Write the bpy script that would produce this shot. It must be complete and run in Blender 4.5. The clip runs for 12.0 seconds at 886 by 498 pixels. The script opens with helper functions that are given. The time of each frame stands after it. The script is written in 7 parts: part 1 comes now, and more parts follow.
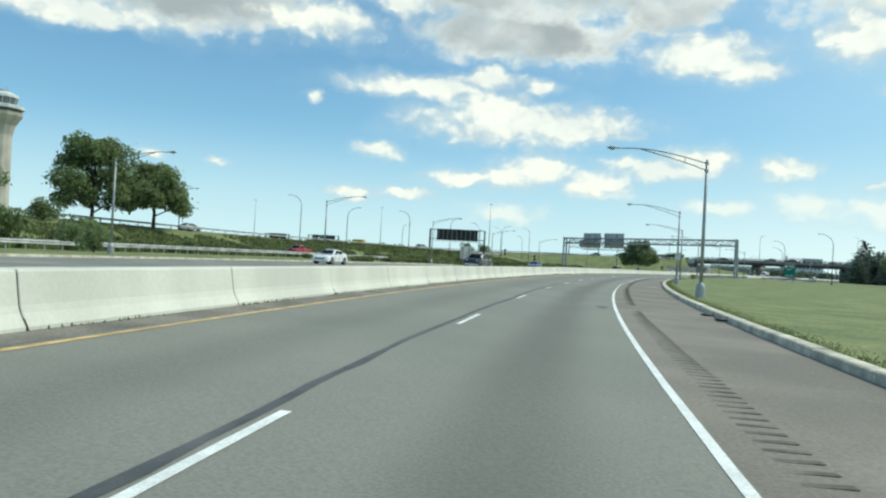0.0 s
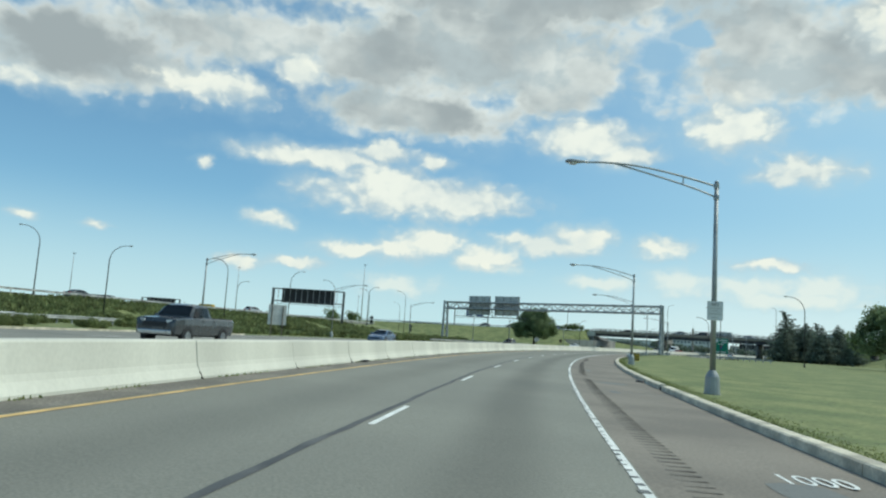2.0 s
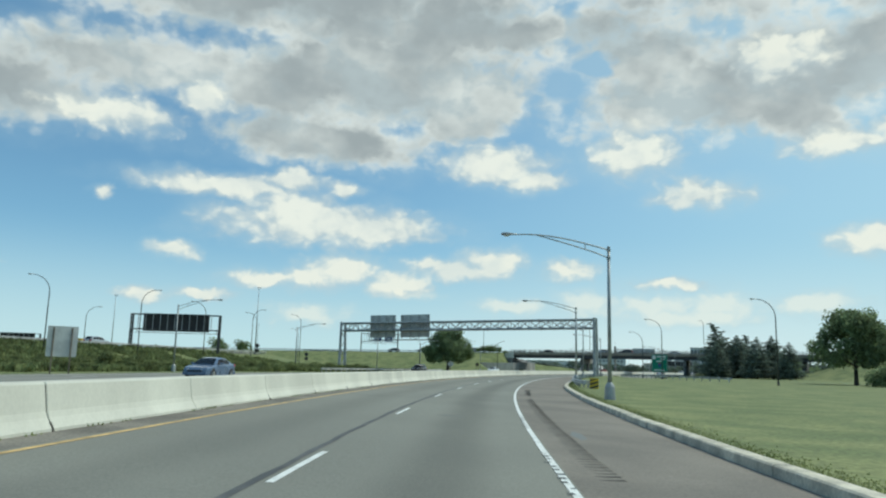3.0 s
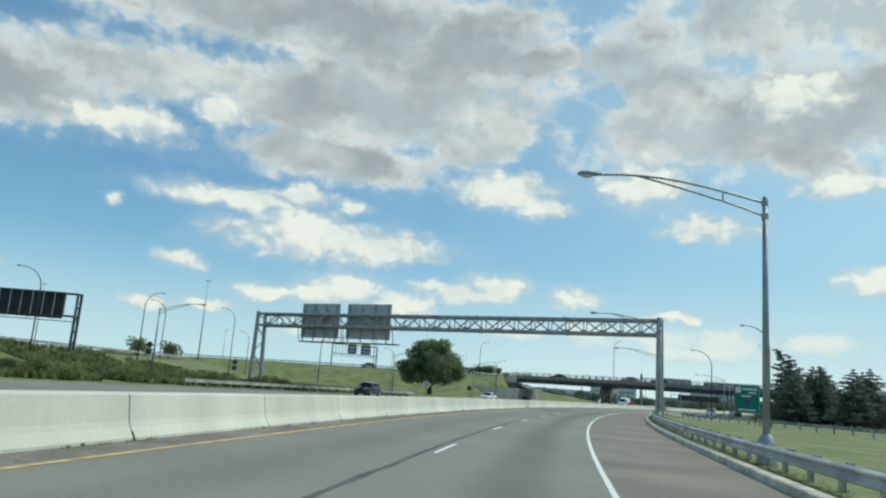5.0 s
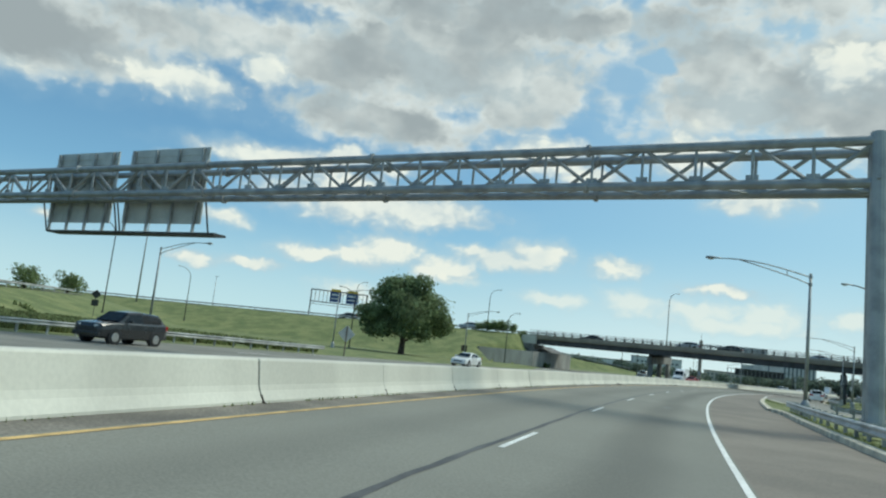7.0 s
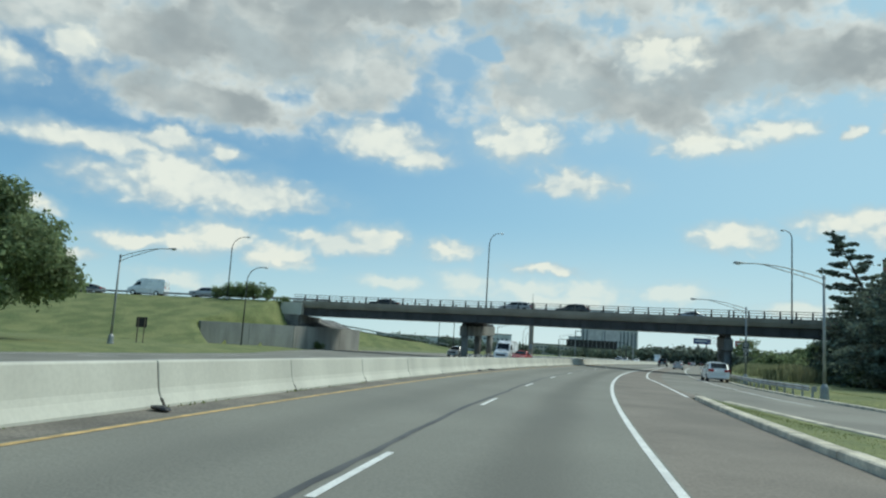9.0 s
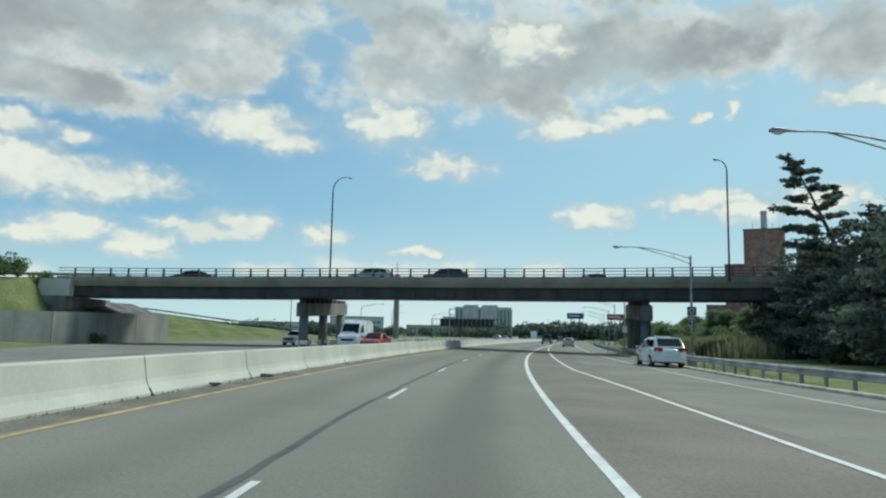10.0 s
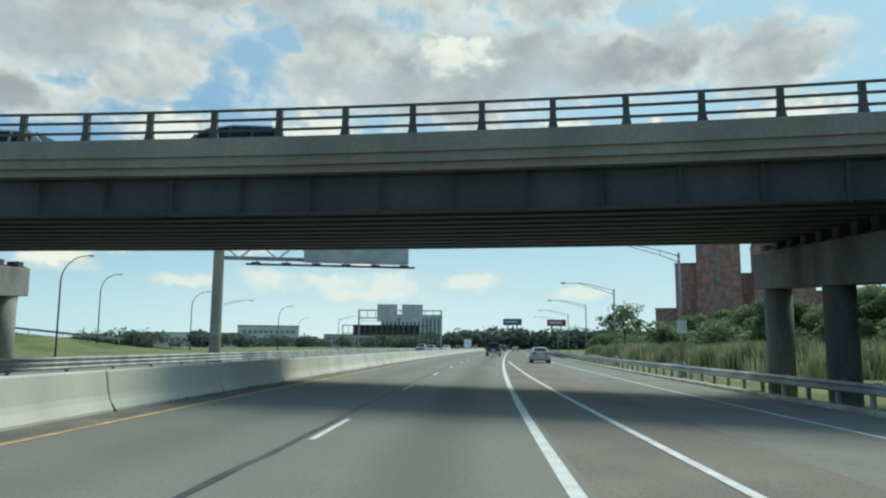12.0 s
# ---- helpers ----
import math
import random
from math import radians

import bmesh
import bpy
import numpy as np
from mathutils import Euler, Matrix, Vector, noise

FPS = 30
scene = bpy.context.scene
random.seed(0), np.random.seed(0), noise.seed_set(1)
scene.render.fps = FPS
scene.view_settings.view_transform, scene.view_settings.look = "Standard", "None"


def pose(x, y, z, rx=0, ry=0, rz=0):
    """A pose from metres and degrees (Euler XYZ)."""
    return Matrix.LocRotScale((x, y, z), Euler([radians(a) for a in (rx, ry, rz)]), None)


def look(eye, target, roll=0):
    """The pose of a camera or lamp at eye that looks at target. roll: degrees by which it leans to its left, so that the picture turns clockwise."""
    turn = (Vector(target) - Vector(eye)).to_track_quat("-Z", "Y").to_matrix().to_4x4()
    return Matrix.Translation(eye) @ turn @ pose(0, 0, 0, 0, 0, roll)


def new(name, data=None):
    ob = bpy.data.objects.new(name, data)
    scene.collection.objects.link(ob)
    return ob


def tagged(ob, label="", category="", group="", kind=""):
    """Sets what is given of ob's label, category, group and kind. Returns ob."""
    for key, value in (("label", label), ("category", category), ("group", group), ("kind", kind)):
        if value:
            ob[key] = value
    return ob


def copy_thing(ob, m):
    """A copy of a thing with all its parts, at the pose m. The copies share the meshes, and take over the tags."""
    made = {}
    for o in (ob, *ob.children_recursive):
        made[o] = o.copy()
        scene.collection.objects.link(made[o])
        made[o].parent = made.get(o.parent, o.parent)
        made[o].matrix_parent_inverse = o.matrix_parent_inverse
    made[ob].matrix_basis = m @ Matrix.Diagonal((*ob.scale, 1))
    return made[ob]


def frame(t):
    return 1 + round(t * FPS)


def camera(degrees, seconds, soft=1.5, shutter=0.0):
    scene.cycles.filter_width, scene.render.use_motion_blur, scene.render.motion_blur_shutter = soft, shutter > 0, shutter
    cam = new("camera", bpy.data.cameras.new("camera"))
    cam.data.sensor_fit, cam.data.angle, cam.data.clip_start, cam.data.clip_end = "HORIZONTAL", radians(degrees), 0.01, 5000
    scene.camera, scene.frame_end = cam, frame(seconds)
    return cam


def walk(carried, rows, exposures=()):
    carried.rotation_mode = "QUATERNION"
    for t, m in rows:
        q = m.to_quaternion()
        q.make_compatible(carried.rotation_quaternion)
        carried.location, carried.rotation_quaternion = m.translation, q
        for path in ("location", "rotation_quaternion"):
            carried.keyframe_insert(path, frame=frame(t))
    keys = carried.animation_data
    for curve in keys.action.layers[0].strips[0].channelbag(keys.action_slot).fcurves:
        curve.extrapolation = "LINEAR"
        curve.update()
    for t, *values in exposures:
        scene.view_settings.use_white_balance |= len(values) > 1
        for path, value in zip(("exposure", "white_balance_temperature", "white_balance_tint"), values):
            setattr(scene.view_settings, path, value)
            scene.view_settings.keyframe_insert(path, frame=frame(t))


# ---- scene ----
cam = camera(62.0, 12.0, soft=2.2)
PATH = [
    (0, 2.240, -0.361, 1.357, 90.62, -3.19, -0.25),
    (0.5, 4.532, 12.622, 1.355, 92.40, -3.98, 5.95),
    (1, 7.189, 25.550, 1.354, 94.22, -5.23, 3.22),
    (1.5, 10.183, 38.421, 1.352, 95.87, -4.17, -1.38),
    (2, 13.482, 51.235, 1.351, 96.65, -3.70, -8.71),
    (2.5, 17.053, 63.993, 1.349, 98.05, -2.59, -13.57),
    (3, 20.863, 76.697, 1.347, 98.99, -1.48, -15.27),
    (3.5, 24.939, 89.324, 1.345, 99.81, -1.33, -16.20),
    (4, 29.287, 101.865, 1.346, 100.48, -2.06, -16.38),
    (4.5, 33.933, 114.305, 1.350, 100.84, -3.20, -16.02),
    (5, 38.900, 126.629, 1.355, 100.73, -4.29, -15.32),
    (5.5, 44.157, 138.843, 1.361, 100.11, -5.23, -14.31),
    (6, 49.732, 150.929, 1.366, 99.25, -5.80, -13.12),
    (6.5, 55.620, 162.878, 1.372, 98.33, -6.30, -12.36),
    (7, 61.788, 174.701, 1.378, 97.73, -6.39, -12.34),
    (7.5, 68.245, 186.385, 1.383, 97.44, -6.09, -13.16),
    (8, 74.976, 197.932, 1.382, 97.36, -5.47, -15.26),
    (8.5, 81.964, 209.340, 1.381, 97.40, -4.63, -19.12),
    (9, 89.192, 220.609, 1.381, 97.55, -3.56, -24.82),
    (9.5, 96.693, 231.708, 1.380, 97.23, -2.07, -30.73),
    (10, 104.484, 242.614, 1.380, 96.67, -1.08, -34.40),
    (10.5, 112.697, 253.220, 1.377, 96.42, -0.92, -36.67),
    (11, 121.193, 263.620, 1.373, 96.54, -0.60, -38.16),
    (11.5, 129.936, 273.834, 1.370, 97.02, -0.22, -39.16),
    (12, 138.893, 283.883, 1.365, 97.49, -0.35, -39.76),
]
walk(cam, [(r[0], pose(*r[1:])) for r in PATH], [(0, 0.1, 6400, 0), (1.5, -0.03, 6350, 0), (3, -0.15, 6300, 0), (6.5, -0.12, 6300, 0), (9, -0.2, 6300, 0), (11, -0.18, 6350, 0), (12, -0.1, 6350, 0)])

# ---- world and light ----
SUN_AZ, SUN_EL = radians(80), radians(52)      # clockwise from +y, above the horizon
# clouds: azimuth, elevation, half width, half height in degrees
GREY_BANKS = [(9.3, 21.5, 13.5, 4.0), (2.0, 21.3, 8.8, 2.5), (5.3, 16.9, 8.4, 1.7), (15.5, 19.9, 5.9, 2.5), (-15.6, 17.7, 4.9, 1.7), (-9.2, 20.8, 9.4, 1.9), (33.5, 20.1, 7.4, 2.7), (41.9, 19.0, 4.5, 2.4), (30.9, 23.2, 6.4, 2.0),
              (14.0, 25.4, 18.0, 1.8), (44.3, 21.0, 11.5, 3.1), (52.6, 20.8, 8.4, 2.2), (56.7, 21.7, 8.0, 2.3), (39.3, 19.0, 6.3, 1.7), (64.0, 20.4, 5.4, 2.6), (43.3, 16.8, 2.1, 0.9), (-19.7, 17.8, 7.3, 2.3),
              (1.7, 27.0, 21.9, 3.0), (45.9, 27.6, 15.8, 3.2)]
CUMULUS_HIGH = [(5.1, 10.5, 7.6, 1.5), (3.3, 11.4, 3.4, 1.5), (9.4, 10.4, 4.7, 1.2), (-1.7, 12.9, 6.0, 0.8), (-10.5, 11.5, 0.7, 0.5), (19.0, 15.6, 3.8, 1.4), (22.2, 14.3, 2.4, 0.7), (7.1, 13.2, 1.3, 0.5), (34.8, 12.9, 3.2, 0.9),
                (34.0, 13.5, 1.3, 0.8), (30.0, 16.2, 3.0, 1.8), (-3.9, 19.2, 1.9, 1.3), (-10.5, 17.1, 4.5, 1.2), (40.6, 22.3, 3.6, 1.6), (43.8, 16.0, 3.4, 1.0), (3.0, 13.8, 2.6, 0.7), (55.9, 16.6, 0.6, 0.6),
                (53.9, 16.3, 0.4, 0.4), (48.7, 16.6, 2.8, 0.8), (65.6, 16.6, 4.2, 0.8), (-27.3, 15.4, 7.8, 0.9)]
CUMULUS_LOW = [(7.3, 7.2, 2.8, 1.1), (5.0, 6.3, 2.4, 0.8), (1.3, 6.1, 2.5, 0.6), (18.7, 8.0, 2.7, 0.9), (13.9, 7.6, 1.3, 0.5), (24.8, 7.6, 1.8, 0.8), (11.6, 6.1, 2.5, 0.9), (16.4, 7.4, 4.0, 0.8), (46.0, 9.1, 2.6, 1.1), (54.4, 10.1, 4.0, 0.9),
               (57.0, 9.5, 3.5, 0.9), (62.1, 9.8, 2.9, 1.2), (-17.2, 6.1, 0.8, 0.3), (-22, 6.3, 0.9, 0.3), (-7.0, 4.5, 1.6, 0.5), (-2.9, 4.9, 1.9, 0.4), (32.4, 6.4, 2.4, 0.4), (-5.3, 7.9, 1.6, 0.6)]
LOW_FAR = [(12.3, 5.4, 2.6, 0.5), (20.5, 4.6, 2.4, 0.7), (26.2, 5.0, 2.5, 0.9), (31.3, 4.8, 3.0, 0.9), (35.7, 4.9, 2.4, 1.1), (41.8, 4.9, 2.8, 0.9), (33.4, 3.9, 4.8, 0.7), (50.8, 4.0, 3.4, 0.6), (4.9, 3.5, 3.0, 0.8)]


def node(nt, kind, **props):
    n = nt.nodes.new(kind)
    for k, v in props.items():
        setattr(n, k, v)
    return n


def math_node(nt, op, a, b=None, c=None, clamp=False):
    n = node(nt, "ShaderNodeMath", operation=op, use_clamp=clamp)
    for i, v in enumerate((a, b, c)):
        if v is None:
            continue
        if isinstance(v, (int, float)):
            n.inputs[i].default_value = v
        else:
            nt.links.new(v, n.inputs[i])
    return n.outputs[0]


def map_range(nt, v, a, b, c=0.0, d=1.0, smooth=True):
    n = node(nt, "ShaderNodeMapRange", interpolation_type="SMOOTHSTEP" if smooth else "LINEAR")
    nt.links.new(v, n.inputs[0])
    for i, x in enumerate((a, b, c, d)):
        n.inputs[i + 1].default_value = x
    return n.outputs[0]


def mix_color(nt, f, a, b):
    n = node(nt, "ShaderNodeMix", data_type="RGBA")
    for sock, v in ((n.inputs[0], f), (n.inputs[6], a), (n.inputs[7], b)):
        if isinstance(v, (int, float)):
            sock.default_value = v
        elif isinstance(v, tuple):
            sock.default_value = (*v, 1.0)
        else:
            nt.links.new(v, sock)
    return n.outputs[2]


def build_world():
    w = bpy.data.worlds.new("world")
    scene.world = w
    w.use_nodes = True
    nt = w.node_tree
    nt.nodes.clear()
    lk = nt.links.new
    sky = node(nt, "ShaderNodeTexSky", sky_type="NISHITA", sun_disc=False, sun_elevation=SUN_EL, sun_rotation=SUN_AZ, air_density=1.0, dust_density=1.2, ozone_density=2.0)
    skyscale = node(nt, "ShaderNodeVectorMath", operation="SCALE")
    skyscale.inputs[3].default_value = 0.115
    tone = node(nt, "ShaderNodeVectorMath", operation="MULTIPLY")
    tone.inputs[1].default_value = (0.72, 0.97, 1.06)
    lk(sky.outputs[0], tone.inputs[0])
    lk(tone.outputs[0], skyscale.inputs[0])
    tc = node(nt, "ShaderNodeTexCoord")
    sep = node(nt, "ShaderNodeSeparateXYZ")
    lk(tc.outputs["Generated"], sep.inputs[0])
    az = math_node(nt, "MULTIPLY", math_node(nt, "ARCTAN2", sep.outputs[0], sep.outputs[1]), 57.29578)
    el = math_node(nt, "MULTIPLY", math_node(nt, "ARCSINE", sep.outputs[2]), 57.29578)
    comb = node(nt, "ShaderNodeCombineXYZ")
    lk(az, comb.inputs[0])
    lk(el, comb.inputs[1])

    def turbulence(scale, detail, rough, shift):
        m = node(nt, "ShaderNodeVectorMath", operation="MULTIPLY_ADD")
        m.inputs[1].default_value = (scale * 0.85, scale * 1.15, 1)
        m.inputs[2].default_value = shift
        lk(comb.outputs[0], m.inputs[0])
        n = node(nt, "ShaderNodeTexNoise", noise_dimensions="2D")
        n.inputs["Scale"].default_value = 1.0
        n.inputs["Detail"].default_value = detail
        n.inputs["Roughness"].default_value = rough
        lk(m.outputs[0], n.inputs["Vector"])
        return n

    def billows(scale, shift):
        m = node(nt, "ShaderNodeVectorMath", operation="MULTIPLY_ADD")
        m.inputs[1].default_value = (scale * 0.85, scale * 1.2, 1)
        m.inputs[2].default_value = shift
        lk(off.outputs[0], m.inputs[0])
        v = node(nt, "ShaderNodeTexVoronoi", voronoi_dimensions="2D", feature="SMOOTH_F1", normalize=True)
        v.inputs["Scale"].default_value = 1.0
        v.inputs["Detail"].default_value = 1.0
        v.inputs["Roughness"].default_value = 0.5
        v.inputs["Smoothness"].default_value = 0.6
        lk(m.outputs[0], v.inputs["Vector"])
        return v.outputs["Distance"]

    warp = turbulence(0.5, 3.5, 0.5, (3.1, 7.7, 0))
    wv = node(nt, "ShaderNodeVectorMath", operation="MULTIPLY_ADD")
    wv.inputs[1].default_value = (2.2, 1.3, 0)
    lk(warp.outputs["Color"], wv.inputs[0])
    off = node(nt, "ShaderNodeVectorMath", operation="ADD")
    off.inputs[1].default_value = (-1.1, -0.65, 0)
    lk(comb.outputs[0], wv.inputs[2])
    lk(wv.outputs[0], off.inputs[0])
    soft_n = turbulence(0.2, 4, 0.5, (5.1, 2.2, 0))
    broad = turbulence(0.10, 4, 0.5, (11.3, 4.2, 0))

    def puffs(shift):
        fine_n = turbulence(0.5, 5, 0.5, shift)
        v = billows(0.85, shift)
        return math_node(nt, "ADD", math_node(nt, "MULTIPLY", math_node(nt, "SUBTRACT", fine_n.outputs[0], 0.5), 0.75), math_node(nt, "MULTIPLY", math_node(nt, "SUBTRACT", v, 0.36), 0.85))

    def field(clouds):
        best = None
        for a, e, ra, re in clouds:
            m = node(nt, "ShaderNodeVectorMath", operation="MULTIPLY_ADD")
            m.inputs[1].default_value = (1 / ra, 1 / re, 0)
            m.inputs[2].default_value = (-a / ra, -e / re, 0)
            lk(off.outputs[0], m.inputs[0])
            d = node(nt, "ShaderNodeVectorMath", operation="LENGTH")
            lk(m.outputs[0], d.inputs[0])
            best = d.outputs["Value"] if best is None else math_node(nt, "SMOOTH_MIN", best, d.outputs["Value"], 0.3)
        return best

    noise_c = puffs((0, 0, 0))
    toward_sun = puffs((0.30, 0.55, 0))
    soft_c = math_node(nt, "SUBTRACT", soft_n.outputs[0], 0.5)
    # relief: the side turned to the sun is white, the far side and the base grey
    relief = math_node(nt, "SUBTRACT", noise_c, toward_sun)
    soft_2 = turbulence(0.2, 4, 0.5, (5.1 + 0.22, 2.2 + 0.36, 0))
    wide_shade = map_range(nt, math_node(nt, "MULTIPLY_ADD", relief, 0.22, math_node(nt, "SUBTRACT", soft_n.outputs[0], soft_2.outputs[0])), -0.12, 0.16)
    grey, high, low = field(GREY_BANKS), field(CUMULUS_HIGH), field(CUMULUS_LOW)
    far = math_node(nt, "MULTIPLY_ADD", noise_c, 1.0, field(LOW_FAR))
    both = math_node(nt, "MULTIPLY_ADD", soft_c, 1.3, math_node(nt, "MULTIPLY_ADD", noise_c, 0.75, grey))
    edge_h = math_node(nt, "MULTIPLY_ADD", noise_c, 0.95, high)
    edge_l = math_node(nt, "MULTIPLY_ADD", noise_c, 1.0, low)
    m_grey = map_range(nt, both, 0.66, 1.36, 1.0, 0.0)
    m_high = map_range(nt, edge_h, 0.45, 1.42, 1.0, 0.0)
    m_low = map_range(nt, edge_l, 0.45, 1.50, 1.0, 0.0)
    # a gap of blue in the banks
    gap = map_range(nt, math_node(nt, "MULTIPLY_ADD", soft_c, 1.2, math_node(nt, "MULTIPLY_ADD", noise_c, 0.7, field([(24.5, 21.5, 2.1, 1.3), (26.8, 22.9, 1.9, 0.9)]))), 0.6, 1.25)
    m_grey = math_node(nt, "MULTIPLY", m_grey, gap)
    m_high = math_node(nt, "MULTIPLY", m_high, gap)
    # thin rims are white, the thick middle of a bank is grey
    rim = map_range(nt, math_node(nt, "MULTIPLY_ADD", soft_c, 2.2, math_node(nt, "MULTIPLY_ADD", noise_c, 0.6, grey)), 0.15, 1.12)
    swell = map_range(nt, math_node(nt, "ADD", broad.outputs[0], math_node(nt, "MULTIPLY_ADD", noise_c, 0.12, math_node(nt, "MULTIPLY", soft_c, 0.5))), 0.30, 0.78)
    litg = math_node(nt, "MAXIMUM", rim, math_node(nt, "MULTIPLY", swell, 0.85))
    c_grey = mix_color(nt, litg, (0.40, 0.435, 0.46), mix_color(nt, wide_shade, (0.88, 0.895, 0.88), (0.58, 0.645, 0.68)))
    # a thick core glows cream white, thin margins are dull and bluish
    thin_h = map_range(nt, math_node(nt, "MULTIPLY_ADD", relief, 0.9, edge_h), 0.30, 1.15)
    thin_l = map_range(nt, math_node(nt, "MULTIPLY_ADD", relief, 0.9, edge_l), 0.30, 1.2)
    c_high = mix_color(nt, thin_h, (1.0, 0.975, 0.89), (0.60, 0.67, 0.71))
    c_low = mix_color(nt, thin_l, (1.0, 0.965, 0.87), (0.58, 0.69, 0.755))
    # the side away from the sun is shaded
    c_high = mix_color(nt, math_node(nt, "MULTIPLY", wide_shade, 0.35), c_high, (0.60, 0.67, 0.72))
    c_low = mix_color(nt, math_node(nt, "MULTIPLY", wide_shade, 0.35), c_low, (0.60, 0.70, 0.76))
    # the sky's own blue, whiter toward the horizon with haze
    haze = map_range(nt, el, 0.0, 16.0, 0.85, 0.20)
    base = mix_color(nt, haze, skyscale.outputs[0], (0.31, 0.585, 0.86))
    low_air = mix_color(nt, map_range(nt, az, 8.0, 38.0), (0.66, 0.85, 0.89), (0.92, 1.0, 0.98))
    base = mix_color(nt, map_range(nt, el, -0.5, 10.5, 0.95, 0.0), base, low_air)
    # paler sky toward the sun
    base = mix_color(nt, map_range(nt, az, 0.0, 60.0, 0.0, 0.55), base, (0.58, 0.80, 0.88))
    # a thin veil round the low clouds and under the banks
    veil = map_range(nt, math_node(nt, "MULTIPLY_ADD", soft_c, 1.6, math_node(nt, "MINIMUM", low, math_node(nt, "MINIMUM", high, grey))), 0.7, 2.0, 0.28, 0.0)
    base = mix_color(nt, veil, base, (0.55, 0.70, 0.79))
    c_far = mix_color(nt, map_range(nt, far, 0.25, 1.15), (0.93, 0.93, 0.86), (0.62, 0.76, 0.82))
    base = mix_color(nt, map_range(nt, far, 0.3, 1.6, 0.72, 0.0), base, c_far)
    c = mix_color(nt, math_node(nt, "MULTIPLY", m_low, 0.92), base, c_low)
    c = mix_color(nt, m_grey, c, c_grey)
    c = mix_color(nt, math_node(nt, "MULTIPLY", m_high, 0.93), c, c_high)
    bg = node(nt, "ShaderNodeBackground")
    lk(c, bg.inputs[0])
    bg.inputs[1].default_value = 1.0
    out = node(nt, "ShaderNodeOutputWorld")
    lk(bg.outputs[0], out.inputs[0])


build_world()
sun = new("sun", bpy.data.lights.new("sun", "SUN"))
sun.data.energy, sun.data.angle, sun.data.color = 2.75, radians(20), (1.0, 0.94, 0.83)
sun.matrix_world = look((0, 0, 60), (-math.sin(SUN_AZ) * math.cos(SUN_EL) * 50, -math.cos(SUN_AZ) * math.cos(SUN_EL) * 50, 60 - math.sin(SUN_EL) * 50))
scene.view_settings.exposure = 0.0

# ---- materials ----
def material(name, color, rough=0.8, metal=0.0, vary=0.18, scale=1.5, fine=0.1, fine_scale=40.0, bump=0.15, tint=None, island=0.0, spec=0.5, stretch=(1, 1, 1), leafy=0.0, lane=False):
    """Two scales of colour variation and a fine relief, in object-independent metres."""
    m = bpy.data.materials.new(name)
    m.use_nodes = True
    nt = m.node_tree
    lk = nt.links.new
    bsdf = nt.nodes["Principled BSDF"]
    geo = node(nt, "ShaderNodeNewGeometry")
    mp = node(nt, "ShaderNodeVectorMath", operation="MULTIPLY")
    mp.inputs[1].default_value = stretch
    lk(geo.outputs["Position"], mp.inputs[0])
    n1 = node(nt, "ShaderNodeTexNoise")
    n1.inputs["Scale"].default_value, n1.inputs["Detail"].default_value = scale, 4
    n2 = node(nt, "ShaderNodeTexNoise")
    n2.inputs["Scale"].default_value, n2.inputs["Detail"].default_value = fine_scale, 3
    lk(mp.outputs[0], n1.inputs["Vector"])
    lk(geo.outputs["Position"], n2.inputs["Vector"])
    dark = tuple(max(0.0, c * (1 - vary * 1.6)) for c in color)
    lite = tuple(min(0.95, c * (1 + vary * 1.2)) for c in (tint or color))
    c = mix_color(nt, map_range(nt, n1.outputs[0], 0.3, 0.7), dark, lite)
    amount = map_range(nt, n2.outputs[0], 0.3, 0.7, 1 - fine, 1 + fine)
    if island:
        r = math_node(nt, "MULTIPLY_ADD", geo.outputs["Random Per Island"], 2 * island, 1 - island)
        amount = math_node(nt, "MULTIPLY", amount, r)
    if lane:
        # rubber and oil worn into the middle of each lane, paler wheel tracks
        uv = node(nt, "ShaderNodeUVMap")
        us = node(nt, "ShaderNodeSeparateXYZ")
        lk(uv.outputs[0], us.inputs[0])
        low = node(nt, "ShaderNodeTexNoise")
        low.inputs["Scale"].default_value = 0.12
        lk(geo.outputs["Position"], low.inputs["Vector"])
        wob = math_node(nt, "MULTIPLY_ADD", low.outputs[0], 0.7, us.outputs[0])
        for mid, dark_by in ((2.25, 0.27), (-1.45, 0.12)):
            off_mid = math_node(nt, "ABSOLUTE", math_node(nt, "SUBTRACT", wob, mid))
            amount = math_node(nt, "MULTIPLY", amount, map_range(nt, off_mid, 0.1, 1.0, 1 - dark_by, 1.03))
    sc = node(nt, "ShaderNodeVectorMath", operation="SCALE")
    lk(c, sc.inputs[0])
    lk(amount, sc.inputs[3])
    lk(sc.outputs[0], bsdf.inputs["Base Color"])
    bsdf.inputs["Metallic"].default_value = metal
    bsdf.inputs["Specular IOR Level"].default_value = spec
    lk(map_range(nt, n1.outputs[0], 0.2, 0.8, max(0.02, rough - 0.08), min(1, rough + 0.08)), bsdf.inputs["Roughness"])
    if leafy:
        tr = node(nt, "ShaderNodeBsdfTranslucent")
        lk(sc.outputs[0], tr.inputs[0])
        mx = node(nt, "ShaderNodeMixShader")
        mx.inputs[0].default_value = leafy
        lk(bsdf.outputs[0], mx.inputs[1])
        lk(tr.outputs[0], mx.inputs[2])
        lk(mx.outputs[0], nt.nodes["Material Output"].inputs[0])
    if bump:
        b = node(nt, "ShaderNodeBump")
        b.inputs["Strength"].default_value = bump
        b.inputs["Distance"].default_value = 0.02
        lk(n2.outputs[0], b.inputs["Height"])
        lk(b.outputs[0], bsdf.inputs["Normal"])
    return m


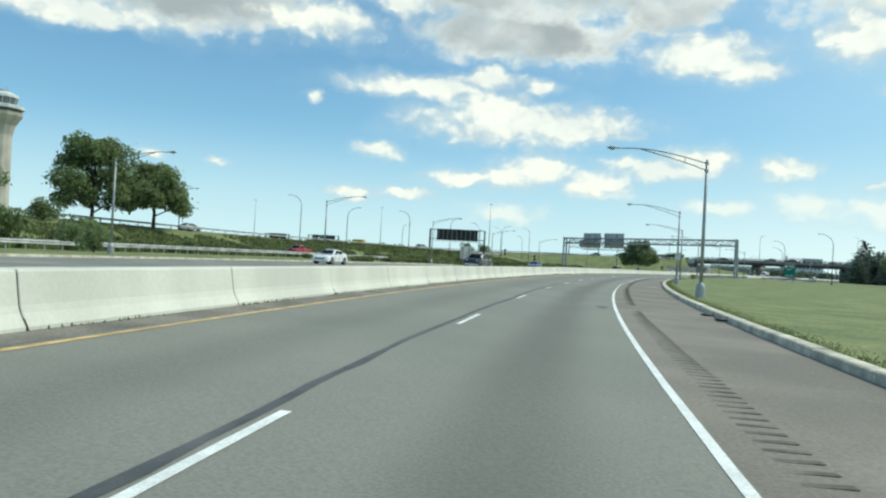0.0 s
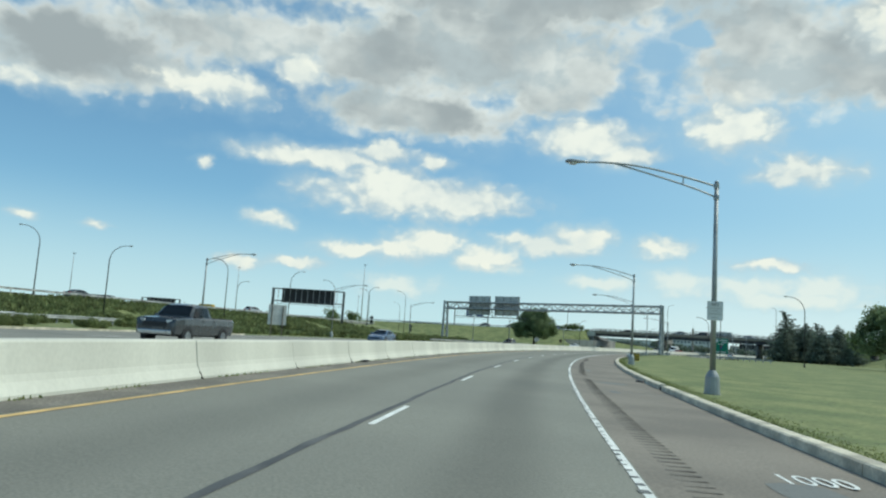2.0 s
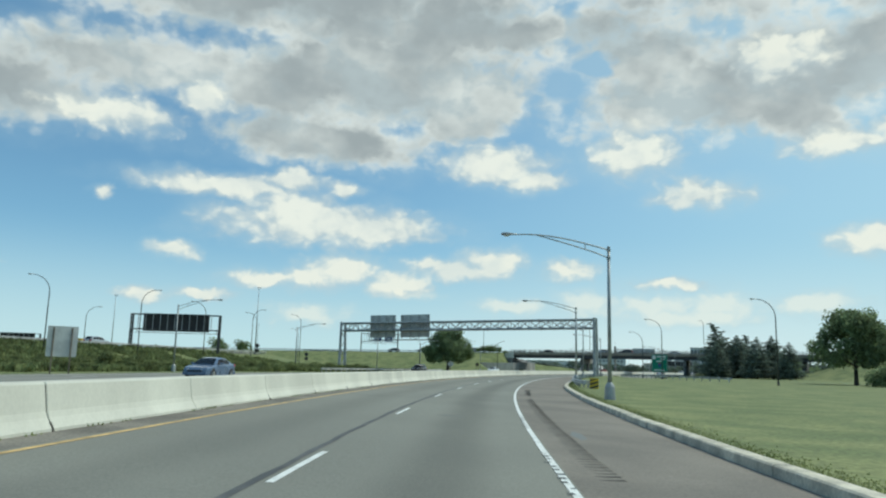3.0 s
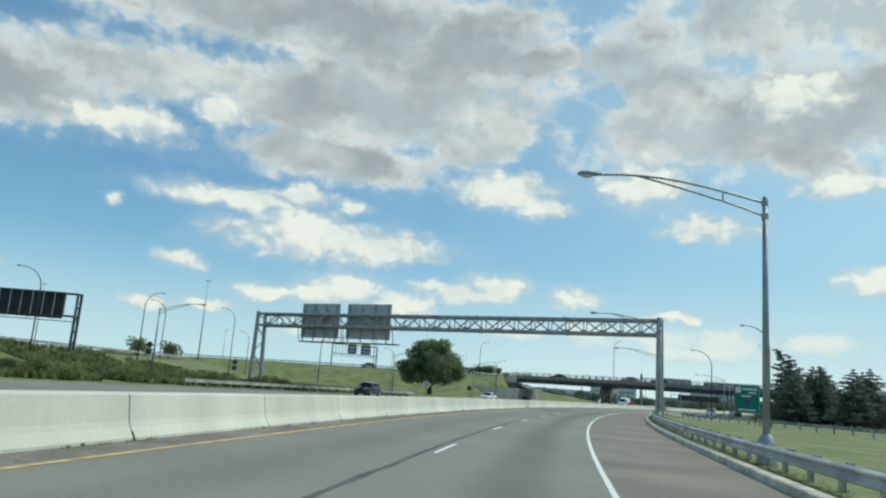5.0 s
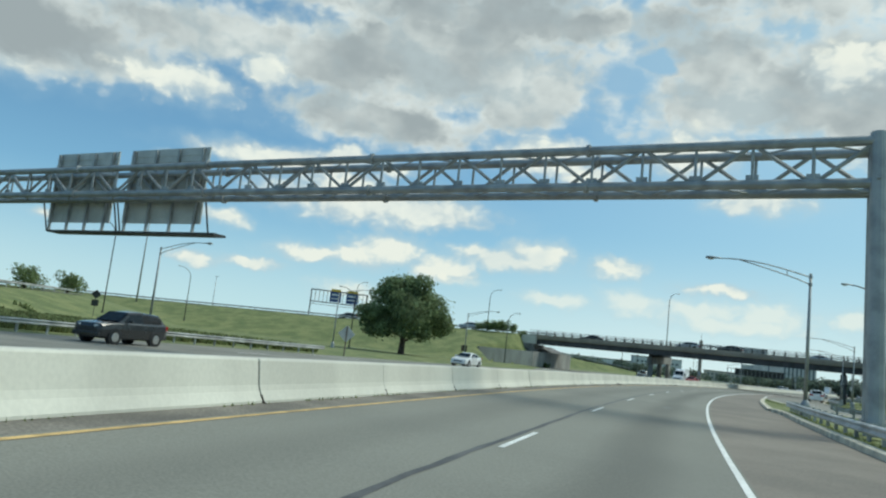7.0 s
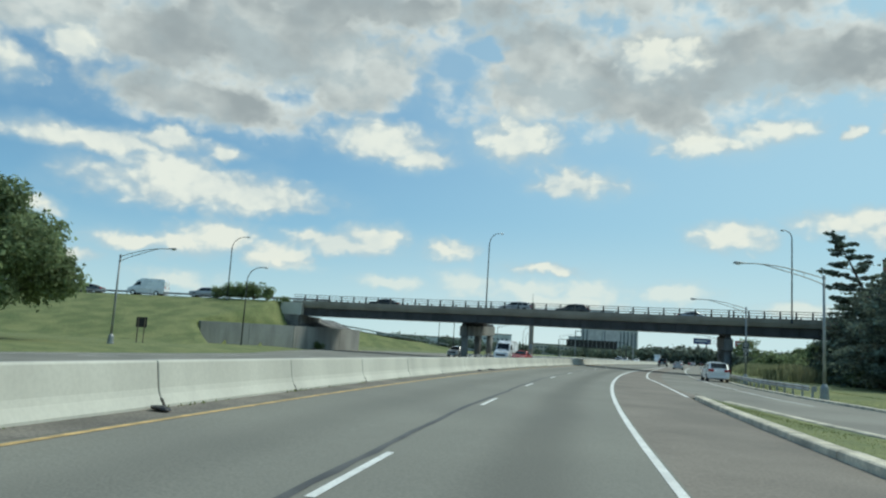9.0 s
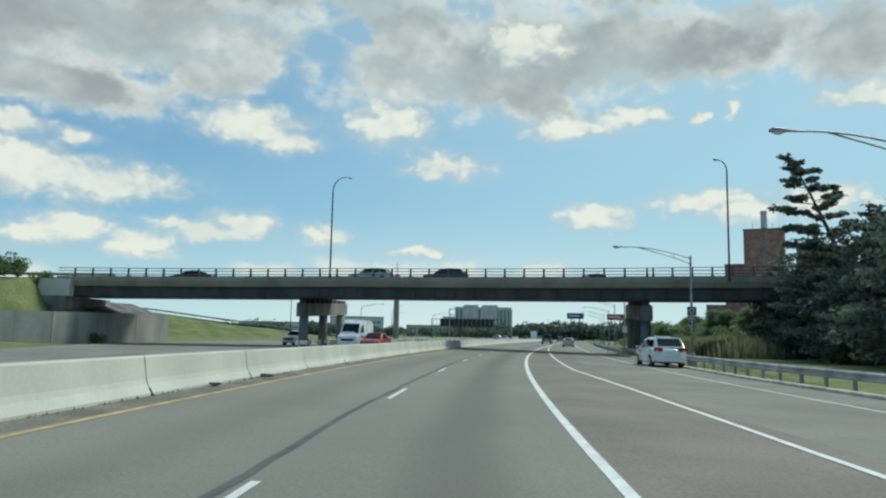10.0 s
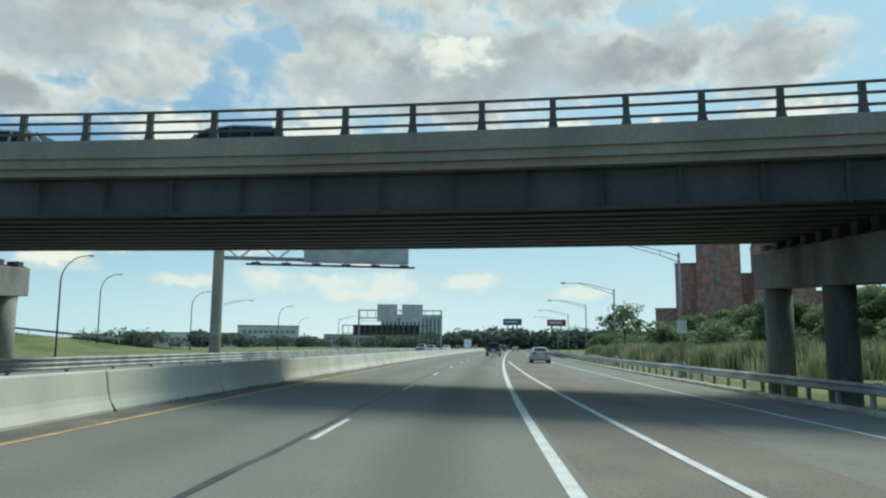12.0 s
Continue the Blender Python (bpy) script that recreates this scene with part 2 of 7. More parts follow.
def glass(name, color, rough=0.03):
    m = bpy.data.materials.new(name)
    m.use_nodes = True
    b = m.node_tree.nodes["Principled BSDF"]
    b.inputs["Base Color"].default_value = (*color, 1)
    b.inputs["Roughness"].default_value = rough
    b.inputs["Specular IOR Level"].default_value = 0.8
    return m


M = {
    "asphalt": material("asphalt", (0.217, 0.212, 0.178), 0.85, lane=True, vary=0.07, scale=0.16, fine=0.12, fine_scale=30, bump=0.3),
    "asphalt_old": material("asphalt_old", (0.238, 0.228, 0.194), 0.88, vary=0.14, scale=0.25, fine=0.14, fine_scale=25, bump=0.3),
    "shoulder": material("shoulder", (0.225, 0.196, 0.162), 0.9, vary=0.14, scale=0.3, fine=0.14, fine_scale=22, bump=0.3),
    "inner_shoulder": material("inner_shoulder", (0.190, 0.172, 0.145), 0.92, vary=0.2, scale=0.7, fine=0.25, fine_scale=18, bump=0.4),
    "worn_lane": material("worn_lane", (0.17, 0.175, 0.168), 0.8, vary=0.12, scale=0.1, fine=0.1, fine_scale=30, bump=0.2),
    "groove": material("groove", (0.165, 0.145, 0.12), 0.95, vary=0.3, scale=2.0, fine=0.2),
    "seal": material("seal", (0.085, 0.085, 0.082), 0.6, vary=0.3, scale=1.2, bump=0.1),
    "white_paint": material("white_paint", (0.78, 0.78, 0.74), 0.7, vary=0.08, scale=2.5, fine=0.12, bump=0.1),
    "yellow_paint": material("yellow_paint", (0.62, 0.42, 0.17), 0.7, vary=0.2, scale=2.5, fine=0.12, bump=0.1),
    "concrete": material("concrete", (0.625, 0.61, 0.53), 0.85, vary=0.075, scale=0.45, fine=0.035, fine_scale=14, bump=0.06, stretch=(1, 1, 0.35)),
    "kerb": material("kerb", (0.60, 0.545, 0.43), 0.9, vary=0.2, scale=1.4, fine=0.12, fine_scale=18),
    "bridge_concrete": material("bridge_concrete", (0.33, 0.295, 0.24), 0.9, vary=0.11, scale=0.5, fine=0.07, fine_scale=9, stretch=(1, 1, 0.3)),
    "pier": material("pier", (0.29, 0.28, 0.255), 0.9, vary=0.25, scale=0.6, fine=0.1, fine_scale=9, stretch=(1, 1, 0.3)),
    "wall_grey": material("wall_grey", (0.34, 0.335, 0.31), 0.9, vary=0.16, scale=0.5, fine=0.1, fine_scale=9, stretch=(1, 1, 0.25)),
    # pier concrete darkened: stain plus under-deck shade put into the base colour
    "pier_stain_shade": material("pier_stain_shade", (0.165, 0.163, 0.155), 0.9, vary=0.3, scale=0.6, fine=0.12, fine_scale=9, stretch=(1, 1, 0.3)),
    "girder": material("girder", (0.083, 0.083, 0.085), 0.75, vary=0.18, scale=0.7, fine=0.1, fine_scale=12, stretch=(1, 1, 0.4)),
    "galvanized": material("galvanized", (0.36, 0.37, 0.37), 0.5, 0.35, vary=0.14, scale=1.5, fine=0.06),
    "rail_steel": material("rail_steel", (0.46, 0.46, 0.45), 0.55, 0.3, vary=0.22, scale=1.0, fine=0.08),
    "dark_steel": material("dark_steel", (0.07, 0.072, 0.075), 0.6, 0.3, vary=0.2, scale=1.2),
    "rail_brown": material("rail_brown", (0.115, 0.108, 0.10), 0.65, 0.2, vary=0.2, scale=1.2),
    "sign_back": material("sign_back", (0.56, 0.56, 0.53), 0.6, 0.3, vary=0.1, scale=1.0),
    "sign_dark": material("sign_dark", (0.035, 0.03, 0.03), 0.6, vary=0.2),
    "green_sign": material("green_sign", (0.0, 0.20, 0.115), 0.5, vary=0.08),
    "blue_sign": material("blue_sign", (0.03, 0.07, 0.22), 0.5, vary=0.08),
    "sign_white": material("sign_white", (0.72, 0.72, 0.70), 0.5, vary=0.06),
    "sign_red": material("sign_red", (0.45, 0.06, 0.05), 0.5, vary=0.06),
    "sign_yellow": material("sign_yellow", (0.65, 0.42, 0.02), 0.5, vary=0.06),
    "sign_black": material("sign_black", (0.03, 0.03, 0.03), 0.5, vary=0.1),
    "wood": material("wood", (0.20, 0.16, 0.12), 0.85, vary=0.25, scale=2),
    "bark": material("bark", (0.085, 0.07, 0.055), 0.95, vary=0.3, scale=3, bump=0.5),
    "leaf": material("leaf", (0.225, 0.285, 0.13), 0.75, vary=0.2, scale=0.5, fine=0.2, island=0.3, bump=0, spec=0.25, leafy=0.55),
    "leaf_dark": material("leaf_dark", (0.235, 0.295, 0.155), 0.8, vary=0.2, scale=0.5, fine=0.2, island=0.3, bump=0, spec=0.2, leafy=0.55),
    "scrub": material("scrub", (0.215, 0.245, 0.105), 0.9, vary=0.25, scale=0.5, fine=0.2, island=0.35, bump=0, spec=0.2, leafy=0.45),
    "needle": material("needle", (0.185, 0.225, 0.175), 0.8, vary=0.3, scale=0.6, fine=0.2, island=0.35, bump=0, spec=0.2, leafy=0.4),
    "grass": material("grass", (0.140, 0.178, 0.056), 0.95, vary=0.1, scale=0.35, fine=0.3, fine_scale=7, bump=0.5, tint=(0.198, 0.212, 0.082)),
    "blade": material("blade", (0.20, 0.245, 0.09), 0.9, vary=0.2, scale=0.2, fine=0.15, island=0.25, bump=0, tint=(0.26, 0.275, 0.13), spec=0.2, leafy=0.5),
    "reed": material("reed", (0.23, 0.275, 0.14), 0.85, vary=0.2, scale=0.3, fine=0.12, island=0.3, bump=0, tint=(0.30, 0.31, 0.185), spec=0.2, leafy=0.5),
    "brick": material("brick", (0.40, 0.215, 0.175), 0.9, vary=0.2, scale=0.4, fine=0.2, fine_scale=5),
    "tan_wall": material("tan_wall", (0.48, 0.44, 0.38), 0.9, vary=0.12, scale=0.1),
    "pale_wall": material("pale_wall", (0.60, 0.61, 0.61), 0.9, vary=0.08, scale=0.1),
    "roof": material("roof", (0.14, 0.14, 0.14), 0.9, vary=0.12, scale=0.2),
    "tyre": material("tyre", (0.02, 0.02, 0.02), 0.85, vary=0.2),
    "chrome": material("chrome", (0.6, 0.6, 0.6), 0.2, 0.9, vary=0.05, bump=0),
    "trim_black": material("trim_black", (0.02, 0.02, 0.022), 0.5, vary=0.2, bump=0),
    "lamp_red": material("lamp_red", (0.42, 0.02, 0.02), 0.25, vary=0.1, bump=0),
    "lamp_clear": material("lamp_clear", (0.65, 0.66, 0.66), 0.15, 0.2, vary=0.08, bump=0),
    "dirt": material("dirt", (0.21, 0.165, 0.115), 0.95, vary=0.25, scale=0.5, fine=0.2),
    "soil": material("soil", (0.06, 0.052, 0.042), 0.95, vary=0.3, scale=3, fine=0.3),
    "window_glass": glass("window_glass", (0.02, 0.025, 0.03)),
    "far_glass": glass("far_glass", (0.15, 0.17, 0.19), 0.25),
}


# ---- mesh helpers ----
def to_object(name, bm, mat, parent=None, label="", smooth=False):
    me = bpy.data.meshes.new(name)
    bm.normal_update()
    bm.to_mesh(me)
    bm.free()
    for m in (mat if isinstance(mat, (list, tuple)) else [mat]):
        me.materials.append(m)
    if smooth:
        me.shade_smooth()
    ob = new(name, me)
    if parent is not None:
        ob.parent = parent
    if label:
        tagged(ob, label)
    return ob


def part(name, bm, mat, parent, label="", smooth=False):
    return to_object(name, bm, mat, parent, label, smooth)


def thing(name, m, label, category, group="", kind=""):
    ob = new(name)
    ob.matrix_basis = m
    ob.empty_display_size = 0.3
    return tagged(ob, label, category, group, kind)


def box(bm, x0, x1, y0, y1, z0, z1, m=None, bevel=0.0):
    vs = [bm.verts.new(p) for p in ((x0, y0, z0), (x1, y0, z0), (x1, y1, z0), (x0, y1, z0), (x0, y0, z1), (x1, y0, z1), (x1, y1, z1), (x0, y1, z1))]
    fs = [bm.faces.new([vs[i] for i in f]) for f in ((3, 2, 1, 0), (4, 5, 6, 7), (0, 1, 5, 4), (1, 2, 6, 5), (2, 3, 7, 6), (3, 0, 4, 7))]
    if bevel:
        r = bmesh.ops.bevel(bm, geom=list({e for f in fs for e in f.edges}), offset=bevel, segments=2, affect="EDGES", profile=0.6)
        vs = list({v for f in r["faces"] for v in f.verts} | {v for v in vs if v.is_valid})
    if m is not None:
        for v in vs:
            v.co = m @ v.co
    return vs


def tube(bm, points, radii, sides=8, caps=True):
    """A round bar along points, with a radius at each."""
    pts = [Vector(p) for p in points]
    if not hasattr(radii, "__len__"):
        radii = [radii] * len(pts)
    rings, side = [], None
    for i, p in enumerate(pts):
        d = (pts[min(i + 1, len(pts) - 1)] - pts[max(i - 1, 0)]).normalized()
        if side is None:
            side = d.orthogonal().normalized()
        side = (side - d * side.dot(d)).normalized()
        up = d.cross(side)
        rings.append([bm.verts.new(p + (side * math.cos(a) + up * math.sin(a)) * radii[i]) for a in (2 * math.pi * k / sides for k in range(sides))])
    for a, b in zip(rings, rings[1:]):
        for k in range(sides):
            bm.faces.new((a[k], a[(k + 1) % sides], b[(k + 1) % sides], b[k]))
    if caps:
        bm.faces.new(rings[0][::-1])
        bm.faces.new(rings[-1])


def beam(bm, a, b, w, h):
    """A square bar from a to b."""
    a, b = Vector(a), Vector(b)
    d = (b - a)
    q = d.to_track_quat("X", "Z").to_matrix().to_4x4()
    box(bm, 0, d.length, -w / 2, w / 2, -h / 2, h / 2, Matrix.Translation(a) @ q)


def prism(bm, outline, y0, y1, m=None):
    """A closed outline in x, z drawn out along y."""
    a = [bm.verts.new((x, y0, z)) for x, z in outline]
    b = [bm.verts.new((x, y1, z)) for x, z in outline]
    n = len(a)
    fs = [bm.faces.new((a[i], a[(i + 1) % n], b[(i + 1) % n], b[i])) for i in range(n)]
    fs += [bm.faces.new(a[::-1]), bm.faces.new(b)]
    bmesh.ops.recalc_face_normals(bm, faces=fs)
    if m is not None:
        for v in a + b:
            v.co = m @ v.co


# ---- the road's line: distance s along the lane line, d metres to its right ----
S0, S1 = -120, 900
CURV_S = [-120, -30, 20, 70, 120, 170, 220, 270, 320, 370, 430, 900]
CURV_K = [0.0024, 0.00245, 0.00205, 0.00132, 0.00196, 0.00191, 0.00157, 0.00211, 0.00128, 0.00035, 0.0001, 0.0]
_s = np.arange(S0, S1 + 1, 1.0)
_k = np.interp(_s, CURV_S, CURV_K)
_th = np.concatenate([[0], np.cumsum((_k[1:] + _k[:-1]) / 2)])
_th += 0.15978 - _th[-S0]
_tm = (_th[1:] + _th[:-1]) / 2
_x = np.concatenate([[0], np.cumsum(np.sin(_tm))])
_y = np.concatenate([[0], np.cumsum(np.cos(_tm))])
_x -= _x[-S0]
_y -= _y[-S0]
BANK_S, BANK = [-120, 0, 100, 200, 300, 400, 520], [0.025, 0.0255, 0.0302, 0.0135, 0.0186, 0.022, 0.01]


def bank(s):
    return float(np.interp(s, BANK_S, BANK))


def surf(s, d):
    """Height of the banked carriageway; the opposite one falls away from the median."""
    if d >= -6:
        return -bank(s) * min(14.0, d)
    far = float(np.interp(s, [0, 110, 200, 300, 400, 520], [0.03, 0.03, -0.25, -0.25, 0.0, 0.1]))
    top = 6 * bank(s)
    return top + (far - top) * min(1.0, (-6 - d) / 22)


def heading(s):
    return float(np.interp(s, _s, _th))


def at(s, d, z=0.0):
    """The place at s, d and z metres above the carriageway."""
    t = heading(s)
    return Vector((float(np.interp(s, _s, _x)) + d * math.cos(t), float(np.interp(s, _s, _y)) - d * math.sin(t), surf(s, d) + z))


def along(s, d, z=0.0, turn=0.0):
    """A pose there whose y axis runs along the road."""
    p = at(s, d, z)
    return pose(p.x, p.y, p.z, 0, 0, -math.degrees(heading(s)) + turn)


def station(x, y):
    """s and d of a place."""
    i = int(np.argmin((_x - x) ** 2 + (_y - y) ** 2))
    t = _th[i]
    return float(_s[i]), (x - _x[i]) * math.cos(t) - (y - _y[i]) * math.sin(t)


def strip(name, s0, s1, ds, z, mat, label="", category="", kind="structure", step=4.0, parent=None, depth=0.0):
    """A band of road surface; ds: functions of s or numbers, from left to right."""
    bm = bmesh.new()
    n = max(1, round((s1 - s0) / step))
    rows = []
    uv = bm.loops.layers.uv.new("UVMap")
    where = {}
    for i in range(n + 1):
        s = s0 + (s1 - s0) * i / n
        row = []
        for d in ds:
            dd = d(s) if callable(d) else d
            v = bm.verts.new(at(s, dd, z))
            where[v] = (dd, s)
            row.append(v)
        rows.append(row)
    for a, b in zip(rows, rows[1:]):
        for j in range(len(ds) - 1):
            f = bm.faces.new((a[j], a[j + 1], b[j + 1], b[j]))
            for lp in f.loops:
                lp[uv].uv = where[lp.vert]
    if depth:
        r = bmesh.ops.extrude_face_region(bm, geom=bm.faces[:])
        for v in r["geom"]:
            if isinstance(v, bmesh.types.BMVert):
                v.co.z -= depth
        bmesh.ops.recalc_face_normals(bm, faces=bm.faces[:])
    ob = to_object(name, bm, mat, parent)
    if parent is None:
        tagged(ob, label, category, kind=kind)
    return ob

# ---- the ground ----
left_edge = lambda s: float(np.interp(s, [-120, 110, 150, 200, 225, 255, 285, 300, 320, 345, 375, 420, 520, 900], [-29.5, -30, -33, -33, -30, -25.5, -26, -28.5, -36, -43.5, -44, -34, -24, -22]))
ramp_left = lambda s: float(np.interp(s, [170, 200, 215, 230, 245, 260, 274, 284, 300, 900], [44, 28.5, 22, 16.5, 12.3, 9.2, 7.5, 6.8, 6.8, 6.8]))
ramp_right = lambda s: float(np.interp(s, [170, 200, 215, 230, 245, 260, 274, 284, 300, 330, 350, 380, 900], [53, 37, 30.5, 24.5, 20, 17, 15, 13.9, 12.7, 12.0, 11.7, 11.4, 10.5]))
RAMP_A = [(-130, -40, 4.6), (-95, 20, 4.4), (-66, 85, 4.0), (-48, 130, 3.5), (-36, 163, 3.3), (-15, 198, 3.1), (6, 236, 2.9), (20, 268, 2.9), (24, 305, 3.4), (16, 345, 4.2), (-10, 390, 4.5), (-80, 460, 4.5)]
BR = [(-260, 462, 4.4), (-120, 426, 4.6), (-40, 402, 4.9), (30, 376, 5.4), (75, 355.5, 5.9), (100, 342.5, 6.3), (118, 333, 6.6)]
RAMP_C = [(184, 396, 0.3), (172, 399, 1.4), (157, 402.5, 3.0), (141, 405, 4.9), (120, 409, 5.9), (90, 418, 6.2), (50, 432, 6.2)]      # slip road coming down beyond the bridge
BRIDGE_END = [(199, 246, 6.9), (215, 225, 6.6), (250, 180, 6.0), (320, 100, 4.5)]


def near_line(line, x, y):
    """Distance to a line of points, the height there and the side (left of it: positive)."""
    best = (1e9, 0, 0)
    for (ax, ay, az), (bx, by, bz) in zip(line, line[1:]):
        dx, dy = bx - ax, by - ay
        u = max(0.0, min(1.0, ((x - ax) * dx + (y - ay) * dy) / (dx * dx + dy * dy)))
        px, py = x - ax - u * dx, y - ay - u * dy
        r = math.hypot(px, py)
        if r < best[0]:
            best = (r, az + u * (bz - az), dx * py - dy * px)
    return best


WALL = [(100.6, 319.0), (113.8, 324.2), (128.7, 340.0)]      # retaining wall under the bridge end


def behind_wall(x, y):
    """How far a place lies behind the retaining wall; none where the wall does not reach."""
    (ax, ay), (bx, by), (cx, cy) = WALL
    if not (ax - 0.5 < x < 140 and y > 286):
        return None
    if (x - bx) * (cx - bx) + (y - by) * (cy - by) < 0:
        return ((bx - ax) * (y - ay) - (by - ay) * (x - ax)) / math.hypot(bx - ax, by - ay)
    return ((cx - bx) * (y - by) - (cy - by) * (x - bx)) / math.hypot(cx - bx, cy - by)


def ground_z(x, y):
    s, d = station(x, y)
    z = surf(s, d) - 0.13
    if d < left_edge(s) - 0.3:
        z += 0.30 * min(1, (left_edge(s) - 0.3 - d) / 5)
        base = z
        r, h, side = near_line(RAMP_A, x, y)
        z = max(z, h - max(0.0, r - 5.5) * (0.23 if side < 0 else 0.06))
        r, h, side = near_line(BR, x, y)
        z = max(z, h - max(0.0, r - 6.0) * (0.9 if x > 112 else 0.26 if side < 0 else 0.1))
        r, h, side = near_line(RAMP_C, x, y)
        z = max(z, h - max(0.0, r - 5.0) * (0.30 if side > 0 else 0.1))
        w = behind_wall(x, y)
        if w is not None:
            z = base if w < 0.6 else min(z, 2.6 + w * 0.75)
        z = base + (z - base) * min(1.0, max(0.0, (left_edge(s) - 2.0 - d) / 5))
    elif d > 8:
        z += 0.33 * min(1, (d - 8) / 4)
        if 230 < s and d < ramp_right(s) + 5:
            z -= 0.36
        r, h, side = near_line(BRIDGE_END, x, y)
        z = max(z, h - max(0.0, r - 6.0) * 0.3) if s < 420 else z
    return z + 0.05 * noise.noise((x * 0.09, y * 0.09, 0)) * min(1, max(0, abs(d) - 20) / 10)


def build_ground():
    xs = [-3000, -1500, -700, -400, -280, -200] + [-160 + 4 * i for i in range(126)] + [360, 400, 460, 560, 800, 1500, 3000]
    ys = [-3000, -1200, -500, -250, -130] + [-80 + 4 * i for i in range(146)] + [520, 560, 640, 760, 1000, 1600, 3000]
    xs = sorted(xs + [96 + i for i in range(36) if i % 4])
    ys = sorted(ys + [312 + i for i in range(32) if i % 4])
    bm = bmesh.new()
    grid = [[bm.verts.new((x, y, ground_z(x, y) if abs(x) < 500 and -400 < y < 650 else -0.5)) for x in xs] for y in ys]
    for a, b in zip(grid, grid[1:]):
        for j in range(len(xs) - 1):
            bm.faces.new((a[j], a[j + 1], b[j + 1], b[j]))
    ob = to_object("ground", bm, M["grass"], smooth=True)
    tagged(ob, "mown summer grass with dry tan patches over verges and banks", "grass", kind="structure")


build_ground()

# ---- carriageways ----
right_edge = lambda s: float(np.interp(s, [-120, 140, 160, 232, 236, 900], [6.9, 6.9, 7.35, 7.35, 6.8, 6.8]))
strip("inner_shoulder", -110, 880, [-4.72, lambda s: -3.78 + 0.03 * noise.noise((s * 0.8, 2, 0))], 0.0, M["inner_shoulder"], "narrow dark dirty asphalt strip at the foot of the barrier", "road", step=1.5)
strip("road", -110, 880, [lambda s: -3.78 + 0.03 * noise.noise((s * 0.8, 2, 0)), 0, 3.64], 0.0, M["asphalt"], "grey worn asphalt carriageway with a dark sealed seam", "road")
strip("grass_verge", -110, 236, [lambda s: right_edge(s) + 0.26, lambda s: right_edge(s) + 1.2, lambda s: right_edge(s) + 3, lambda s: right_edge(s) + 5.5], 0.165, M["grass"], "mown grass verge level with the kerb top", "grass")
strip("road_shoulder", -110, 880, [3.64, right_edge], 0.0, M["shoulder"], "brownish asphalt hard shoulder with rumble strip", "road")
strip("opposite_road", -110, 880, [left_edge, -24, -17, -11, -6.0, -4.8], 0.0, M["asphalt_old"], "pale grey asphalt opposite carriageway beyond the barrier", "road")
strip("slip_road", 170, 880, [ramp_left, ramp_right], 0.002, M["asphalt_old"], "grey asphalt slip road joining the carriageway", "road")

# lane marks
MARKS = thing("road_marking", Matrix(), "white and yellow painted lane lines, worn", "road marking", kind="structure")
w = lambda c, h=0.065: [lambda s: (c(s) if callable(c) else c) - h, lambda s: (c(s) if callable(c) else c) + h]
strip("yellow_line", -110, 880, w(-3.62, 0.06), 0.006, M["yellow_paint"], parent=MARKS)
edge_line = lambda s: float(np.interp(s, [-120, 290, 330, 380, 430, 900], [3.585, 3.52, 3.44, 3.5, 3.56, 3.6]))
strip("edge_line", -110, 880, [lambda s: edge_line(s) - float(np.interp(s, [225, 265, 300], [0.056, 0.070, 0.088])), lambda s: edge_line(s) + float(np.interp(s, [225, 265, 300], [0.056, 0.070, 0.088]))], 0.006, M["white_paint"], parent=MARKS)
gore_line = lambda s: float(np.interp(s, [272, 282, 292, 302, 332, 360, 400], [6.7, 6.6, 6.3, 5.65, 5.2, 4.6, 3.9]))
strip("gore_line", 274, 395, w(gore_line, 0.075), 0.009, M["white_paint"], parent=MARKS)
slip_edge = lambda s: float(np.interp(s, [230, 245, 260, 280, 300, 340, 400, 460], [21.5, 17.2, 14.2, 11.6, 10.5, 9.4, 8.2, 7.3]))
strip("slip_line", 232, 460, w(slip_edge, 0.06), 0.009, M["white_paint"], parent=MARKS)
for n in range(-8, 60):
    s = 2.85 + 12.19 * n
    strip("lane_dash", s, s + 3.05, w(0.06, 0.05), 0.007, M["white_paint"], parent=MARKS, step=1.5)
for n in range(6, 40):
    s = 4.0 + 12.19 * n
    strip("lane_dash", s, s + 3.05, w(-11.0, 0.06), 0.007, M["white_paint"], parent=MARKS, step=1.5)
    if s < 330:
        strip("lane_dash", s, s + 3.05, w(-18.4, 0.06), 0.007, M["white_paint"], parent=MARKS, step=1.5)
        strip("exit_dash", s, s + 3.05, w(-25.5 if s > 110 and s < 215 else -22.1, 0.1), 0.007, M["white_paint"], parent=MARKS, step=1.5)
        strip("lane_dash", s, s + 3.05, w(-14.7, 0.06), 0.007, M["white_paint"], parent=MARKS, step=1.5)
strip("far_yellow_line", -110, 880, w(-7.3, 0.06), 0.007, M["yellow_paint"], parent=MARKS)
strip("far_edge_line", 110, 880, w(lambda s: left_edge(s) + 1.5, 0.06), 0.007, M["white_paint"], parent=MARKS)

# sealed seam beside the dashes and the dark worn band in the driving lane
def wander(s, c, a):
    return c + a * noise.noise((s * 0.13, c, 0)) + 0.4 * a * noise.noise((s * 0.6, c, 3))


strip("seam", -60, 620, [lambda s: wander(s, -0.16, 0.10) - 0.055 - 0.045 * noise.noise((s * 0.9, 1, 0)), lambda s: wander(s, -0.16, 0.10) + 0.06 + 0.045 * noise.noise((s * 1.1, 5, 0))], 0.005, M["seal"], parent=MARKS, step=0.8)


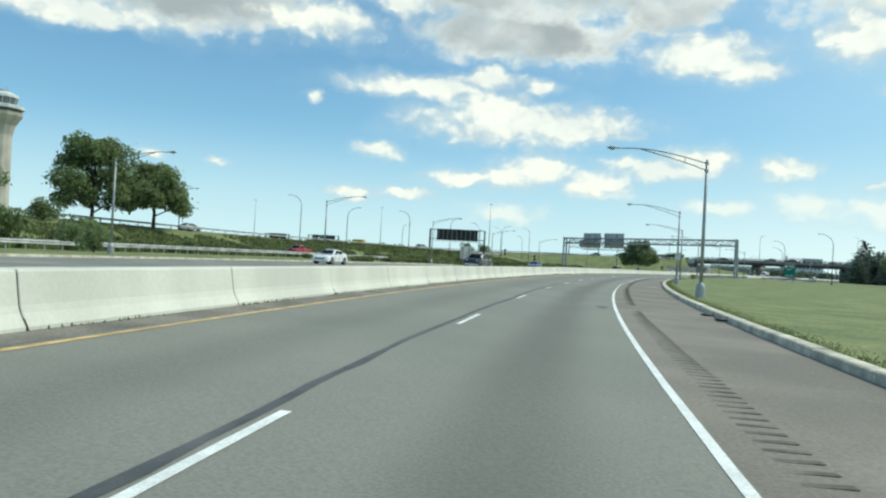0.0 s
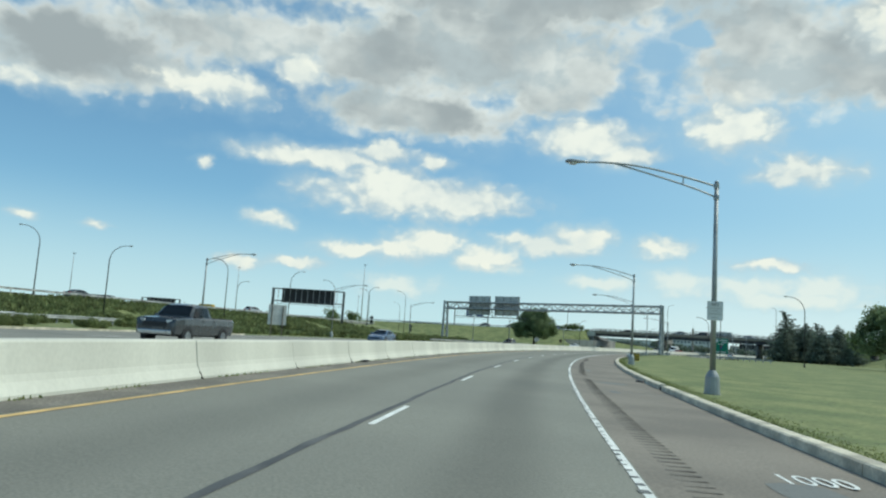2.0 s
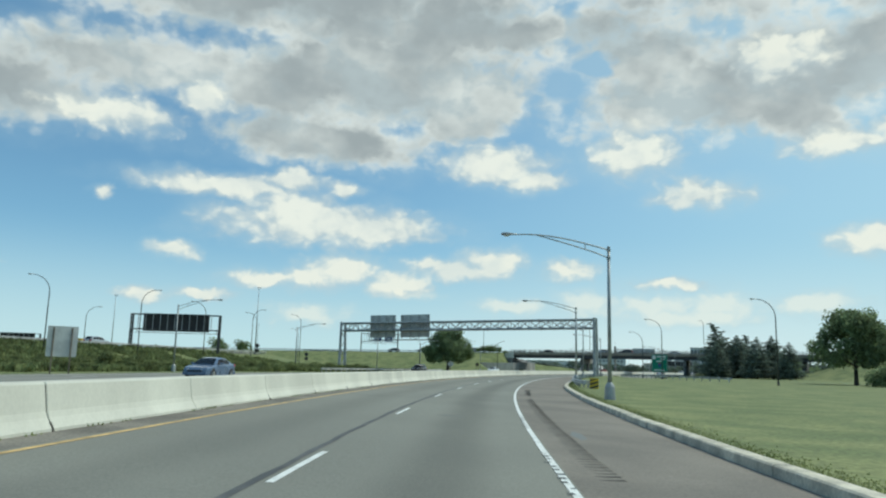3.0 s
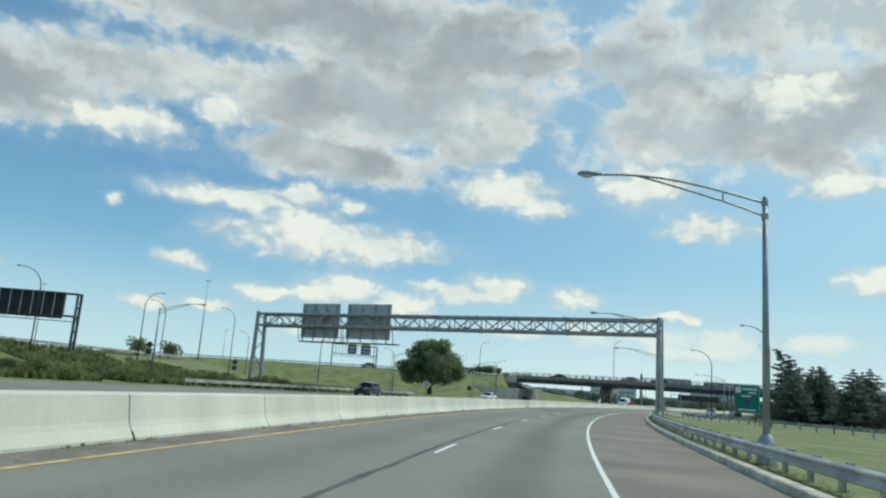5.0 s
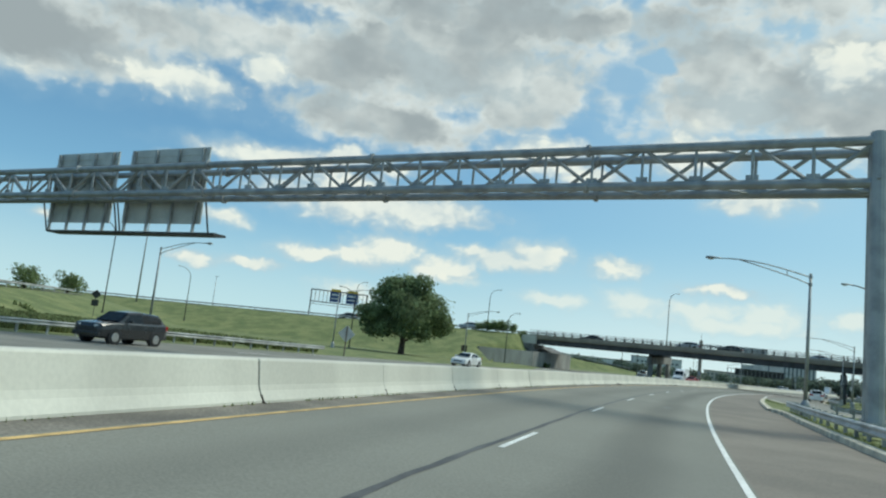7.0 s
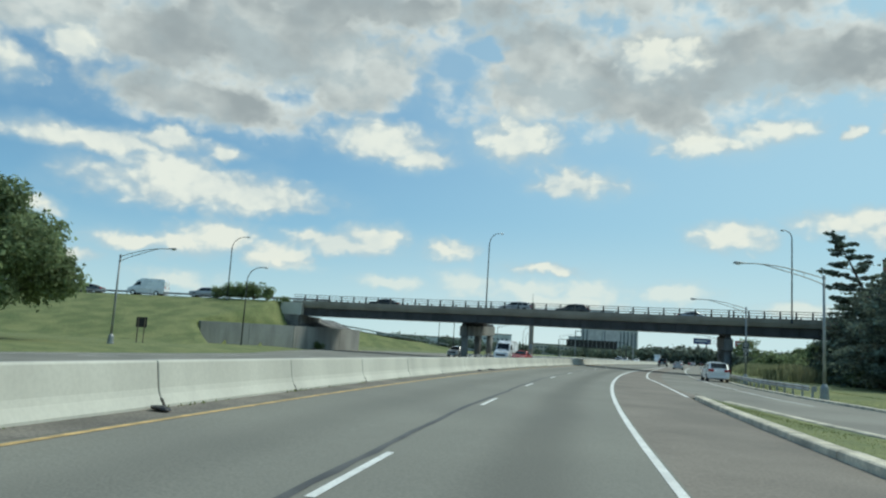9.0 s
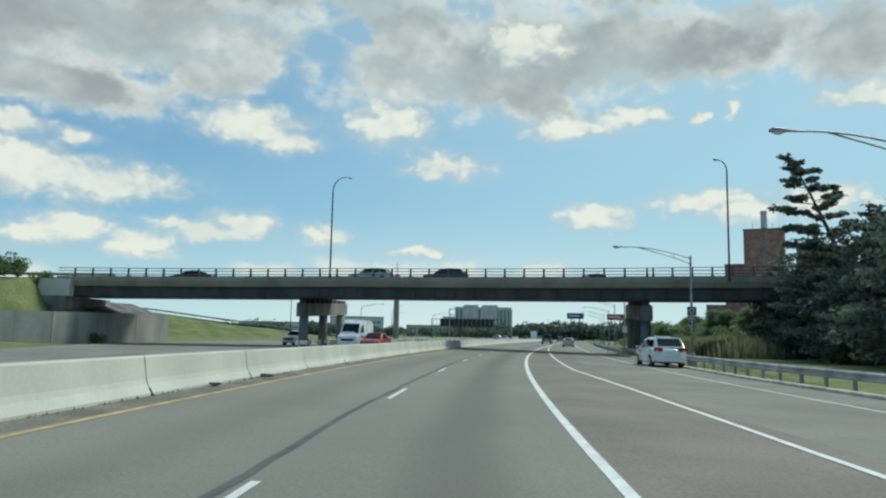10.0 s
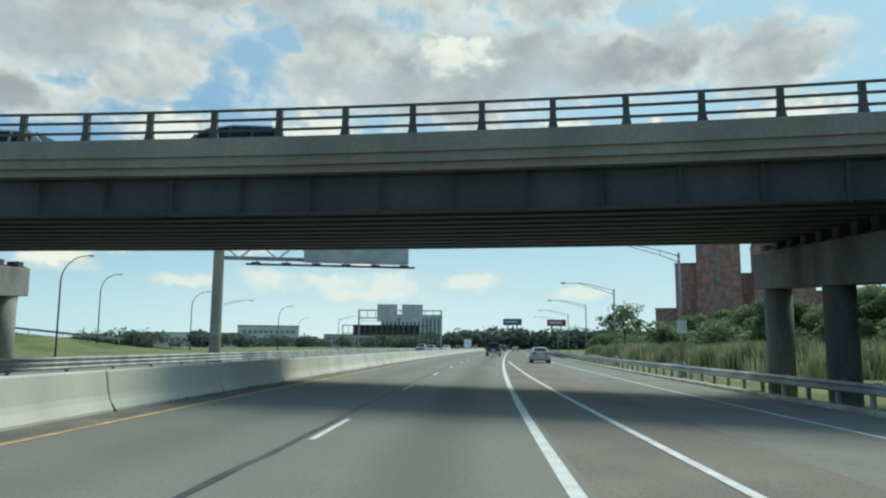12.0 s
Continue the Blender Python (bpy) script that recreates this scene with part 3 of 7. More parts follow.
def joints(phase, length, s0, s1):
    n0, n1 = math.floor((s0 - phase) / length), math.ceil((s1 - phase) / length)
    return [(phase + n * length, phase + (n + 1) * length) for n in range(n0, n1)]


def segment(s0, s1, d, z):
    """The pose whose y axis runs from s0 to s1 at d."""
    a, b = at(s0, d, z), at(s1, d, z)
    v = b - a
    return Matrix.Translation(a) @ v.to_track_quat("Y", "Z").to_matrix().to_4x4(), v.length


# ---- median barrier ----
def build_barrier():
    root = thing("concrete_barrier", Matrix(), "pale weathered concrete median barrier in jointed sections", "barrier", kind="structure")
    H = 0.80
    outline = [(-0.30, 0), (0.30, 0), (0.30, 0.07), (0.20, 0.24), (0.165, 0.34), (0.10, H - 0.03), (0.075, H), (-0.075, H), (-0.10, H - 0.03), (-0.165, 0.34), (-0.20, 0.24), (-0.30, 0.07)]
    bm = bmesh.new()
    prism(bm, outline, 0.014, 5.926)
    me = bpy.data.meshes.new("section")
    bmesh.ops.bevel(bm, geom=[e for e in bm.edges if abs(e.verts[0].co.y - e.verts[1].co.y) < 1e-4], offset=0.012, segments=1, affect="EDGES")
    bm.to_mesh(me)
    bm.free()
    me.materials.append(M["concrete"])
    for n, (s0, s1, d) in enumerate([(*j, -4.78) for j in joints(8.45, 5.94, -70, 560)] + [(*j, -5.75) for j in joints(10.8, 5.94, -70, 250)]):
        m, length = segment(s0, s1, d, -0.03 if d > -5 else -0.1 - max(0.0, (s0 - 215) * 0.022))
        ob = new("section", me)
        ob.parent = root
        if s0 < 420:
            # dirt packed into the open joint, spilling out at the foot
            bm = bmesh.new()
            prism(bm, [(x * 0.93, z * 0.97) for x, z in outline], -0.022, 0.02)
            wd, far = 0.012 + 0.03 * random.random(), 0.33 + 0.08 * random.random()
            if random.random() < 0.7:
                prism(bm, [(0.24, 0.0), (far, 0.0), (0.306, 0.07), (0.25, 0.17), (0.2, 0.18)], -wd, wd * 0.6)
            part("joint_dirt", bm, M["soil"], root).matrix_basis = m
        ob.matrix_basis = m @ Matrix.Diagonal((1, length / 5.94, 1, 1)) @ pose(0.012 * (random.random() - 0.5), 0, 0.008 * (random.random() - 0.5))


build_barrier()


# ---- kerbs ----
def build_kerb(name, label, d, s0, s1, length, h, wd, mat):
    root = thing(name, Matrix(), label, "kerb", kind="structure")
    bm = bmesh.new()
    prism(bm, [(-wd / 2, -0.15), (wd / 2, -0.15), (wd / 2, h), (-wd / 2 + 0.05, h), (-wd / 2 + 0.015, h - 0.025)], 0.01, length - 0.01)
    me = bpy.data.meshes.new("kerbstone")
    bm.to_mesh(me)
    bm.free()
    me.materials.append(mat)
    for a, b in joints(s0, length, s0, s1 - 0.1):
        f = d if callable(d) else (lambda s: d)
        pa, pb = at(a, f(a) + wd / 2), at(b, f(b) + wd / 2)
        v = pb - pa
        if name == "kerb" and a < 83.2 < b:
            continue
        ob = new("kerbstone", me)
        ob.parent = root
        ob.matrix_basis = Matrix.Translation(pa) @ v.to_track_quat("Y", "Z").to_matrix().to_4x4() @ Matrix.Diagonal((1, v.length / length, 1, 1)) @ pose(0.02 * (random.random() - 0.5), 0, 0.02 * (random.random() - 0.5), 0, 0, 0.4 * (random.random() - 0.5))


build_kerb("kerb", "pale chipped concrete kerb along the grass", right_edge, -70, 234, 3.05, 0.19, 0.32, M["kerb"])
build_kerb("far_kerb", "white weathered kerb at the far road edge", lambda s: left_edge(s) - 0.25, -70, 125, 3.05, 0.14, 0.25, M["kerb"])
build_kerb("gore_kerb", "pale broken concrete kerb of the gore island", right_edge, 236, 270, 3.05, 0.16, 0.35, M["kerb"])
build_kerb("gore_back_kerb", "pale concrete kerb on the slip road side", lambda s: ramp_left(s) - 0.35, 240, 270, 3.05, 0.14, 0.3, M["kerb"])
build_kerb("slip_kerb", "concrete kerb along the slip road verge", ramp_right, 262, 420, 3.05, 0.12, 0.3, M["kerb"])

# a broken stone in the kerb leaves a dark hole
KERB = bpy.data.objects["kerb"]
for a, b in ((83.45, 85.54),):
    pa, pb = at(a, right_edge(a) + 0.16), at(b, right_edge(b) + 0.16)
    bm = bmesh.new()
    prism(bm, [(-0.16, -0.15), (0.16, -0.15), (0.16, 0.19), (-0.11, 0.19), (-0.145, 0.165)], 0.0, (pb - pa).length)
    for v in bm.verts:
        v.co += 0.02 * Vector(noise.noise_vector(v.co * 3 + Vector((a, 0, 0))))
    part("kerbstone", bm, M["kerb"], KERB).matrix_basis = Matrix.Translation(pa) @ (pb - pa).to_track_quat("Y", "Z").to_matrix().to_4x4()
p = at(83.0, right_edge(83.0) + 0.2)
bm = bmesh.new()
box(bm, -0.12, 0.16, -0.55, 0.55, -0.2, 0.1)
part("soil", bm, M["soil"], KERB, "dark soil in the broken kerb").matrix_basis = along(82.97, right_edge(83.0) + 0.18, 0)


# ---- street lamps ----
def truss_lamp(m, label, group, arm=4.6, height=7.4):
    """Tapered steel pole with a two-bar arm along local -x."""
    root = thing("street_lamp", m, label, "street lamp", group)
    bm = bmesh.new()
    tube(bm, [(0, 0, -0.25), (0, 0, 0.06)], 0.28, 14)
    tube(bm, [(0, 0, 0.06), (0, 0, 0.12), (0, 0, 0.60), (0, 0, 0.70), (0, 0, 0.82)], [0.265, 0.262, 0.235, 0.19, 0.11], 14)
    part("base", bm, M["galvanized"], root)
    bm = bmesh.new()
    tube(bm, [(0, 0, 0.8), (0, 0, height)], [0.105, 0.07], 10)
    tube(bm, [(0, 0, height), (0, 0, height + 0.08)], [0.08, 0.05], 10)
    part("pole", bm, M["galvanized"], root, smooth=True)
    bm = bmesh.new()
    top, low = [], []
    for i in range(9):
        u = i / 8
        top.append((-arm * u, 0, height - 0.12 + 0.76 * math.sin(u * 1.75) / math.sin(1.6)))
    for i in range(7):
        u = 0.78 * i / 6
        low.append((-arm * u, 0, height - 0.52 + (top[6][2] - height + 0.52) * (u / 0.78) ** 0.85))
    tube(bm, top, 0.034, 6)
    tube(bm, low, 0.03, 6)
    tube(bm, [(-arm * 0.25, 0, low[2][2]), (-arm * 0.25, 0, top[2][2])], 0.022, 6)
    tube(bm, [(0, 0, height - 0.2), (0, 0, height - 0.04)], 0.095, 8)
    tube(bm, [(0, 0, height - 0.6), (0, 0, height - 0.44)], 0.098, 8)
    part("arm", bm, M["galvanized"], root)
    head = cobra_head(root, (-arm, 0, top[-1][2]), 180)
    return root


def cobra_head(root, p, turn):
    bm = bmesh.new()
    rings = []
    for x, w, h in ((-0.08, 0.05, 0.05), (0.1, 0.08, 0.06), (0.28, 0.14, 0.09), (0.5, 0.16, 0.11), (0.66, 0.13, 0.10), (0.74, 0.05, 0.04)):
        rings.append([bm.verts.new((x, w * math.cos(a), h * math.sin(a) * (1 if math.sin(a) > 0 else 0.45))) for a in (2 * math.pi * k / 10 for k in range(10))])
    for a, b in zip(rings, rings[1:]):
        for k in range(10):
            bm.faces.new((a[k], a[(k + 1) % 10], b[(k + 1) % 10], b[k]))
    bm.faces.new(rings[0][::-1])
    bm.faces.new(rings[-1])
    head = part("lamp_head", bm, M["galvanized"], root, smooth=True)
    head.matrix_basis = pose(*p, 0, 0, turn)
    bm = bmesh.new()
    bmesh.ops.create_uvsphere(bm, u_segments=10, v_segments=6, radius=0.12, matrix=Matrix.Translation((0.46, 0, -0.04)) @ Matrix.Diagonal((1.5, 0.9, 0.6, 1)))
    part("lens", bm, M["lamp_clear"], head, "clear refractor bowl", smooth=True)
    return head


for s, d in ((5.5, 8.2), (42.4, 8.1), (80.0, 8.25), (116.6, 8.1), (154.9, 8.15), (192.3, 8.1), (230, 8.25)):
    truss_lamp(along(s, d, 0.165), "galvanized street lamp with a two-bar arm on the grass verge", "lamps along the verge")
for s, d in ((290.3, 15.9), (320.2, 14.7), (367.5, 14.3), (396.5, 14.6), (425.5, 14.8), (455, 14.6), (485, 14.6)):
    truss_lamp(along(s, d, 0.0, 4), "galvanized street lamp with a two-bar arm behind a guardrail", "lamps along the slip road")
for s, d in ((14, -35), (49.6, -35), (83.4, -33.4), (120.3, -33.4), (157, -36), (200, -41.5), (237, -41.8), (272, -46.5), (293.1, -37.3)):
    p = at(s, d)
    truss_lamp(pose(p.x, p.y, ground_z(p.x, p.y), 0, 0, 180 - math.degrees(heading(s))), "galvanized street lamp with a two-bar arm beyond the opposite road", "lamps beyond the opposite road")


def curved_lamp(m, label, group, height=9.2, reach=2.3, drop=2.4):
    """Slim dark pole bent over into a hook along local x."""
    root = thing("curved_lamp", m, label, "street lamp", group)
    bm = bmesh.new()
    tube(bm, [(0, 0, 0), (0, 0, 0.5)], [0.16, 0.12], 8)
    part("base", bm, M["dark_steel"], root)
    bm = bmesh.new()
    pts = [(0, 0, 0.4), (0, 0, height - drop)]
    for i in range(1, 9):
        a = math.radians(11 * i)
        pts.append((reach * (1 - math.cos(a)), 0, height - drop + (drop - 0.05) * math.sin(a)))
    tube(bm, pts, [0.09, 0.07] + [0.06 - 0.002 * i for i in range(8)], 7)
    part("pole", bm, M["dark_steel"], root, smooth=True)
    cobra_head(root, (pts[-1][0], 0, pts[-1][2]), 0)
    return root


def mast(m, label, height):
    root = thing("light_mast", m, label, "mast")
    bm = bmesh.new()
    tube(bm, [(0, 0, 0), (0, 0, height)], [0.22, 0.09], 8)
    part("pole", bm, M["galvanized"], root, smooth=True)
    bm = bmesh.new()
    for a in range(0, 360, 120):
        box(bm, 0.2, 0.75, -0.14, 0.14, height - 0.1, height + 0.12, pose(0, 0, 0, 0, 0, a))
    part("lamp_cluster", bm, M["dark_steel"], root)


def grounded(x, y, rz=0.0, dz=0.0):
    return pose(x, y, ground_z(x, y) + dz, 0, 0, rz)


def hung_lamp(x, y, z, turn, label, group):
    """A curved lamp whose head hangs at x, y, z."""
    px, py = x - 2.75 * math.cos(radians(turn)), y - 2.75 * math.sin(radians(turn))
    g = ground_z(px, py)
    curved_lamp(pose(px, py, g, 0, 0, turn), label, group, z - g, 2.3, 2.4)


for x, y, z, turn in ((-40.8, 128.9, 11.0, 20), (-16, 164, 11.3, 15), (-32.4, 166.4, 13.5, 195), (-8.8, 193, 12.8, 195), (7.5, 206.6, 12.5, 15), (-8.0, 246, 11.8, 20), (11.3, 227, 12.4, 190), (25.9, 253.2, 13.1, 15), (21.8, 272.1, 13.5, 190),
                      (34.1, 286.6, 14.4, 190), (38, 345, 13.0, 200)):
    hung_lamp(x, y, z, turn, "slim dark steel curved street lamp on the embankment", "curved lamps on the embankment")
for x, y, h in ((26.3, 367, 24.5), (-90.5, 366, 24), (-32, 418, 23), (30, 520, 22)):
    mast(grounded(x, y), "tall slim high-mast light pole", h)


# ---- the sign gantry over the road ----
def frame_matrix(a, b):
    """x runs from a to b, level; y ahead along the road."""
    v = (b - a)
    return Matrix.Translation(a) @ pose(0, 0, 0, 0, 0, math.degrees(math.atan2(v.y, v.x)))


def build_gantry():
    a, b = Vector((40.6, 228.2, 0.1)), Vector((80.9, 195.6, -0.1))
    L = (b - a).length
    root = thing("sign_gantry", frame_matrix(a, b) @ pose(0, 0, -0.28, 0, -0.8, 0), "galvanized tubular truss gantry spanning the whole road", "gantry")
    z0, z1, dep = 8.05, 9.55, 1.5
    for y in (0, dep):
        for z in (z0, z1):
            bm = bmesh.new()
            tube(bm, [(0, y, z), (L, y, z)], 0.18, 10)
            for k in (1, 2, 3, 4):
                x = L * (k + 0.02) / 5.0
                tube(bm, [(x - 0.07, y, z), (x + 0.07, y, z)], 0.26, 10)
            part("chord", bm, M["galvanized"], root, smooth=False)
    n = 26
    for y in (0, dep):
        for k in range(n):
            x, x2 = L * k / n, L * (k + 1) / n
            bm = bmesh.new()
            up = (k + (1 if y else 0)) % 2
            tube(bm, [(x, y, z0 if up else z1), (x2, y, z1 if up else z0)], 0.08, 6)
            tube(bm, [(x2, y, z0), (x2, y, z1)], 0.06, 6)
            part("web_bar", bm, M["galvanized"], root)
            bm = bmesh.new()
            box(bm, x2 - 0.22, x2 + 0.22, y - 0.03, y + 0.03, z0 + 0.1, z0 + 0.36)
            part("gusset", bm, M["galvanized"], root)
    for z in (z0, z1):
        for k in range(n):
            bm = bmesh.new()
            tube(bm, [(L * k / n, 0 if k % 2 else dep, z), (L * (k + 1) / n, dep if k % 2 else 0, z)], 0.04, 6)
            part("cross_bar", bm, M["galvanized"], root)
    for x, name in ((0, "left"), (L, "right")):
        sp = 1.15
        for i, y in enumerate((dep / 2 - sp, dep / 2 + sp)):
            bm = bmesh.new()
            tube(bm, [(x, y, -0.4), (x, dep * i if name == "left" else y * 0.6 + 0.3, z1 + 0.3)], [0.29, 0.26], 12)
            tube(bm, [(x, y, -0.4), (x, y, 0.08)], 0.36, 10)
            part("leg", bm, M["galvanized"], root)
        for k in range(4):
            bm = bmesh.new()
            za, zb = 0.6 + k * 1.9, 0.6 + (k + 1) * 1.9
            ya = dep / 2 + (sp - 0.04 * k) * (1 if k % 2 else -1)
            tube(bm, [(x, ya, za), (x, dep - ya, zb)], 0.09, 6)
            part("brace", bm, M["galvanized"], root)
    # two sign panels seen from behind, with posts and a lighting walkway
    for x0, x1 in ((5.7, 11.5), (12.6, 19.0)):
        sign = thing("highway_sign", root.matrix_basis @ pose(0, dep + 0.4, 0), "large highway sign seen from its grey ribbed aluminium back", "sign", "signs on the gantry")
        bm = bmesh.new()
        n2 = 12
        box(bm, x0, x1, 0, 0.05, 6.7, 11.2)
        part("panel", bm, M["sign_back"], sign)
        for k in range(n2):
            zz = 6.72 + 4.4 * k / n2
            bm = bmesh.new()
            box(bm, x0, x1, -0.04, 0, zz, zz + 0.07)
            part("rib", bm, M["sign_back"], sign)
        for k in range(4):
            x = x0 + 0.4 + (x1 - x0 - 0.8) * k / 3
            bm = bmesh.new()
            box(bm, x - 0.05, x + 0.05, -0.2, -0.04, 6.2, 11.1)
            part("post", bm, M["galvanized"], sign)
        bm = bmesh.new()
        box(bm, x0 - 0.4, x1 + 0.8, 0.3, 1.3, 6.15, 6.28)
        for k in range(4):
            x = x0 + 0.5 + (x1 - x0 - 1) * k / 3
            box(bm, x - 0.3, x + 0.3, 1.2, 1.5, 6.2, 6.35)
        for x in (x0 - 0.4, x1 + 0.4):
            tube(bm, [(x, 0.3, 6.2), (x, -0.2, 8.0)], 0.05, 6)
        part("walkway", bm, M["dark_steel"], sign)


build_gantry()


# ---- the bridge over the road ----
def arc_points():
    """The near edge of the deck: a gentle curve, u along it."""
    pts = {}
    x, y = 139.4, 311.0
    pts[0] = (x, y, -42.0)
    for sgn in (1, -1):
        x, y, h = 139.4, 311.0, -42.0
        for i in range(1, 101):
            x += math.cos(radians(h)) * sgn
            y += math.sin(radians(h)) * sgn
            h -= (0.36 if i * sgn > -26 else 0.1) * sgn * (1 if i * sgn < 30 else 0.3)
            pts[i * sgn] = (x, y, h)
    return pts


ARC = arc_points()


def deck(u, n, z):
    """A place on the bridge: u along its near edge, n behind it."""
    i = max(-100, min(99, math.floor(u)))
    (ax, ay, ah), (bx, by, bh) = ARC[i], ARC[i + 1]
    f = u - i
    h = radians(ah + (bh - ah) * f)
    return Vector((ax + (bx - ax) * f - math.sin(h) * n, ay + (by - ay) * f + math.cos(h) * n, z + rise(u)))


def rise(u):
    return 0.012 * u if u < 0 else 0.0


def sweep(name, outline, u0, u1, mat, parent, label="", step=2.0):
    bm = bmesh.new()
    k = max(1, round((u1 - u0) / step))
    rows = [[bm.verts.new(deck(u0 + (u1 - u0) * i / k, n, z)) for n, z in outline] for i in range(k + 1)]
    m = len(outline)
    for a, b in zip(rows, rows[1:]):
        for j in range(m):
            bm.faces.new((a[j], b[j], b[(j + 1) % m], a[(j + 1) % m]))
    bm.faces.new(rows[0])
    bm.faces.new(rows[-1][::-1])
    bmesh.ops.recalc_face_normals(bm, faces=bm.faces[:])
    return part(name, bm, mat, parent, label)


BW = 10.6
U0, U1 = -31.0, 84.0


def build_bridge():
    root = thing("road_bridge", Matrix(), "dark steel girder road bridge with a concrete deck edge and low railing", "bridge", kind="structure")
    sweep("deck", [(0.25, 6.2), (BW - 0.25, 6.2), (BW - 0.25, 6.72), (0.25, 6.72)], U0, U1, M["bridge_concrete"], root)
    for n0, n1 in ((0.0, 0.55), (BW - 0.55, BW)):
        sweep("deck_edge", [(n0 + 0.1, 6.41), (n1 - 0.1, 6.41), (n1 - 0.1, 6.66), (n1, 6.68), (n1, 7.21), (n0, 7.21), (n0, 6.68), (n0 + 0.1, 6.66)], U0, U1, M["bridge_concrete"], root, "brownish concrete fascia")
    for k in range(10):
        n = 0.75 + (BW - 1.5) * k / 9
        zb = 5.09 + 0.2 * k / 9
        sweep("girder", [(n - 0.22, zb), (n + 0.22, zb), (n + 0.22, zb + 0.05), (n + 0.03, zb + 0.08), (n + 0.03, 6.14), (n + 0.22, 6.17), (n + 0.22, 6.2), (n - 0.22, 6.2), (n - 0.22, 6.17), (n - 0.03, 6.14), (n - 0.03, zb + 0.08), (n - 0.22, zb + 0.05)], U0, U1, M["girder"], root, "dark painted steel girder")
    bm = bmesh.new()
    for i in range(56):
        u = U0 + 1 + i * 2.05
        if u < U1:
            a, b = deck(u, 0.56, 5.04), deck(u, 0.72, 6.15)
            beam(bm, a, Vector((a.x, a.y, b.z)), 0.12, 0.02)
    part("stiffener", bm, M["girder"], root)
    for n in (0.27, BW - 0.27):
        for z in (7.49, 7.80, 8.09):
            sweep("rail", [(n - 0.03, z - 0.035), (n + 0.03, z - 0.035), (n + 0.03, z + 0.035), (n - 0.03, z + 0.035)], U0, U1, M["rail_brown"], root)
        posts = [4.46 + 1.94 * k for k in range(-3, 13)] + [29.8, 30.36] + [32.1 + 1.76 * k for k in range(29)] + [-3.2 - 1.86 * k for k in range(15)]
        for u in posts:
            bm = bmesh.new()
            p = deck(u, n, 7.21)
            d = (deck(u + 0.5, n, 7.21) - p).normalized()
            mm = Matrix.Translation(p) @ d.to_track_quat("X", "Z").to_matrix().to_4x4()
            prism(bm, [(-0.15, 0), (0.15, 0), (0.11, 0.16), (0.085, 0.4), (0.085, 0.9), (-0.085, 0.9), (-0.085, 0.4), (-0.11, 0.16)], -0.07, 0.07, mm)
            box(bm, -0.19, 0.19, -0.12, 0.12, 0, 0.045, mm)
            part("rail_post", bm, M["rail_brown"], root)
    # piers: a sloping cap on round columns, a row of small bearings under the girders
    for c0, c1, cols in ((Vector((136.7, 316.7, 0)), Vector((146.05, 325.35, 0)), 3), (Vector((160.4, 289.9, 0)), Vector((167.3, 298.0, 0)), 3), (Vector((182.5, 262.5, 0)), Vector((190.5, 270, 0)), 4)):
        pier = thing("bridge_pier", Matrix(), "stained concrete bridge pier with a cap beam on columns", "pier", "bridge piers", "structure")
        rz = math.degrees(math.atan2((c1 - c0).y, (c1 - c0).x))
        L = (c1 - c0).length
        # right-hand piers: stain and the shade on their near faces painted in
        stone = M["pier_stain_shade"] if c0.x > 150 else M["pier"]
        mm = pose(c0.x, c0.y, 0, 0, 0, rz)
        bottom = lambda x: 3.08 + 0.58 * x / L
        bm = bmesh.new()
        prism(bm, [(0, bottom(0)), (L, bottom(L)), (L, 5.06), (0, 4.54)], -0.55, 0.55, mm)
        bmesh.ops.bevel(bm, geom=bm.edges[:], offset=0.03, segments=1, affect="EDGES")
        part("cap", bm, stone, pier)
        for k in range(cols):
            x = 0.85 + (L - 1.7) * k / (cols - 1)
            bm = bmesh.new()
            p = mm @ Vector((x, 0, 0))
            tube(bm, [(p.x, p.y, ground_z(p.x, p.y) - 0.5), (p.x, p.y, bottom(x) + 0.05)], 0.5, 20)
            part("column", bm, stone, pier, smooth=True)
        for k in range(10):
            x = 0.4 + (L - 0.8) * k / 9
            bm = bmesh.new()
            box(bm, x - 0.2, x + 0.2, -0.3, 0.3, 4.5 + 0.52 * x / L, 5.14 + 0.2 * k / 9, mm)
            box(bm, x - 0.3, x + 0.3, -0.4, 0.4, 4.5 + 0.52 * x / L, 4.62 + 0.52 * x / L, mm)
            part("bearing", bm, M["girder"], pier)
    # abutments
    for u, sg in ((U0, -1), (U1 - 2, 1)):
        ab = thing("abutment", Matrix(), "grey concrete bridge abutment with a wing wall", "abutment", kind="structure")
        p, q = deck(u, 0, 0), deck(u, BW, 0)
        v = q - p
        rz = math.degrees(math.atan2(v.y, v.x))
        bm = bmesh.new()
        box(bm, -0.4, v.length + 0.4, -1.2 if sg < 0 else -1.2, 1.2, -0.6, 4.75, pose(p.x, p.y, 0, 0, 0, rz))
        part("bearing_wall", bm, M["pier"], ab)
        bm = bmesh.new()
        box(bm, -0.5, 0.6, -1.6, 1.6, 4.75, 6.9 + rise(u), pose(p.x, p.y, 0, 0, 0, rz))
        part("end_block", bm, M["concrete"], ab, "pale concrete end block")
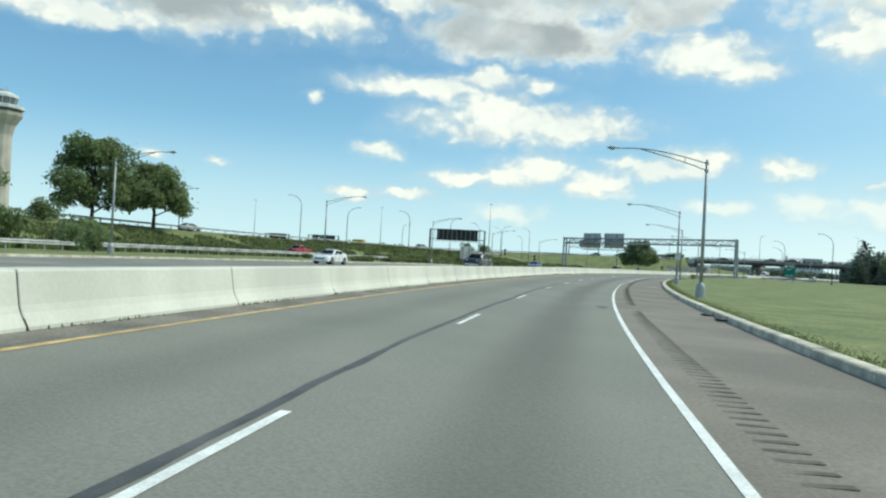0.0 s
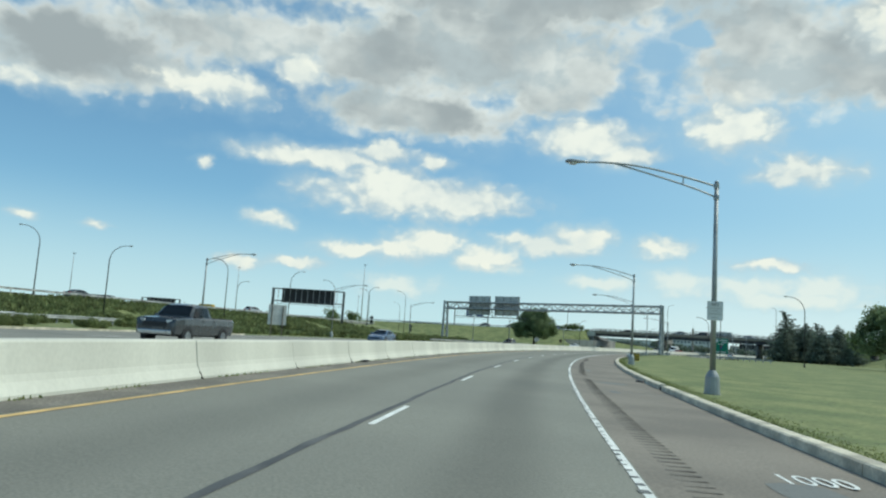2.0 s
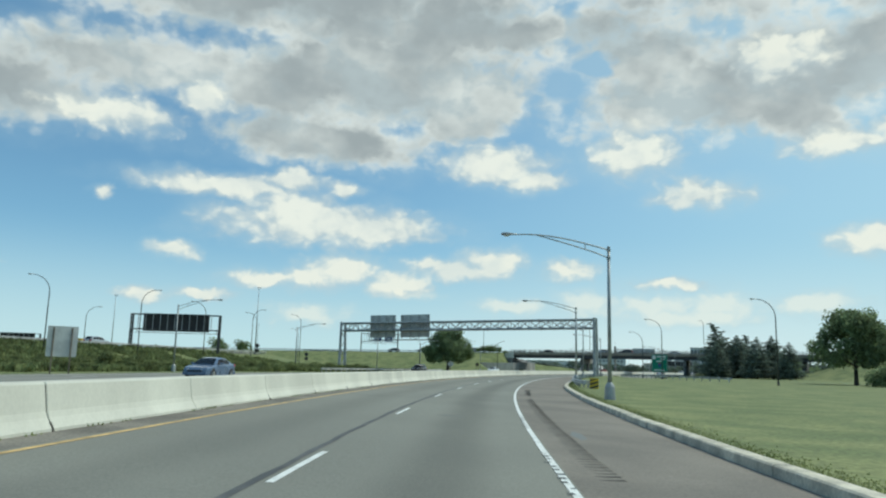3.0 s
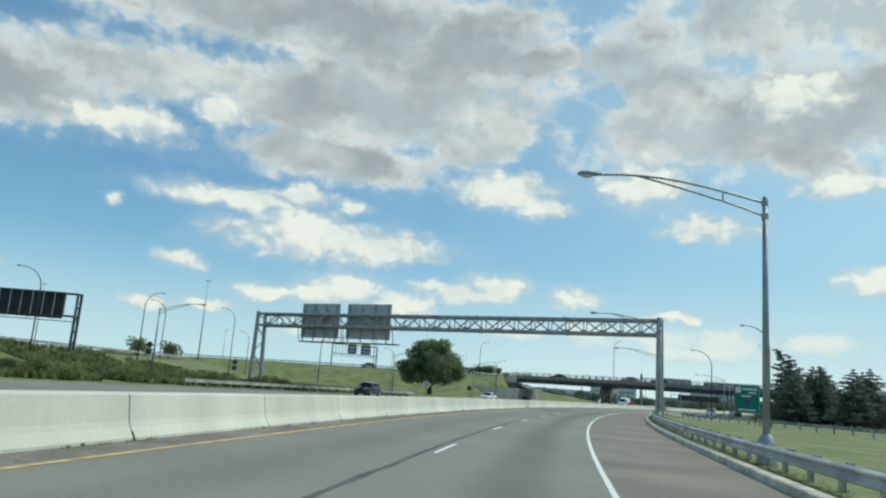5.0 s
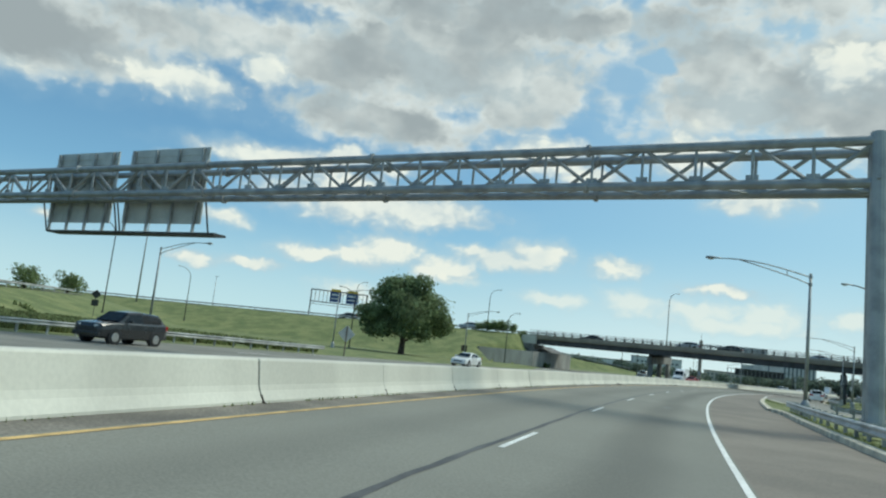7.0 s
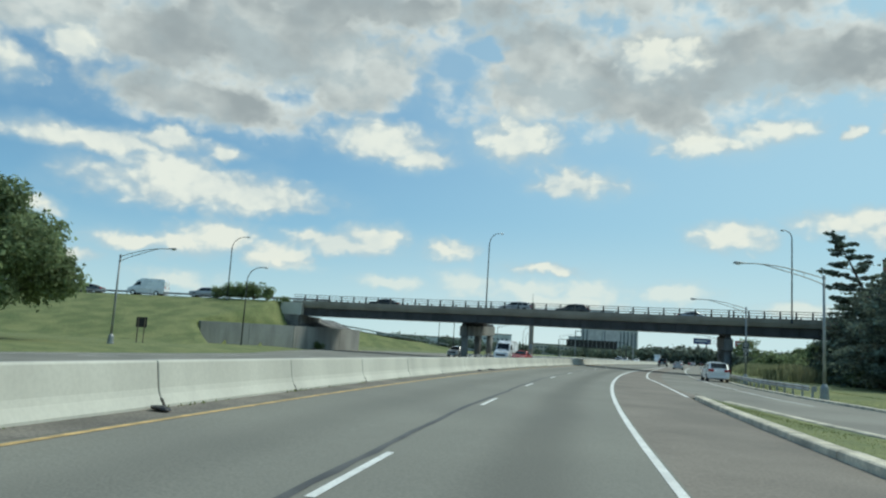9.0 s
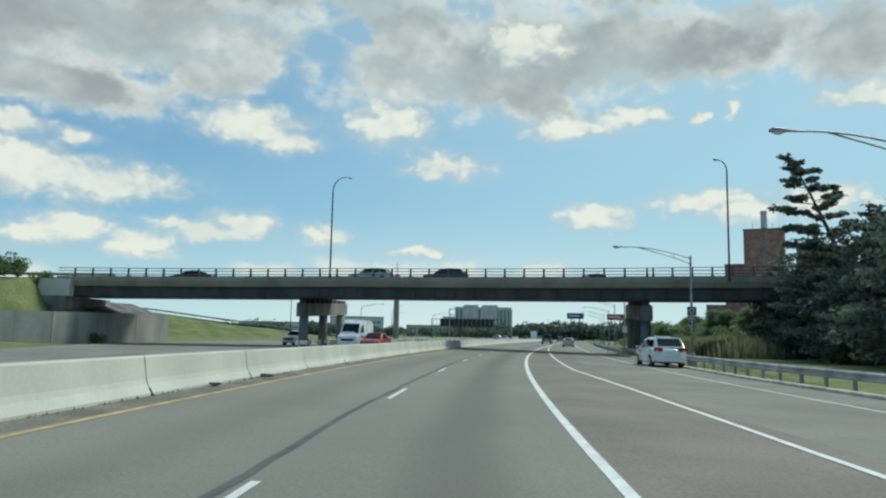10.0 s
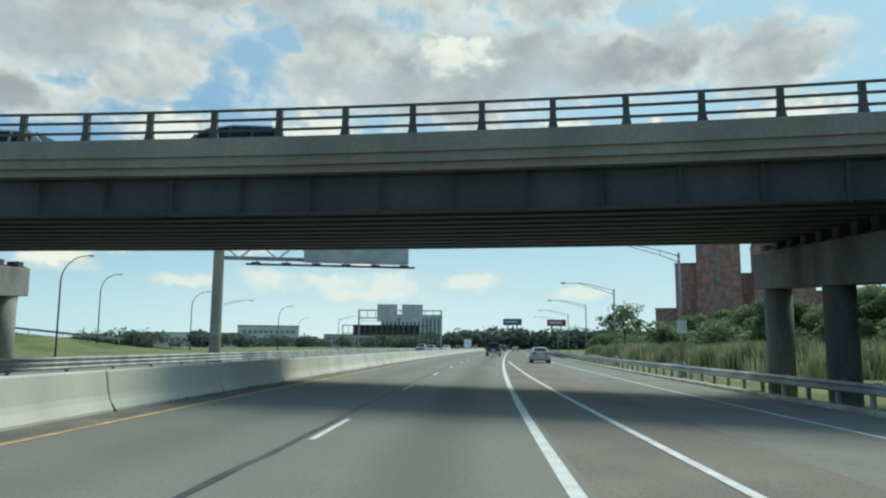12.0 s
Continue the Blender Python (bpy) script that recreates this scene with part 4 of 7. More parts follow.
        if sg < 0:
            # a low retaining wall in panels before the bridge seat, with a paved slope above it
            for (ax, ay), (bx, by), za, zb in ((*WALL[:2], 2.75, 3.0), (*WALL[1:], 3.0, 3.3)):
                a, b = Vector((ax, ay, 0)), Vector((bx, by, 0))
                d = (b - a).length
                k = round(d / 3.6)
                for j in range(k):
                    bm = bmesh.new()
                    x0, x1 = d * j / k + 0.012, d * (j + 1) / k - 0.012
                    z0, z1 = za + (zb - za) * j / k, za + (zb - za) * (j + 1) / k
                    prism(bm, [(x0, -0.7), (x1, -0.7), (x1, z1), (x0, z0)], -0.15 + 0.02 * (j % 2), 1.1, frame_matrix(a, b))
                    part("wall_panel", bm, M["wall_grey"], ab)
            a, b = Vector((*WALL[1], 0)), Vector((*WALL[2], 0))
            a = a.lerp(b, 0.16)
            nrm = Vector((-(b - a).y, (b - a).x, 0)).normalized()
            bm = bmesh.new()
            vs = [bm.verts.new(v) for v in (a + nrm * 0.9 + Vector((0, 0, 2.9)), b + nrm * 0.9 + Vector((0, 0, 3.2)), b + nrm * 5 + Vector((0, 0, 4.6)), a + nrm * 5 + Vector((0, 0, 4.6)))]
            lo = [bm.verts.new(v.co - Vector((0, 0, 0.6))) for v in vs]
            bm.faces.new(vs)
            bm.faces.new(lo[::-1])
            for j in range(4):
                bm.faces.new((vs[j], lo[j], lo[(j + 1) % 4], vs[(j + 1) % 4]))
            bmesh.ops.recalc_face_normals(bm, faces=bm.faces[:])
            # shade below the deck is painted into the paving's colour
            part("slope_paving", bm, M["pier_stain_shade"], ab)


build_bridge()
# the road on the embankments that leads to the bridge
def bank_road(name, line, width, label):
    bm = bmesh.new()
    rows = []
    for i, (x, y, z) in enumerate(line):
        a, b = Vector(line[max(0, i - 1)][:2]), Vector(line[min(len(line) - 1, i + 1)][:2])
        d = (b - a).normalized()
        nrm = Vector((-d.y, d.x))
        rows.append([bm.verts.new((x + nrm.x * k, y + nrm.y * k, z + 0.1)) for k in (width / 2, -width / 2)])
    for a, b in zip(rows, rows[1:]):
        bm.faces.new((a[0], a[1], b[1], b[0]))
    tagged(to_object(name, bm, M["asphalt_old"]), label, "road", kind="structure")


bank_road("embankment_road", RAMP_A, 8.5, "grey asphalt road along the top of the embankment")
bank_road("descending_road", RAMP_C, 8.0, "grey asphalt slip road on the bank beyond the bridge")
bank_road("bridge_road", BR + [tuple(deck(U0, BW / 2, 6.66))], 9, "grey asphalt road leading onto the bridge")


# ---- guardrails ----
def guardrail(points, label, group="guardrails", height=0.72, block=True, side=1, spacing=1.9, mat="rail_steel", waves=1):
    """W-beam rail on steel posts along world points (x, y, ground z). side 1: posts stand to the right of the rail."""
    root = thing("guardrail", Matrix(), label, "guardrail", group)
    pts = [Vector(p) for p in points]
    acc = [0.0]
    for a, b in zip(pts, pts[1:]):
        acc.append(acc[-1] + (b - a).length)

    def place(u):
        for i in range(len(pts) - 1):
            if u <= acc[i + 1] or i == len(pts) - 2:
                f = (u - acc[i]) / (acc[i + 1] - acc[i])
                return pts[i].lerp(pts[i + 1], f), (pts[i + 1] - pts[i]).normalized()

    prof = [(0.0, 0.155), (0.02, 0.15), (0.075, 0.115), (0.08, 0.08), (0.02, 0.03), (0.0, 0.0)]
    for k in range(waves):
        prof += [(x, z - 0.19 * k) for x, z in ((0.02, -0.03), (0.08, -0.08), (0.075, -0.115), (0.02, -0.15))]
    prof.append((0.0, -0.155 - 0.19 * (waves - 1)))
    back = [(x - 0.012, z) for x, z in reversed(prof)]
    ring = [(-(x) * side, z) for x, z in prof + back]
    bm = bmesh.new()
    n = max(2, int(acc[-1] / 1.9))
    rows = []
    for i in range(n + 1):
        p, d = place(acc[-1] * i / n)
        r = Vector((d.y, -d.x, 0)).normalized()
        rows.append([bm.verts.new(p + r * x + Vector((0, 0, height - 0.155 + z))) for x, z in ring])
    m = len(ring)
    for a, b in zip(rows, rows[1:]):
        for j in range(m):
            bm.faces.new((a[j], a[(j + 1) % m], b[(j + 1) % m], b[j]))
    bm.faces.new(rows[0])
    bm.faces.new(rows[-1])
    bmesh.ops.recalc_face_normals(bm, faces=bm.faces[:])
    part("rail", bm, M[mat], root)
    bm = bmesh.new()
    box(bm, -0.012, 0.012, -0.05, 0.05, -0.5, height - 0.02)
    box(bm, -0.055, 0.055, -0.058, -0.05, -0.5, height - 0.02)
    box(bm, -0.055, 0.055, 0.05, 0.058, -0.5, height - 0.02)
    if block:
        box(bm, -0.06, 0.06, -0.16 * side - 0.06, -0.16 * side + 0.08, height - 0.32, height)
    me = bpy.data.meshes.new("post")
    bm.to_mesh(me)
    bm.free()
    me.materials.append(M[mat])
    for i in range(int(acc[-1] / spacing) + 1):
        p, d = place(min(acc[-1], 0.3 + i * spacing))
        r = Vector((d.y, -d.x, 0)).normalized()
        ob = new("post", me)
        ob.parent = root
        ob.matrix_basis = Matrix.Translation(p + r * 0.2 * side) @ pose(0, 0, 0, 0, 0, math.degrees(math.atan2(d.y, d.x)))
    return root


def road_points(s0, s1, d, step=4.0, lift=0.0):
    n = max(1, round((s1 - s0) / step))
    out = []
    for i in range(n + 1):
        s = s0 + (s1 - s0) * i / n
        p = at(s, d(s) if callable(d) else d)
        p.z = max(p.z, ground_z(p.x, p.y)) + lift
        out.append(p)
    return out


GREY = "galvanized steel W-beam guardrail on steel posts"
guardrail(road_points(137, 236, lambda s: 7.85 if s > 142 else 7.85 + (142 - s) * 0.12), GREY + " beside the kerb")
guardrail(road_points(196, 244, lambda s: ramp_left(s) - 1.6), GREY + " along the slip road", side=-1, spacing=2.4)
guardrail(road_points(287, 470, lambda s: ramp_right(s) + 0.75), GREY + " along the slip road verge")
guardrail(road_points(10, 118, -40.5), GREY + " beyond the opposite road", side=-1)
guardrail(road_points(4, 112, -47.0), GREY + " beyond the opposite road", side=-1)
guardrail(road_points(196, 244, lambda s: left_edge(s) - 1.6), GREY + " below the gantry leg", side=-1)
guardrail(road_points(332, 520, -14.6), "weathered three-ridged steel guardrail before the bridge pier", side=-1, spacing=3.8, height=0.8, waves=2)
guardrail(road_points(325, 331, -15.2, 2.0), "short end of a weathered guardrail on thick blocks", side=1, spacing=2.6, height=0.76)
guardrail([(x, y, z + 0.1) for x, y, z in [(RAMP_A[i][0] + 4.4, RAMP_A[i][1] - 1.6, RAMP_A[i][2]) for i in range(1, 9)]], GREY + " on top of the embankment", block=False, side=-1, spacing=3.8)
guardrail([(x + 2.2, y - 4.2, z + 0.08) for x, y, z in BR[1:]], GREY + " beside the bridge road", block=False, side=-1, spacing=3.8)

guardrail([(x - 0.6, y - 4.3, z + 0.08) for x, y, z in RAMP_C[1:]], "galvanized steel guardrail on the bank beyond the bridge", block=False, side=-1, spacing=3.8)


# ---- signs ----
def text_part(name, body, size, m, mat, parent):
    cu = bpy.data.curves.new(name, "FONT")
    cu.body, cu.size, cu.align_x, cu.align_y, cu.extrude = body, size, "CENTER", "CENTER", 0.002
    tmp = new(name, cu)
    dg = bpy.context.evaluated_depsgraph_get()
    me = bpy.data.meshes.new_from_object(tmp.evaluated_get(dg))
    bpy.data.objects.remove(tmp)
    ob = new(name, me)
    me.materials.clear()
    me.materials.append(mat)
    ob.parent, ob.matrix_basis = parent, m
    return ob


def plate(bm, w, h, z, t=0.02, y=0.0, r=0.04):
    """An upright rounded plate facing local -y."""
    pts = []
    for cx, cz, a0 in ((w / 2 - r, h / 2 - r, 0), (-w / 2 + r, h / 2 - r, 90), (-w / 2 + r, -h / 2 + r, 180), (w / 2 - r, -h / 2 + r, 270)):
        for k in range(4):
            a = math.radians(a0 + 30 * k)
            pts.append((cx + r * math.cos(a), z + cz + r * math.sin(a)))
    prism(bm, pts, y - t / 2, y + t / 2)


def upright(x0, x1, z0, z1, y, t=0.006):
    bm = bmesh.new()
    box(bm, x0, x1, y - t, y, z0, z1)
    return bm


def no_sign(m):
    root = thing("pole_sign", m, "white weathered regulation sign strapped to a lamp pole", "sign")
    bm = bmesh.new()
    plate(bm, 0.62, 0.78, 0)
    part("plate", bm, M["sign_white"], root)
    text_part("lettering", "NO", 0.17, pose(0, -0.016, 0.25, 90, 0, 0), M["sign_black"], root)
    for z, wd in ((0.10, 0.44), (0.0, 0.2), (-0.13, 0.46), (-0.28, 0.26)):
        part("text_bar", upright(-wd / 2, wd / 2, z - 0.022, z + 0.022, -0.012), M["sign_back"], root)


def plane_sign(m):
    root = thing("pole_sign", m, "brown route sign with a pale aircraft symbol on a lamp pole", "sign")

    def bordered(w, h, z):
        bm = bmesh.new()
        plate(bm, w, h, z)
        pl = part("plate", bm, M["sign_dark"], root)
        bm = bmesh.new()
        for x0, x1, z0, z1 in ((-w / 2, w / 2, z + h / 2 - 0.045, z + h / 2 - 0.015), (-w / 2, w / 2, z - h / 2 + 0.015, z - h / 2 + 0.045), (-w / 2 + 0.015, -w / 2 + 0.045, z - h / 2, z + h / 2), (w / 2 - 0.045, w / 2 - 0.015, z - h / 2, z + h / 2)):
            box(bm, x0 + 0.004, x1 - 0.004, -0.014, -0.009, z0, z1)
        part("border", bm, M["sign_back"], pl)

    bordered(0.62, 0.62, 0.12)
    bm = bmesh.new()
    prism(bm, [(0.21 * math.cos(k * 0.3142), 0.14 + 0.21 * math.sin(k * 0.3142)) for k in range(20)], -0.016, -0.011)
    part("roundel", bm, M["sign_back"], root)
    bm = bmesh.new()
    tube(bm, [(0, -0.02, -0.04), (0, -0.02, 0.18), (0, -0.02, 0.32)], [0.02, 0.035, 0.01], 6)
    for sx in (-1, 1):
        for (x0, z0), (x1, z1), t in (((0, 0.2), (0.18, 0.08), 0.05), ((0, 0.02), (0.08, -0.02), 0.03)):
            beam(bm, (sx * x0, -0.022, z0), (sx * x1, -0.022, z1), 0.01, t)
    part("symbol", bm, M["sign_black"], root)
    bordered(0.62, 0.26, -0.33)
    for z in (-0.28, -0.38):
        part("text_bar", upright(-0.23, 0.23, z - 0.025, z + 0.025, -0.012), M["sign_back"], root)
    bordered(0.46, 0.42, -0.68)
    bm = bmesh.new()
    beam(bm, (0, -0.014, -0.82), (0, -0.014, -0.56), 0.01, 0.05)
    beam(bm, (-0.08, -0.014, -0.65), (0, -0.014, -0.55), 0.01, 0.04)
    beam(bm, (0.08, -0.014, -0.65), (0, -0.014, -0.55), 0.01, 0.04)
    part("arrow", bm, M["sign_white"], root)


def green_sign(m):
    root = thing("green_sign", m, "large green destination sign with a shield on two posts", "sign")
    for x in (-1.5, 1.5):
        bm = bmesh.new()
        box(bm, x - 0.07, x + 0.07, 0.05, 0.2, -0.6, 6.1)
        part("post", bm, M["dark_steel"], root)
    bm = bmesh.new()
    plate(bm, 4.7, 4.5, 4.25, 0.05, r=0.25)
    part("panel", bm, M["green_sign"], root)
    bm = bmesh.new()
    for x0, x1, z0, z1 in ((-2.28, 2.28, 6.38, 6.42), (-2.28, 2.28, 2.08, 2.12), (-2.3, -2.26, 2.1, 6.4), (2.26, 2.3, 2.1, 6.4)):
        box(bm, x0, x1, -0.034, -0.026, z0, z1)
    part("border", bm, M["sign_white"], root)
    part("badge", upright(-2.1, -1.1, 5.25, 6.2, -0.03), M["sign_white"], root)
    bm = bmesh.new()
    prism(bm, [(-0.42, 4.1), (-0.4, 3.5), (0, 3.15), (0.4, 3.5), (0.42, 4.1), (0, 4.2)], -0.04, -0.028)
    part("shield", bm, M["blue_sign"], root)
    bm = bmesh.new()
    prism(bm, [(-0.42, 4.12), (0.42, 4.12), (0.36, 4.32), (0, 4.26), (-0.36, 4.32)], -0.042, -0.03)
    part("shield_top", bm, M["sign_red"], root)
    for x0, x1, z0, z1 in ((-0.8, 1.9, 5.75, 6.05), (0.2, 1.7, 5.2, 5.45), (-1.0, 0.8, 4.65, 4.9), (-1.6, 1.6, 2.4, 2.65)):
        part("text_bar", upright(x0, x1, z0, z1, -0.03), M["sign_white"], root)


def facing(x, y, z, tx, ty):
    """A pose whose local -y looks from there toward tx, ty."""
    return pose(x, y, z, 0, 0, math.degrees(math.atan2(ty - y, tx - x)) + 90)


p = at(80.0, 8.25)
no_sign(facing(p.x - 0.02, p.y - 0.12, p.z + 3.03, 18, 50) @ Matrix.Scale(0.85, 4))
p = at(320.2, 14.7)
plane_sign(facing(p.x - 0.13, p.y - 0.12, p.z + 3.5, 118, 258))
p = at(367.5, 14.3)
root = thing("pole_sign", facing(p.x - 0.1, p.y - 0.1, p.z + 2.9, 139, 284), "small white sign plate on a lamp pole", "sign")
bm = bmesh.new()
plate(bm, 0.6, 0.8, 0)
part("plate", bm, M["sign_white"], root)
green_sign(facing(102.0, 209.4, ground_z(102.0, 209.4), 50, 150) @ Matrix.Diagonal((0.65, 1, 0.78, 1)))


def marker_board(m):
    root = thing("object_marker", m, "yellow and black striped object marker at the guardrail end", "sign")
    bm = bmesh.new()
    box(bm, -0.03, 0.03, 0.0, 0.05, -0.3, 0.9)
    part("post", bm, M["galvanized"], root)
    part("panel", upright(-0.32, 0.32, 0.12, 0.98, -0.005, 0.012), M["sign_yellow"], root)
    for k in range(3):
        bm = bmesh.new()
        z = 0.18 + 0.28 * k
        prism(bm, [(-0.31, z), (-0.31, z + 0.13), (0.31, min(0.97, z + 0.13 + 0.2)), (0.31, z + 0.2)], -0.026, -0.018)
        part("stripe", bm, M["sign_black"], root)


p = at(136.3, 9.0)
marker_board(facing(p.x, p.y, ground_z(p.x, p.y), 24, 90))


def frame_sign(a, b, z0, ztop, panel, label, dark=True, slats=14, colour="dark_steel"):
    """A sign frame on two posts from a to b, seen from behind: ribs over dark panels."""
    a, b = Vector((*a, 0)), Vector((*b, 0))
    L = (b - a).length
    root = thing("sign_gantry", frame_matrix(a, b), label, "gantry", "sign frames")
    zb = ztop - panel
    for x in (0.15, L - 0.15):
        bm = bmesh.new()
        for y in (0, 1.1):
            box(bm, x - 0.14, x + 0.14, y - 0.14, y + 0.14, z0 - 0.6, ztop)
        for k in range(int((ztop - z0) / 1.6)):
            beam(bm, (x, 0, z0 + k * 1.6), (x, 1.1, z0 + (k + 1) * 1.6), 0.08, 0.08)
        part("post", bm, M[colour], root)
    for z in (zb + 0.1, ztop - 0.1):
        bm = bmesh.new()
        box(bm, 0, L, -0.12, 0.12, z - 0.1, z + 0.1)
        box(bm, 0, L, 0.98, 1.2, z - 0.1, z + 0.1)
        part("beam", bm, M[colour], root)
    for k in range(slats + 1):
        x = 0.2 + (L - 0.4) * k / slats
        bm = bmesh.new()
        box(bm, x - 0.06, x + 0.06, -0.22, -0.12, zb, ztop)
        part("rib", bm, M["galvanized"] if dark else M[colour], root)
    if dark:
        bm = bmesh.new()
        box(bm, L * 0.12, L * 0.86, 1.25, 1.5, zb - 0.25, ztop + 0.15)
        part("panel", bm, M["sign_dark"], root, "dark sign panel seen from behind")
    bm = bmesh.new()
    box(bm, 0.5, L - 0.5, 1.5, 2.2, zb - 0.6, zb - 0.52)
    for k in range(6):
        x = 1.0 + (L - 2) * k / 5
        tube(bm, [(x, 1.2, zb), (x, 2.1, zb - 0.5)], 0.04, 6)
    part("lighting_walkway", bm, M[colour], root)
    return root


frame_sign((-1.6, 242.4), (16.4, 238.0), ground_z(7, 240), 10.5, 3.3, "steel frame holding a dark highway sign seen from behind", slats=12)
frame_sign((-84, 362), (-72, 360), 3.5, 8.3, 2.8, "steel frame of a far highway sign seen from behind", slats=9)
frame_sign((-66, 379), (-50, 377), 3.5, 9.1, 2.8, "steel frame of a far highway sign seen from behind", slats=9)
blue = frame_sign((68, 377), (83.3, 376), 5.0, 13.6, 3.4, "steel frame with two blue signs over the bridge road", dark=False, slats=14)
for x0, x1 in ((5.2, 8.2), (9.6, 12.8)):
    part("panel", upright(x0, x1, 10.6, 13.4, -0.25, 0.05), M["blue_sign"], blue, "blue sign face")
    part("text_bar", upright(x0 + 0.5, x1 - 0.5, 12.4, 12.8, -0.31, 0.01), M["sign_white"], blue)
    part("text_bar", upright(x0 + 0.4, x1 - 0.7, 11.4, 11.7, -0.31, 0.01), M["sign_white"], blue)
    part("header", upright(x0 + 0.2, x1 - 0.2, 13.45, 14.1, -0.25, 0.05), M["sign_yellow"], blue)
far_g = frame_sign((228.7, 421.1), (243.6, 410.1), 0, 9.2, 1.9, "grey steel gantry far along the road with two signs", dark=False, slats=10, colour="galvanized")
for x0, x1 in ((4.2, 8.6), (9.6, 14.2)):
    part("panel", upright(x0, x1, 6.6, 10.4, -0.3, 0.1), M["sign_back"], far_g, "grey sign back")
frame_sign((260.8, 478.9), (284, 464), 0, 7.6, 2.6, "dark slatted sign frame far along the road", slats=16)


def small_back_sign(m, w, h, z, label, diamond=False, mat="sign_back"):
    root = thing("road_sign", m, label, "sign")
    for x in ((-w * 0.3, w * 0.3) if not diamond else (0,)):
        bm = bmesh.new()
        box(bm, x - 0.05, x + 0.05, -0.1, 0.0, -0.4, z + h * 0.45)
        part("post", bm, M["wood"], root)
    bm = bmesh.new()
    if diamond:
        prism(bm, [(0, z - h / 2), (h / 2, z), (0, z + h / 2), (-h / 2, z)], 0.0, 0.02)
    else:
        plate(bm, w, h, z, 0.03, y=0.02)
    part("panel", bm, M[mat], root)


small_back_sign(facing(7.2, 141.5, ground_z(7.2, 141.5), 25, 90), 2.2, 2.4, 2.6, "grey plywood sign back on two wooden posts in the verge")
p = at(244.5, -27)
small_back_sign(facing(p.x, p.y, ground_z(p.x, p.y), 50, 150), 1.2, 1.5, 2.1, "grey diamond road sign seen from behind", True)
for x, y in ((37.9, 277.3), (24.6, 254)):
    p = (x, y, ground_z(x, y))
    root = thing("signal_sign", facing(*p, 40, 130), "dark diamond sign and small plate on a thin post", "sign")
    bm = bmesh.new()
    tube(bm, [(0, 0.03, 0), (0, 0.03, 3.4)], 0.04, 6)
    part("post", bm, M["dark_steel"], root)
    bm = bmesh.new()
    prism(bm, [(0, 2.3), (0.62, 2.9), (0, 3.5), (-0.62, 2.9)], -0.01, 0.01)
    part("panel", bm, M["sign_black"], root)
    part("plate", upright(-0.42, 0.42, 1.4, 2.2, 0.0, 0.02), M["sign_black"], root)
small_back_sign(facing(92.8, 299.6, ground_z(92.8, 299.6), 84, 225), 1.0, 1.0, 2.0, "small brown sign back on the grass bank", mat="sign_dark")


# cantilever sign beyond the bridge
def cantilever():
    a, b = Vector((162.2, 339.6, 0)), Vector((175.5, 331.8, 0))
    root = thing("cantilever_sign", frame_matrix(a, b), "brown-grey steel post with an arm carrying a highway sign", "gantry")
    bm = bmesh.new()
    tube(bm, [(0, 0, -0.5), (0, 0, 10.5)], [0.46, 0.40], 14)
    tube(bm, [(0, 0, 10.5), (0, 0, 12.4)], [0.06, 0.03], 6)
    box(bm, -0.6, 0.6, -0.6, 0.6, -0.5, 0.15)
    part("post", bm, M["bridge_concrete"], root)
    bm = bmesh.new()
    box(bm, -0.32, 0.32, -0.7, -0.4, 2.0, 2.9)
    part("control_box", bm, M["galvanized"], root)
    for z in (8.2, 9.4):
        bm = bmesh.new()
        tube(bm, [(0, 0.3, z), (15, 0.3, z)], 0.16, 8)
        part("arm", bm, M["galvanized"], root)
    for k in range(10):
        bm = bmesh.new()
        tube(bm, [(1.5 * k, 0.3, 8.2 if k % 2 else 9.4), (1.5 * k + 1.5, 0.3, 9.4 if k % 2 else 8.2)], 0.06, 6)
        part("web_bar", bm, M["galvanized"], root)
    bm = bmesh.new()
    box(bm, 6.6, 15, -0.4, -0.2, 7.9, 9.9)
    part("panel", bm, M["sign_back"], root)
    bm = bmesh.new()
    box(bm, 2.2, 15.4, -1.5, -0.6, 7.55, 7.63)
    for k in range(6):
        x = 3 + k * 2.3
        box(bm, x - 0.35, x + 0.35, -1.75, -1.4, 7.5, 7.7)
        tube(bm, [(x, 0.3, 8.2), (x, -1.5, 7.6)], 0.05, 6)
    part("walkway", bm, M["dark_steel"], root)


cantilever()

# curved lamps on and beside the bridge, and on the inner side
for x, y, z, turn, h in ((137.6, 311.8, 7.0, 10, 10.9), (105.4, 331.5, 5.6, -20, 10.0), (105.5, 316.6, -0.3, 0, 10.4), (78, 352, 5.9, -20, 9.2)):
    curved_lamp(pose(x, y, z, 0, 0, turn), "slim dark steel curved street lamp beside the bridge road", "curved lamps by the bridge", h, 1.8, 1.9)
curved_lamp(pose(162.6, 282.4, 6.6, 0, 0, 170), "slim dark street lamp with a short hooked arm by the bridge", "curved lamps by the bridge", 11.0, 0.9, 0.9)
for x, y, turn, h in ((155, 358, -40, 9.6), (72.4, 292.0, 200, 9.4), (168, 394, -40, 9.6), (183, 399, -40, 9.2), (211, 424, -40, 9.2), (252, 490, -40, 9.5)):
    curved_lamp(grounded(x, y, turn), "tall slim curved street lamp beside the slip road", "curved lamps along the roads", h)

for x, y, z in ((82.6, 156.1, 10.7), (91.0, 195.8, 10.6), (103.5, 223.8, 9.8)):
    hung_lamp(x, y, z, 150, "tall slim curved street lamp beyond the lawn", "curved lamps along the roads")

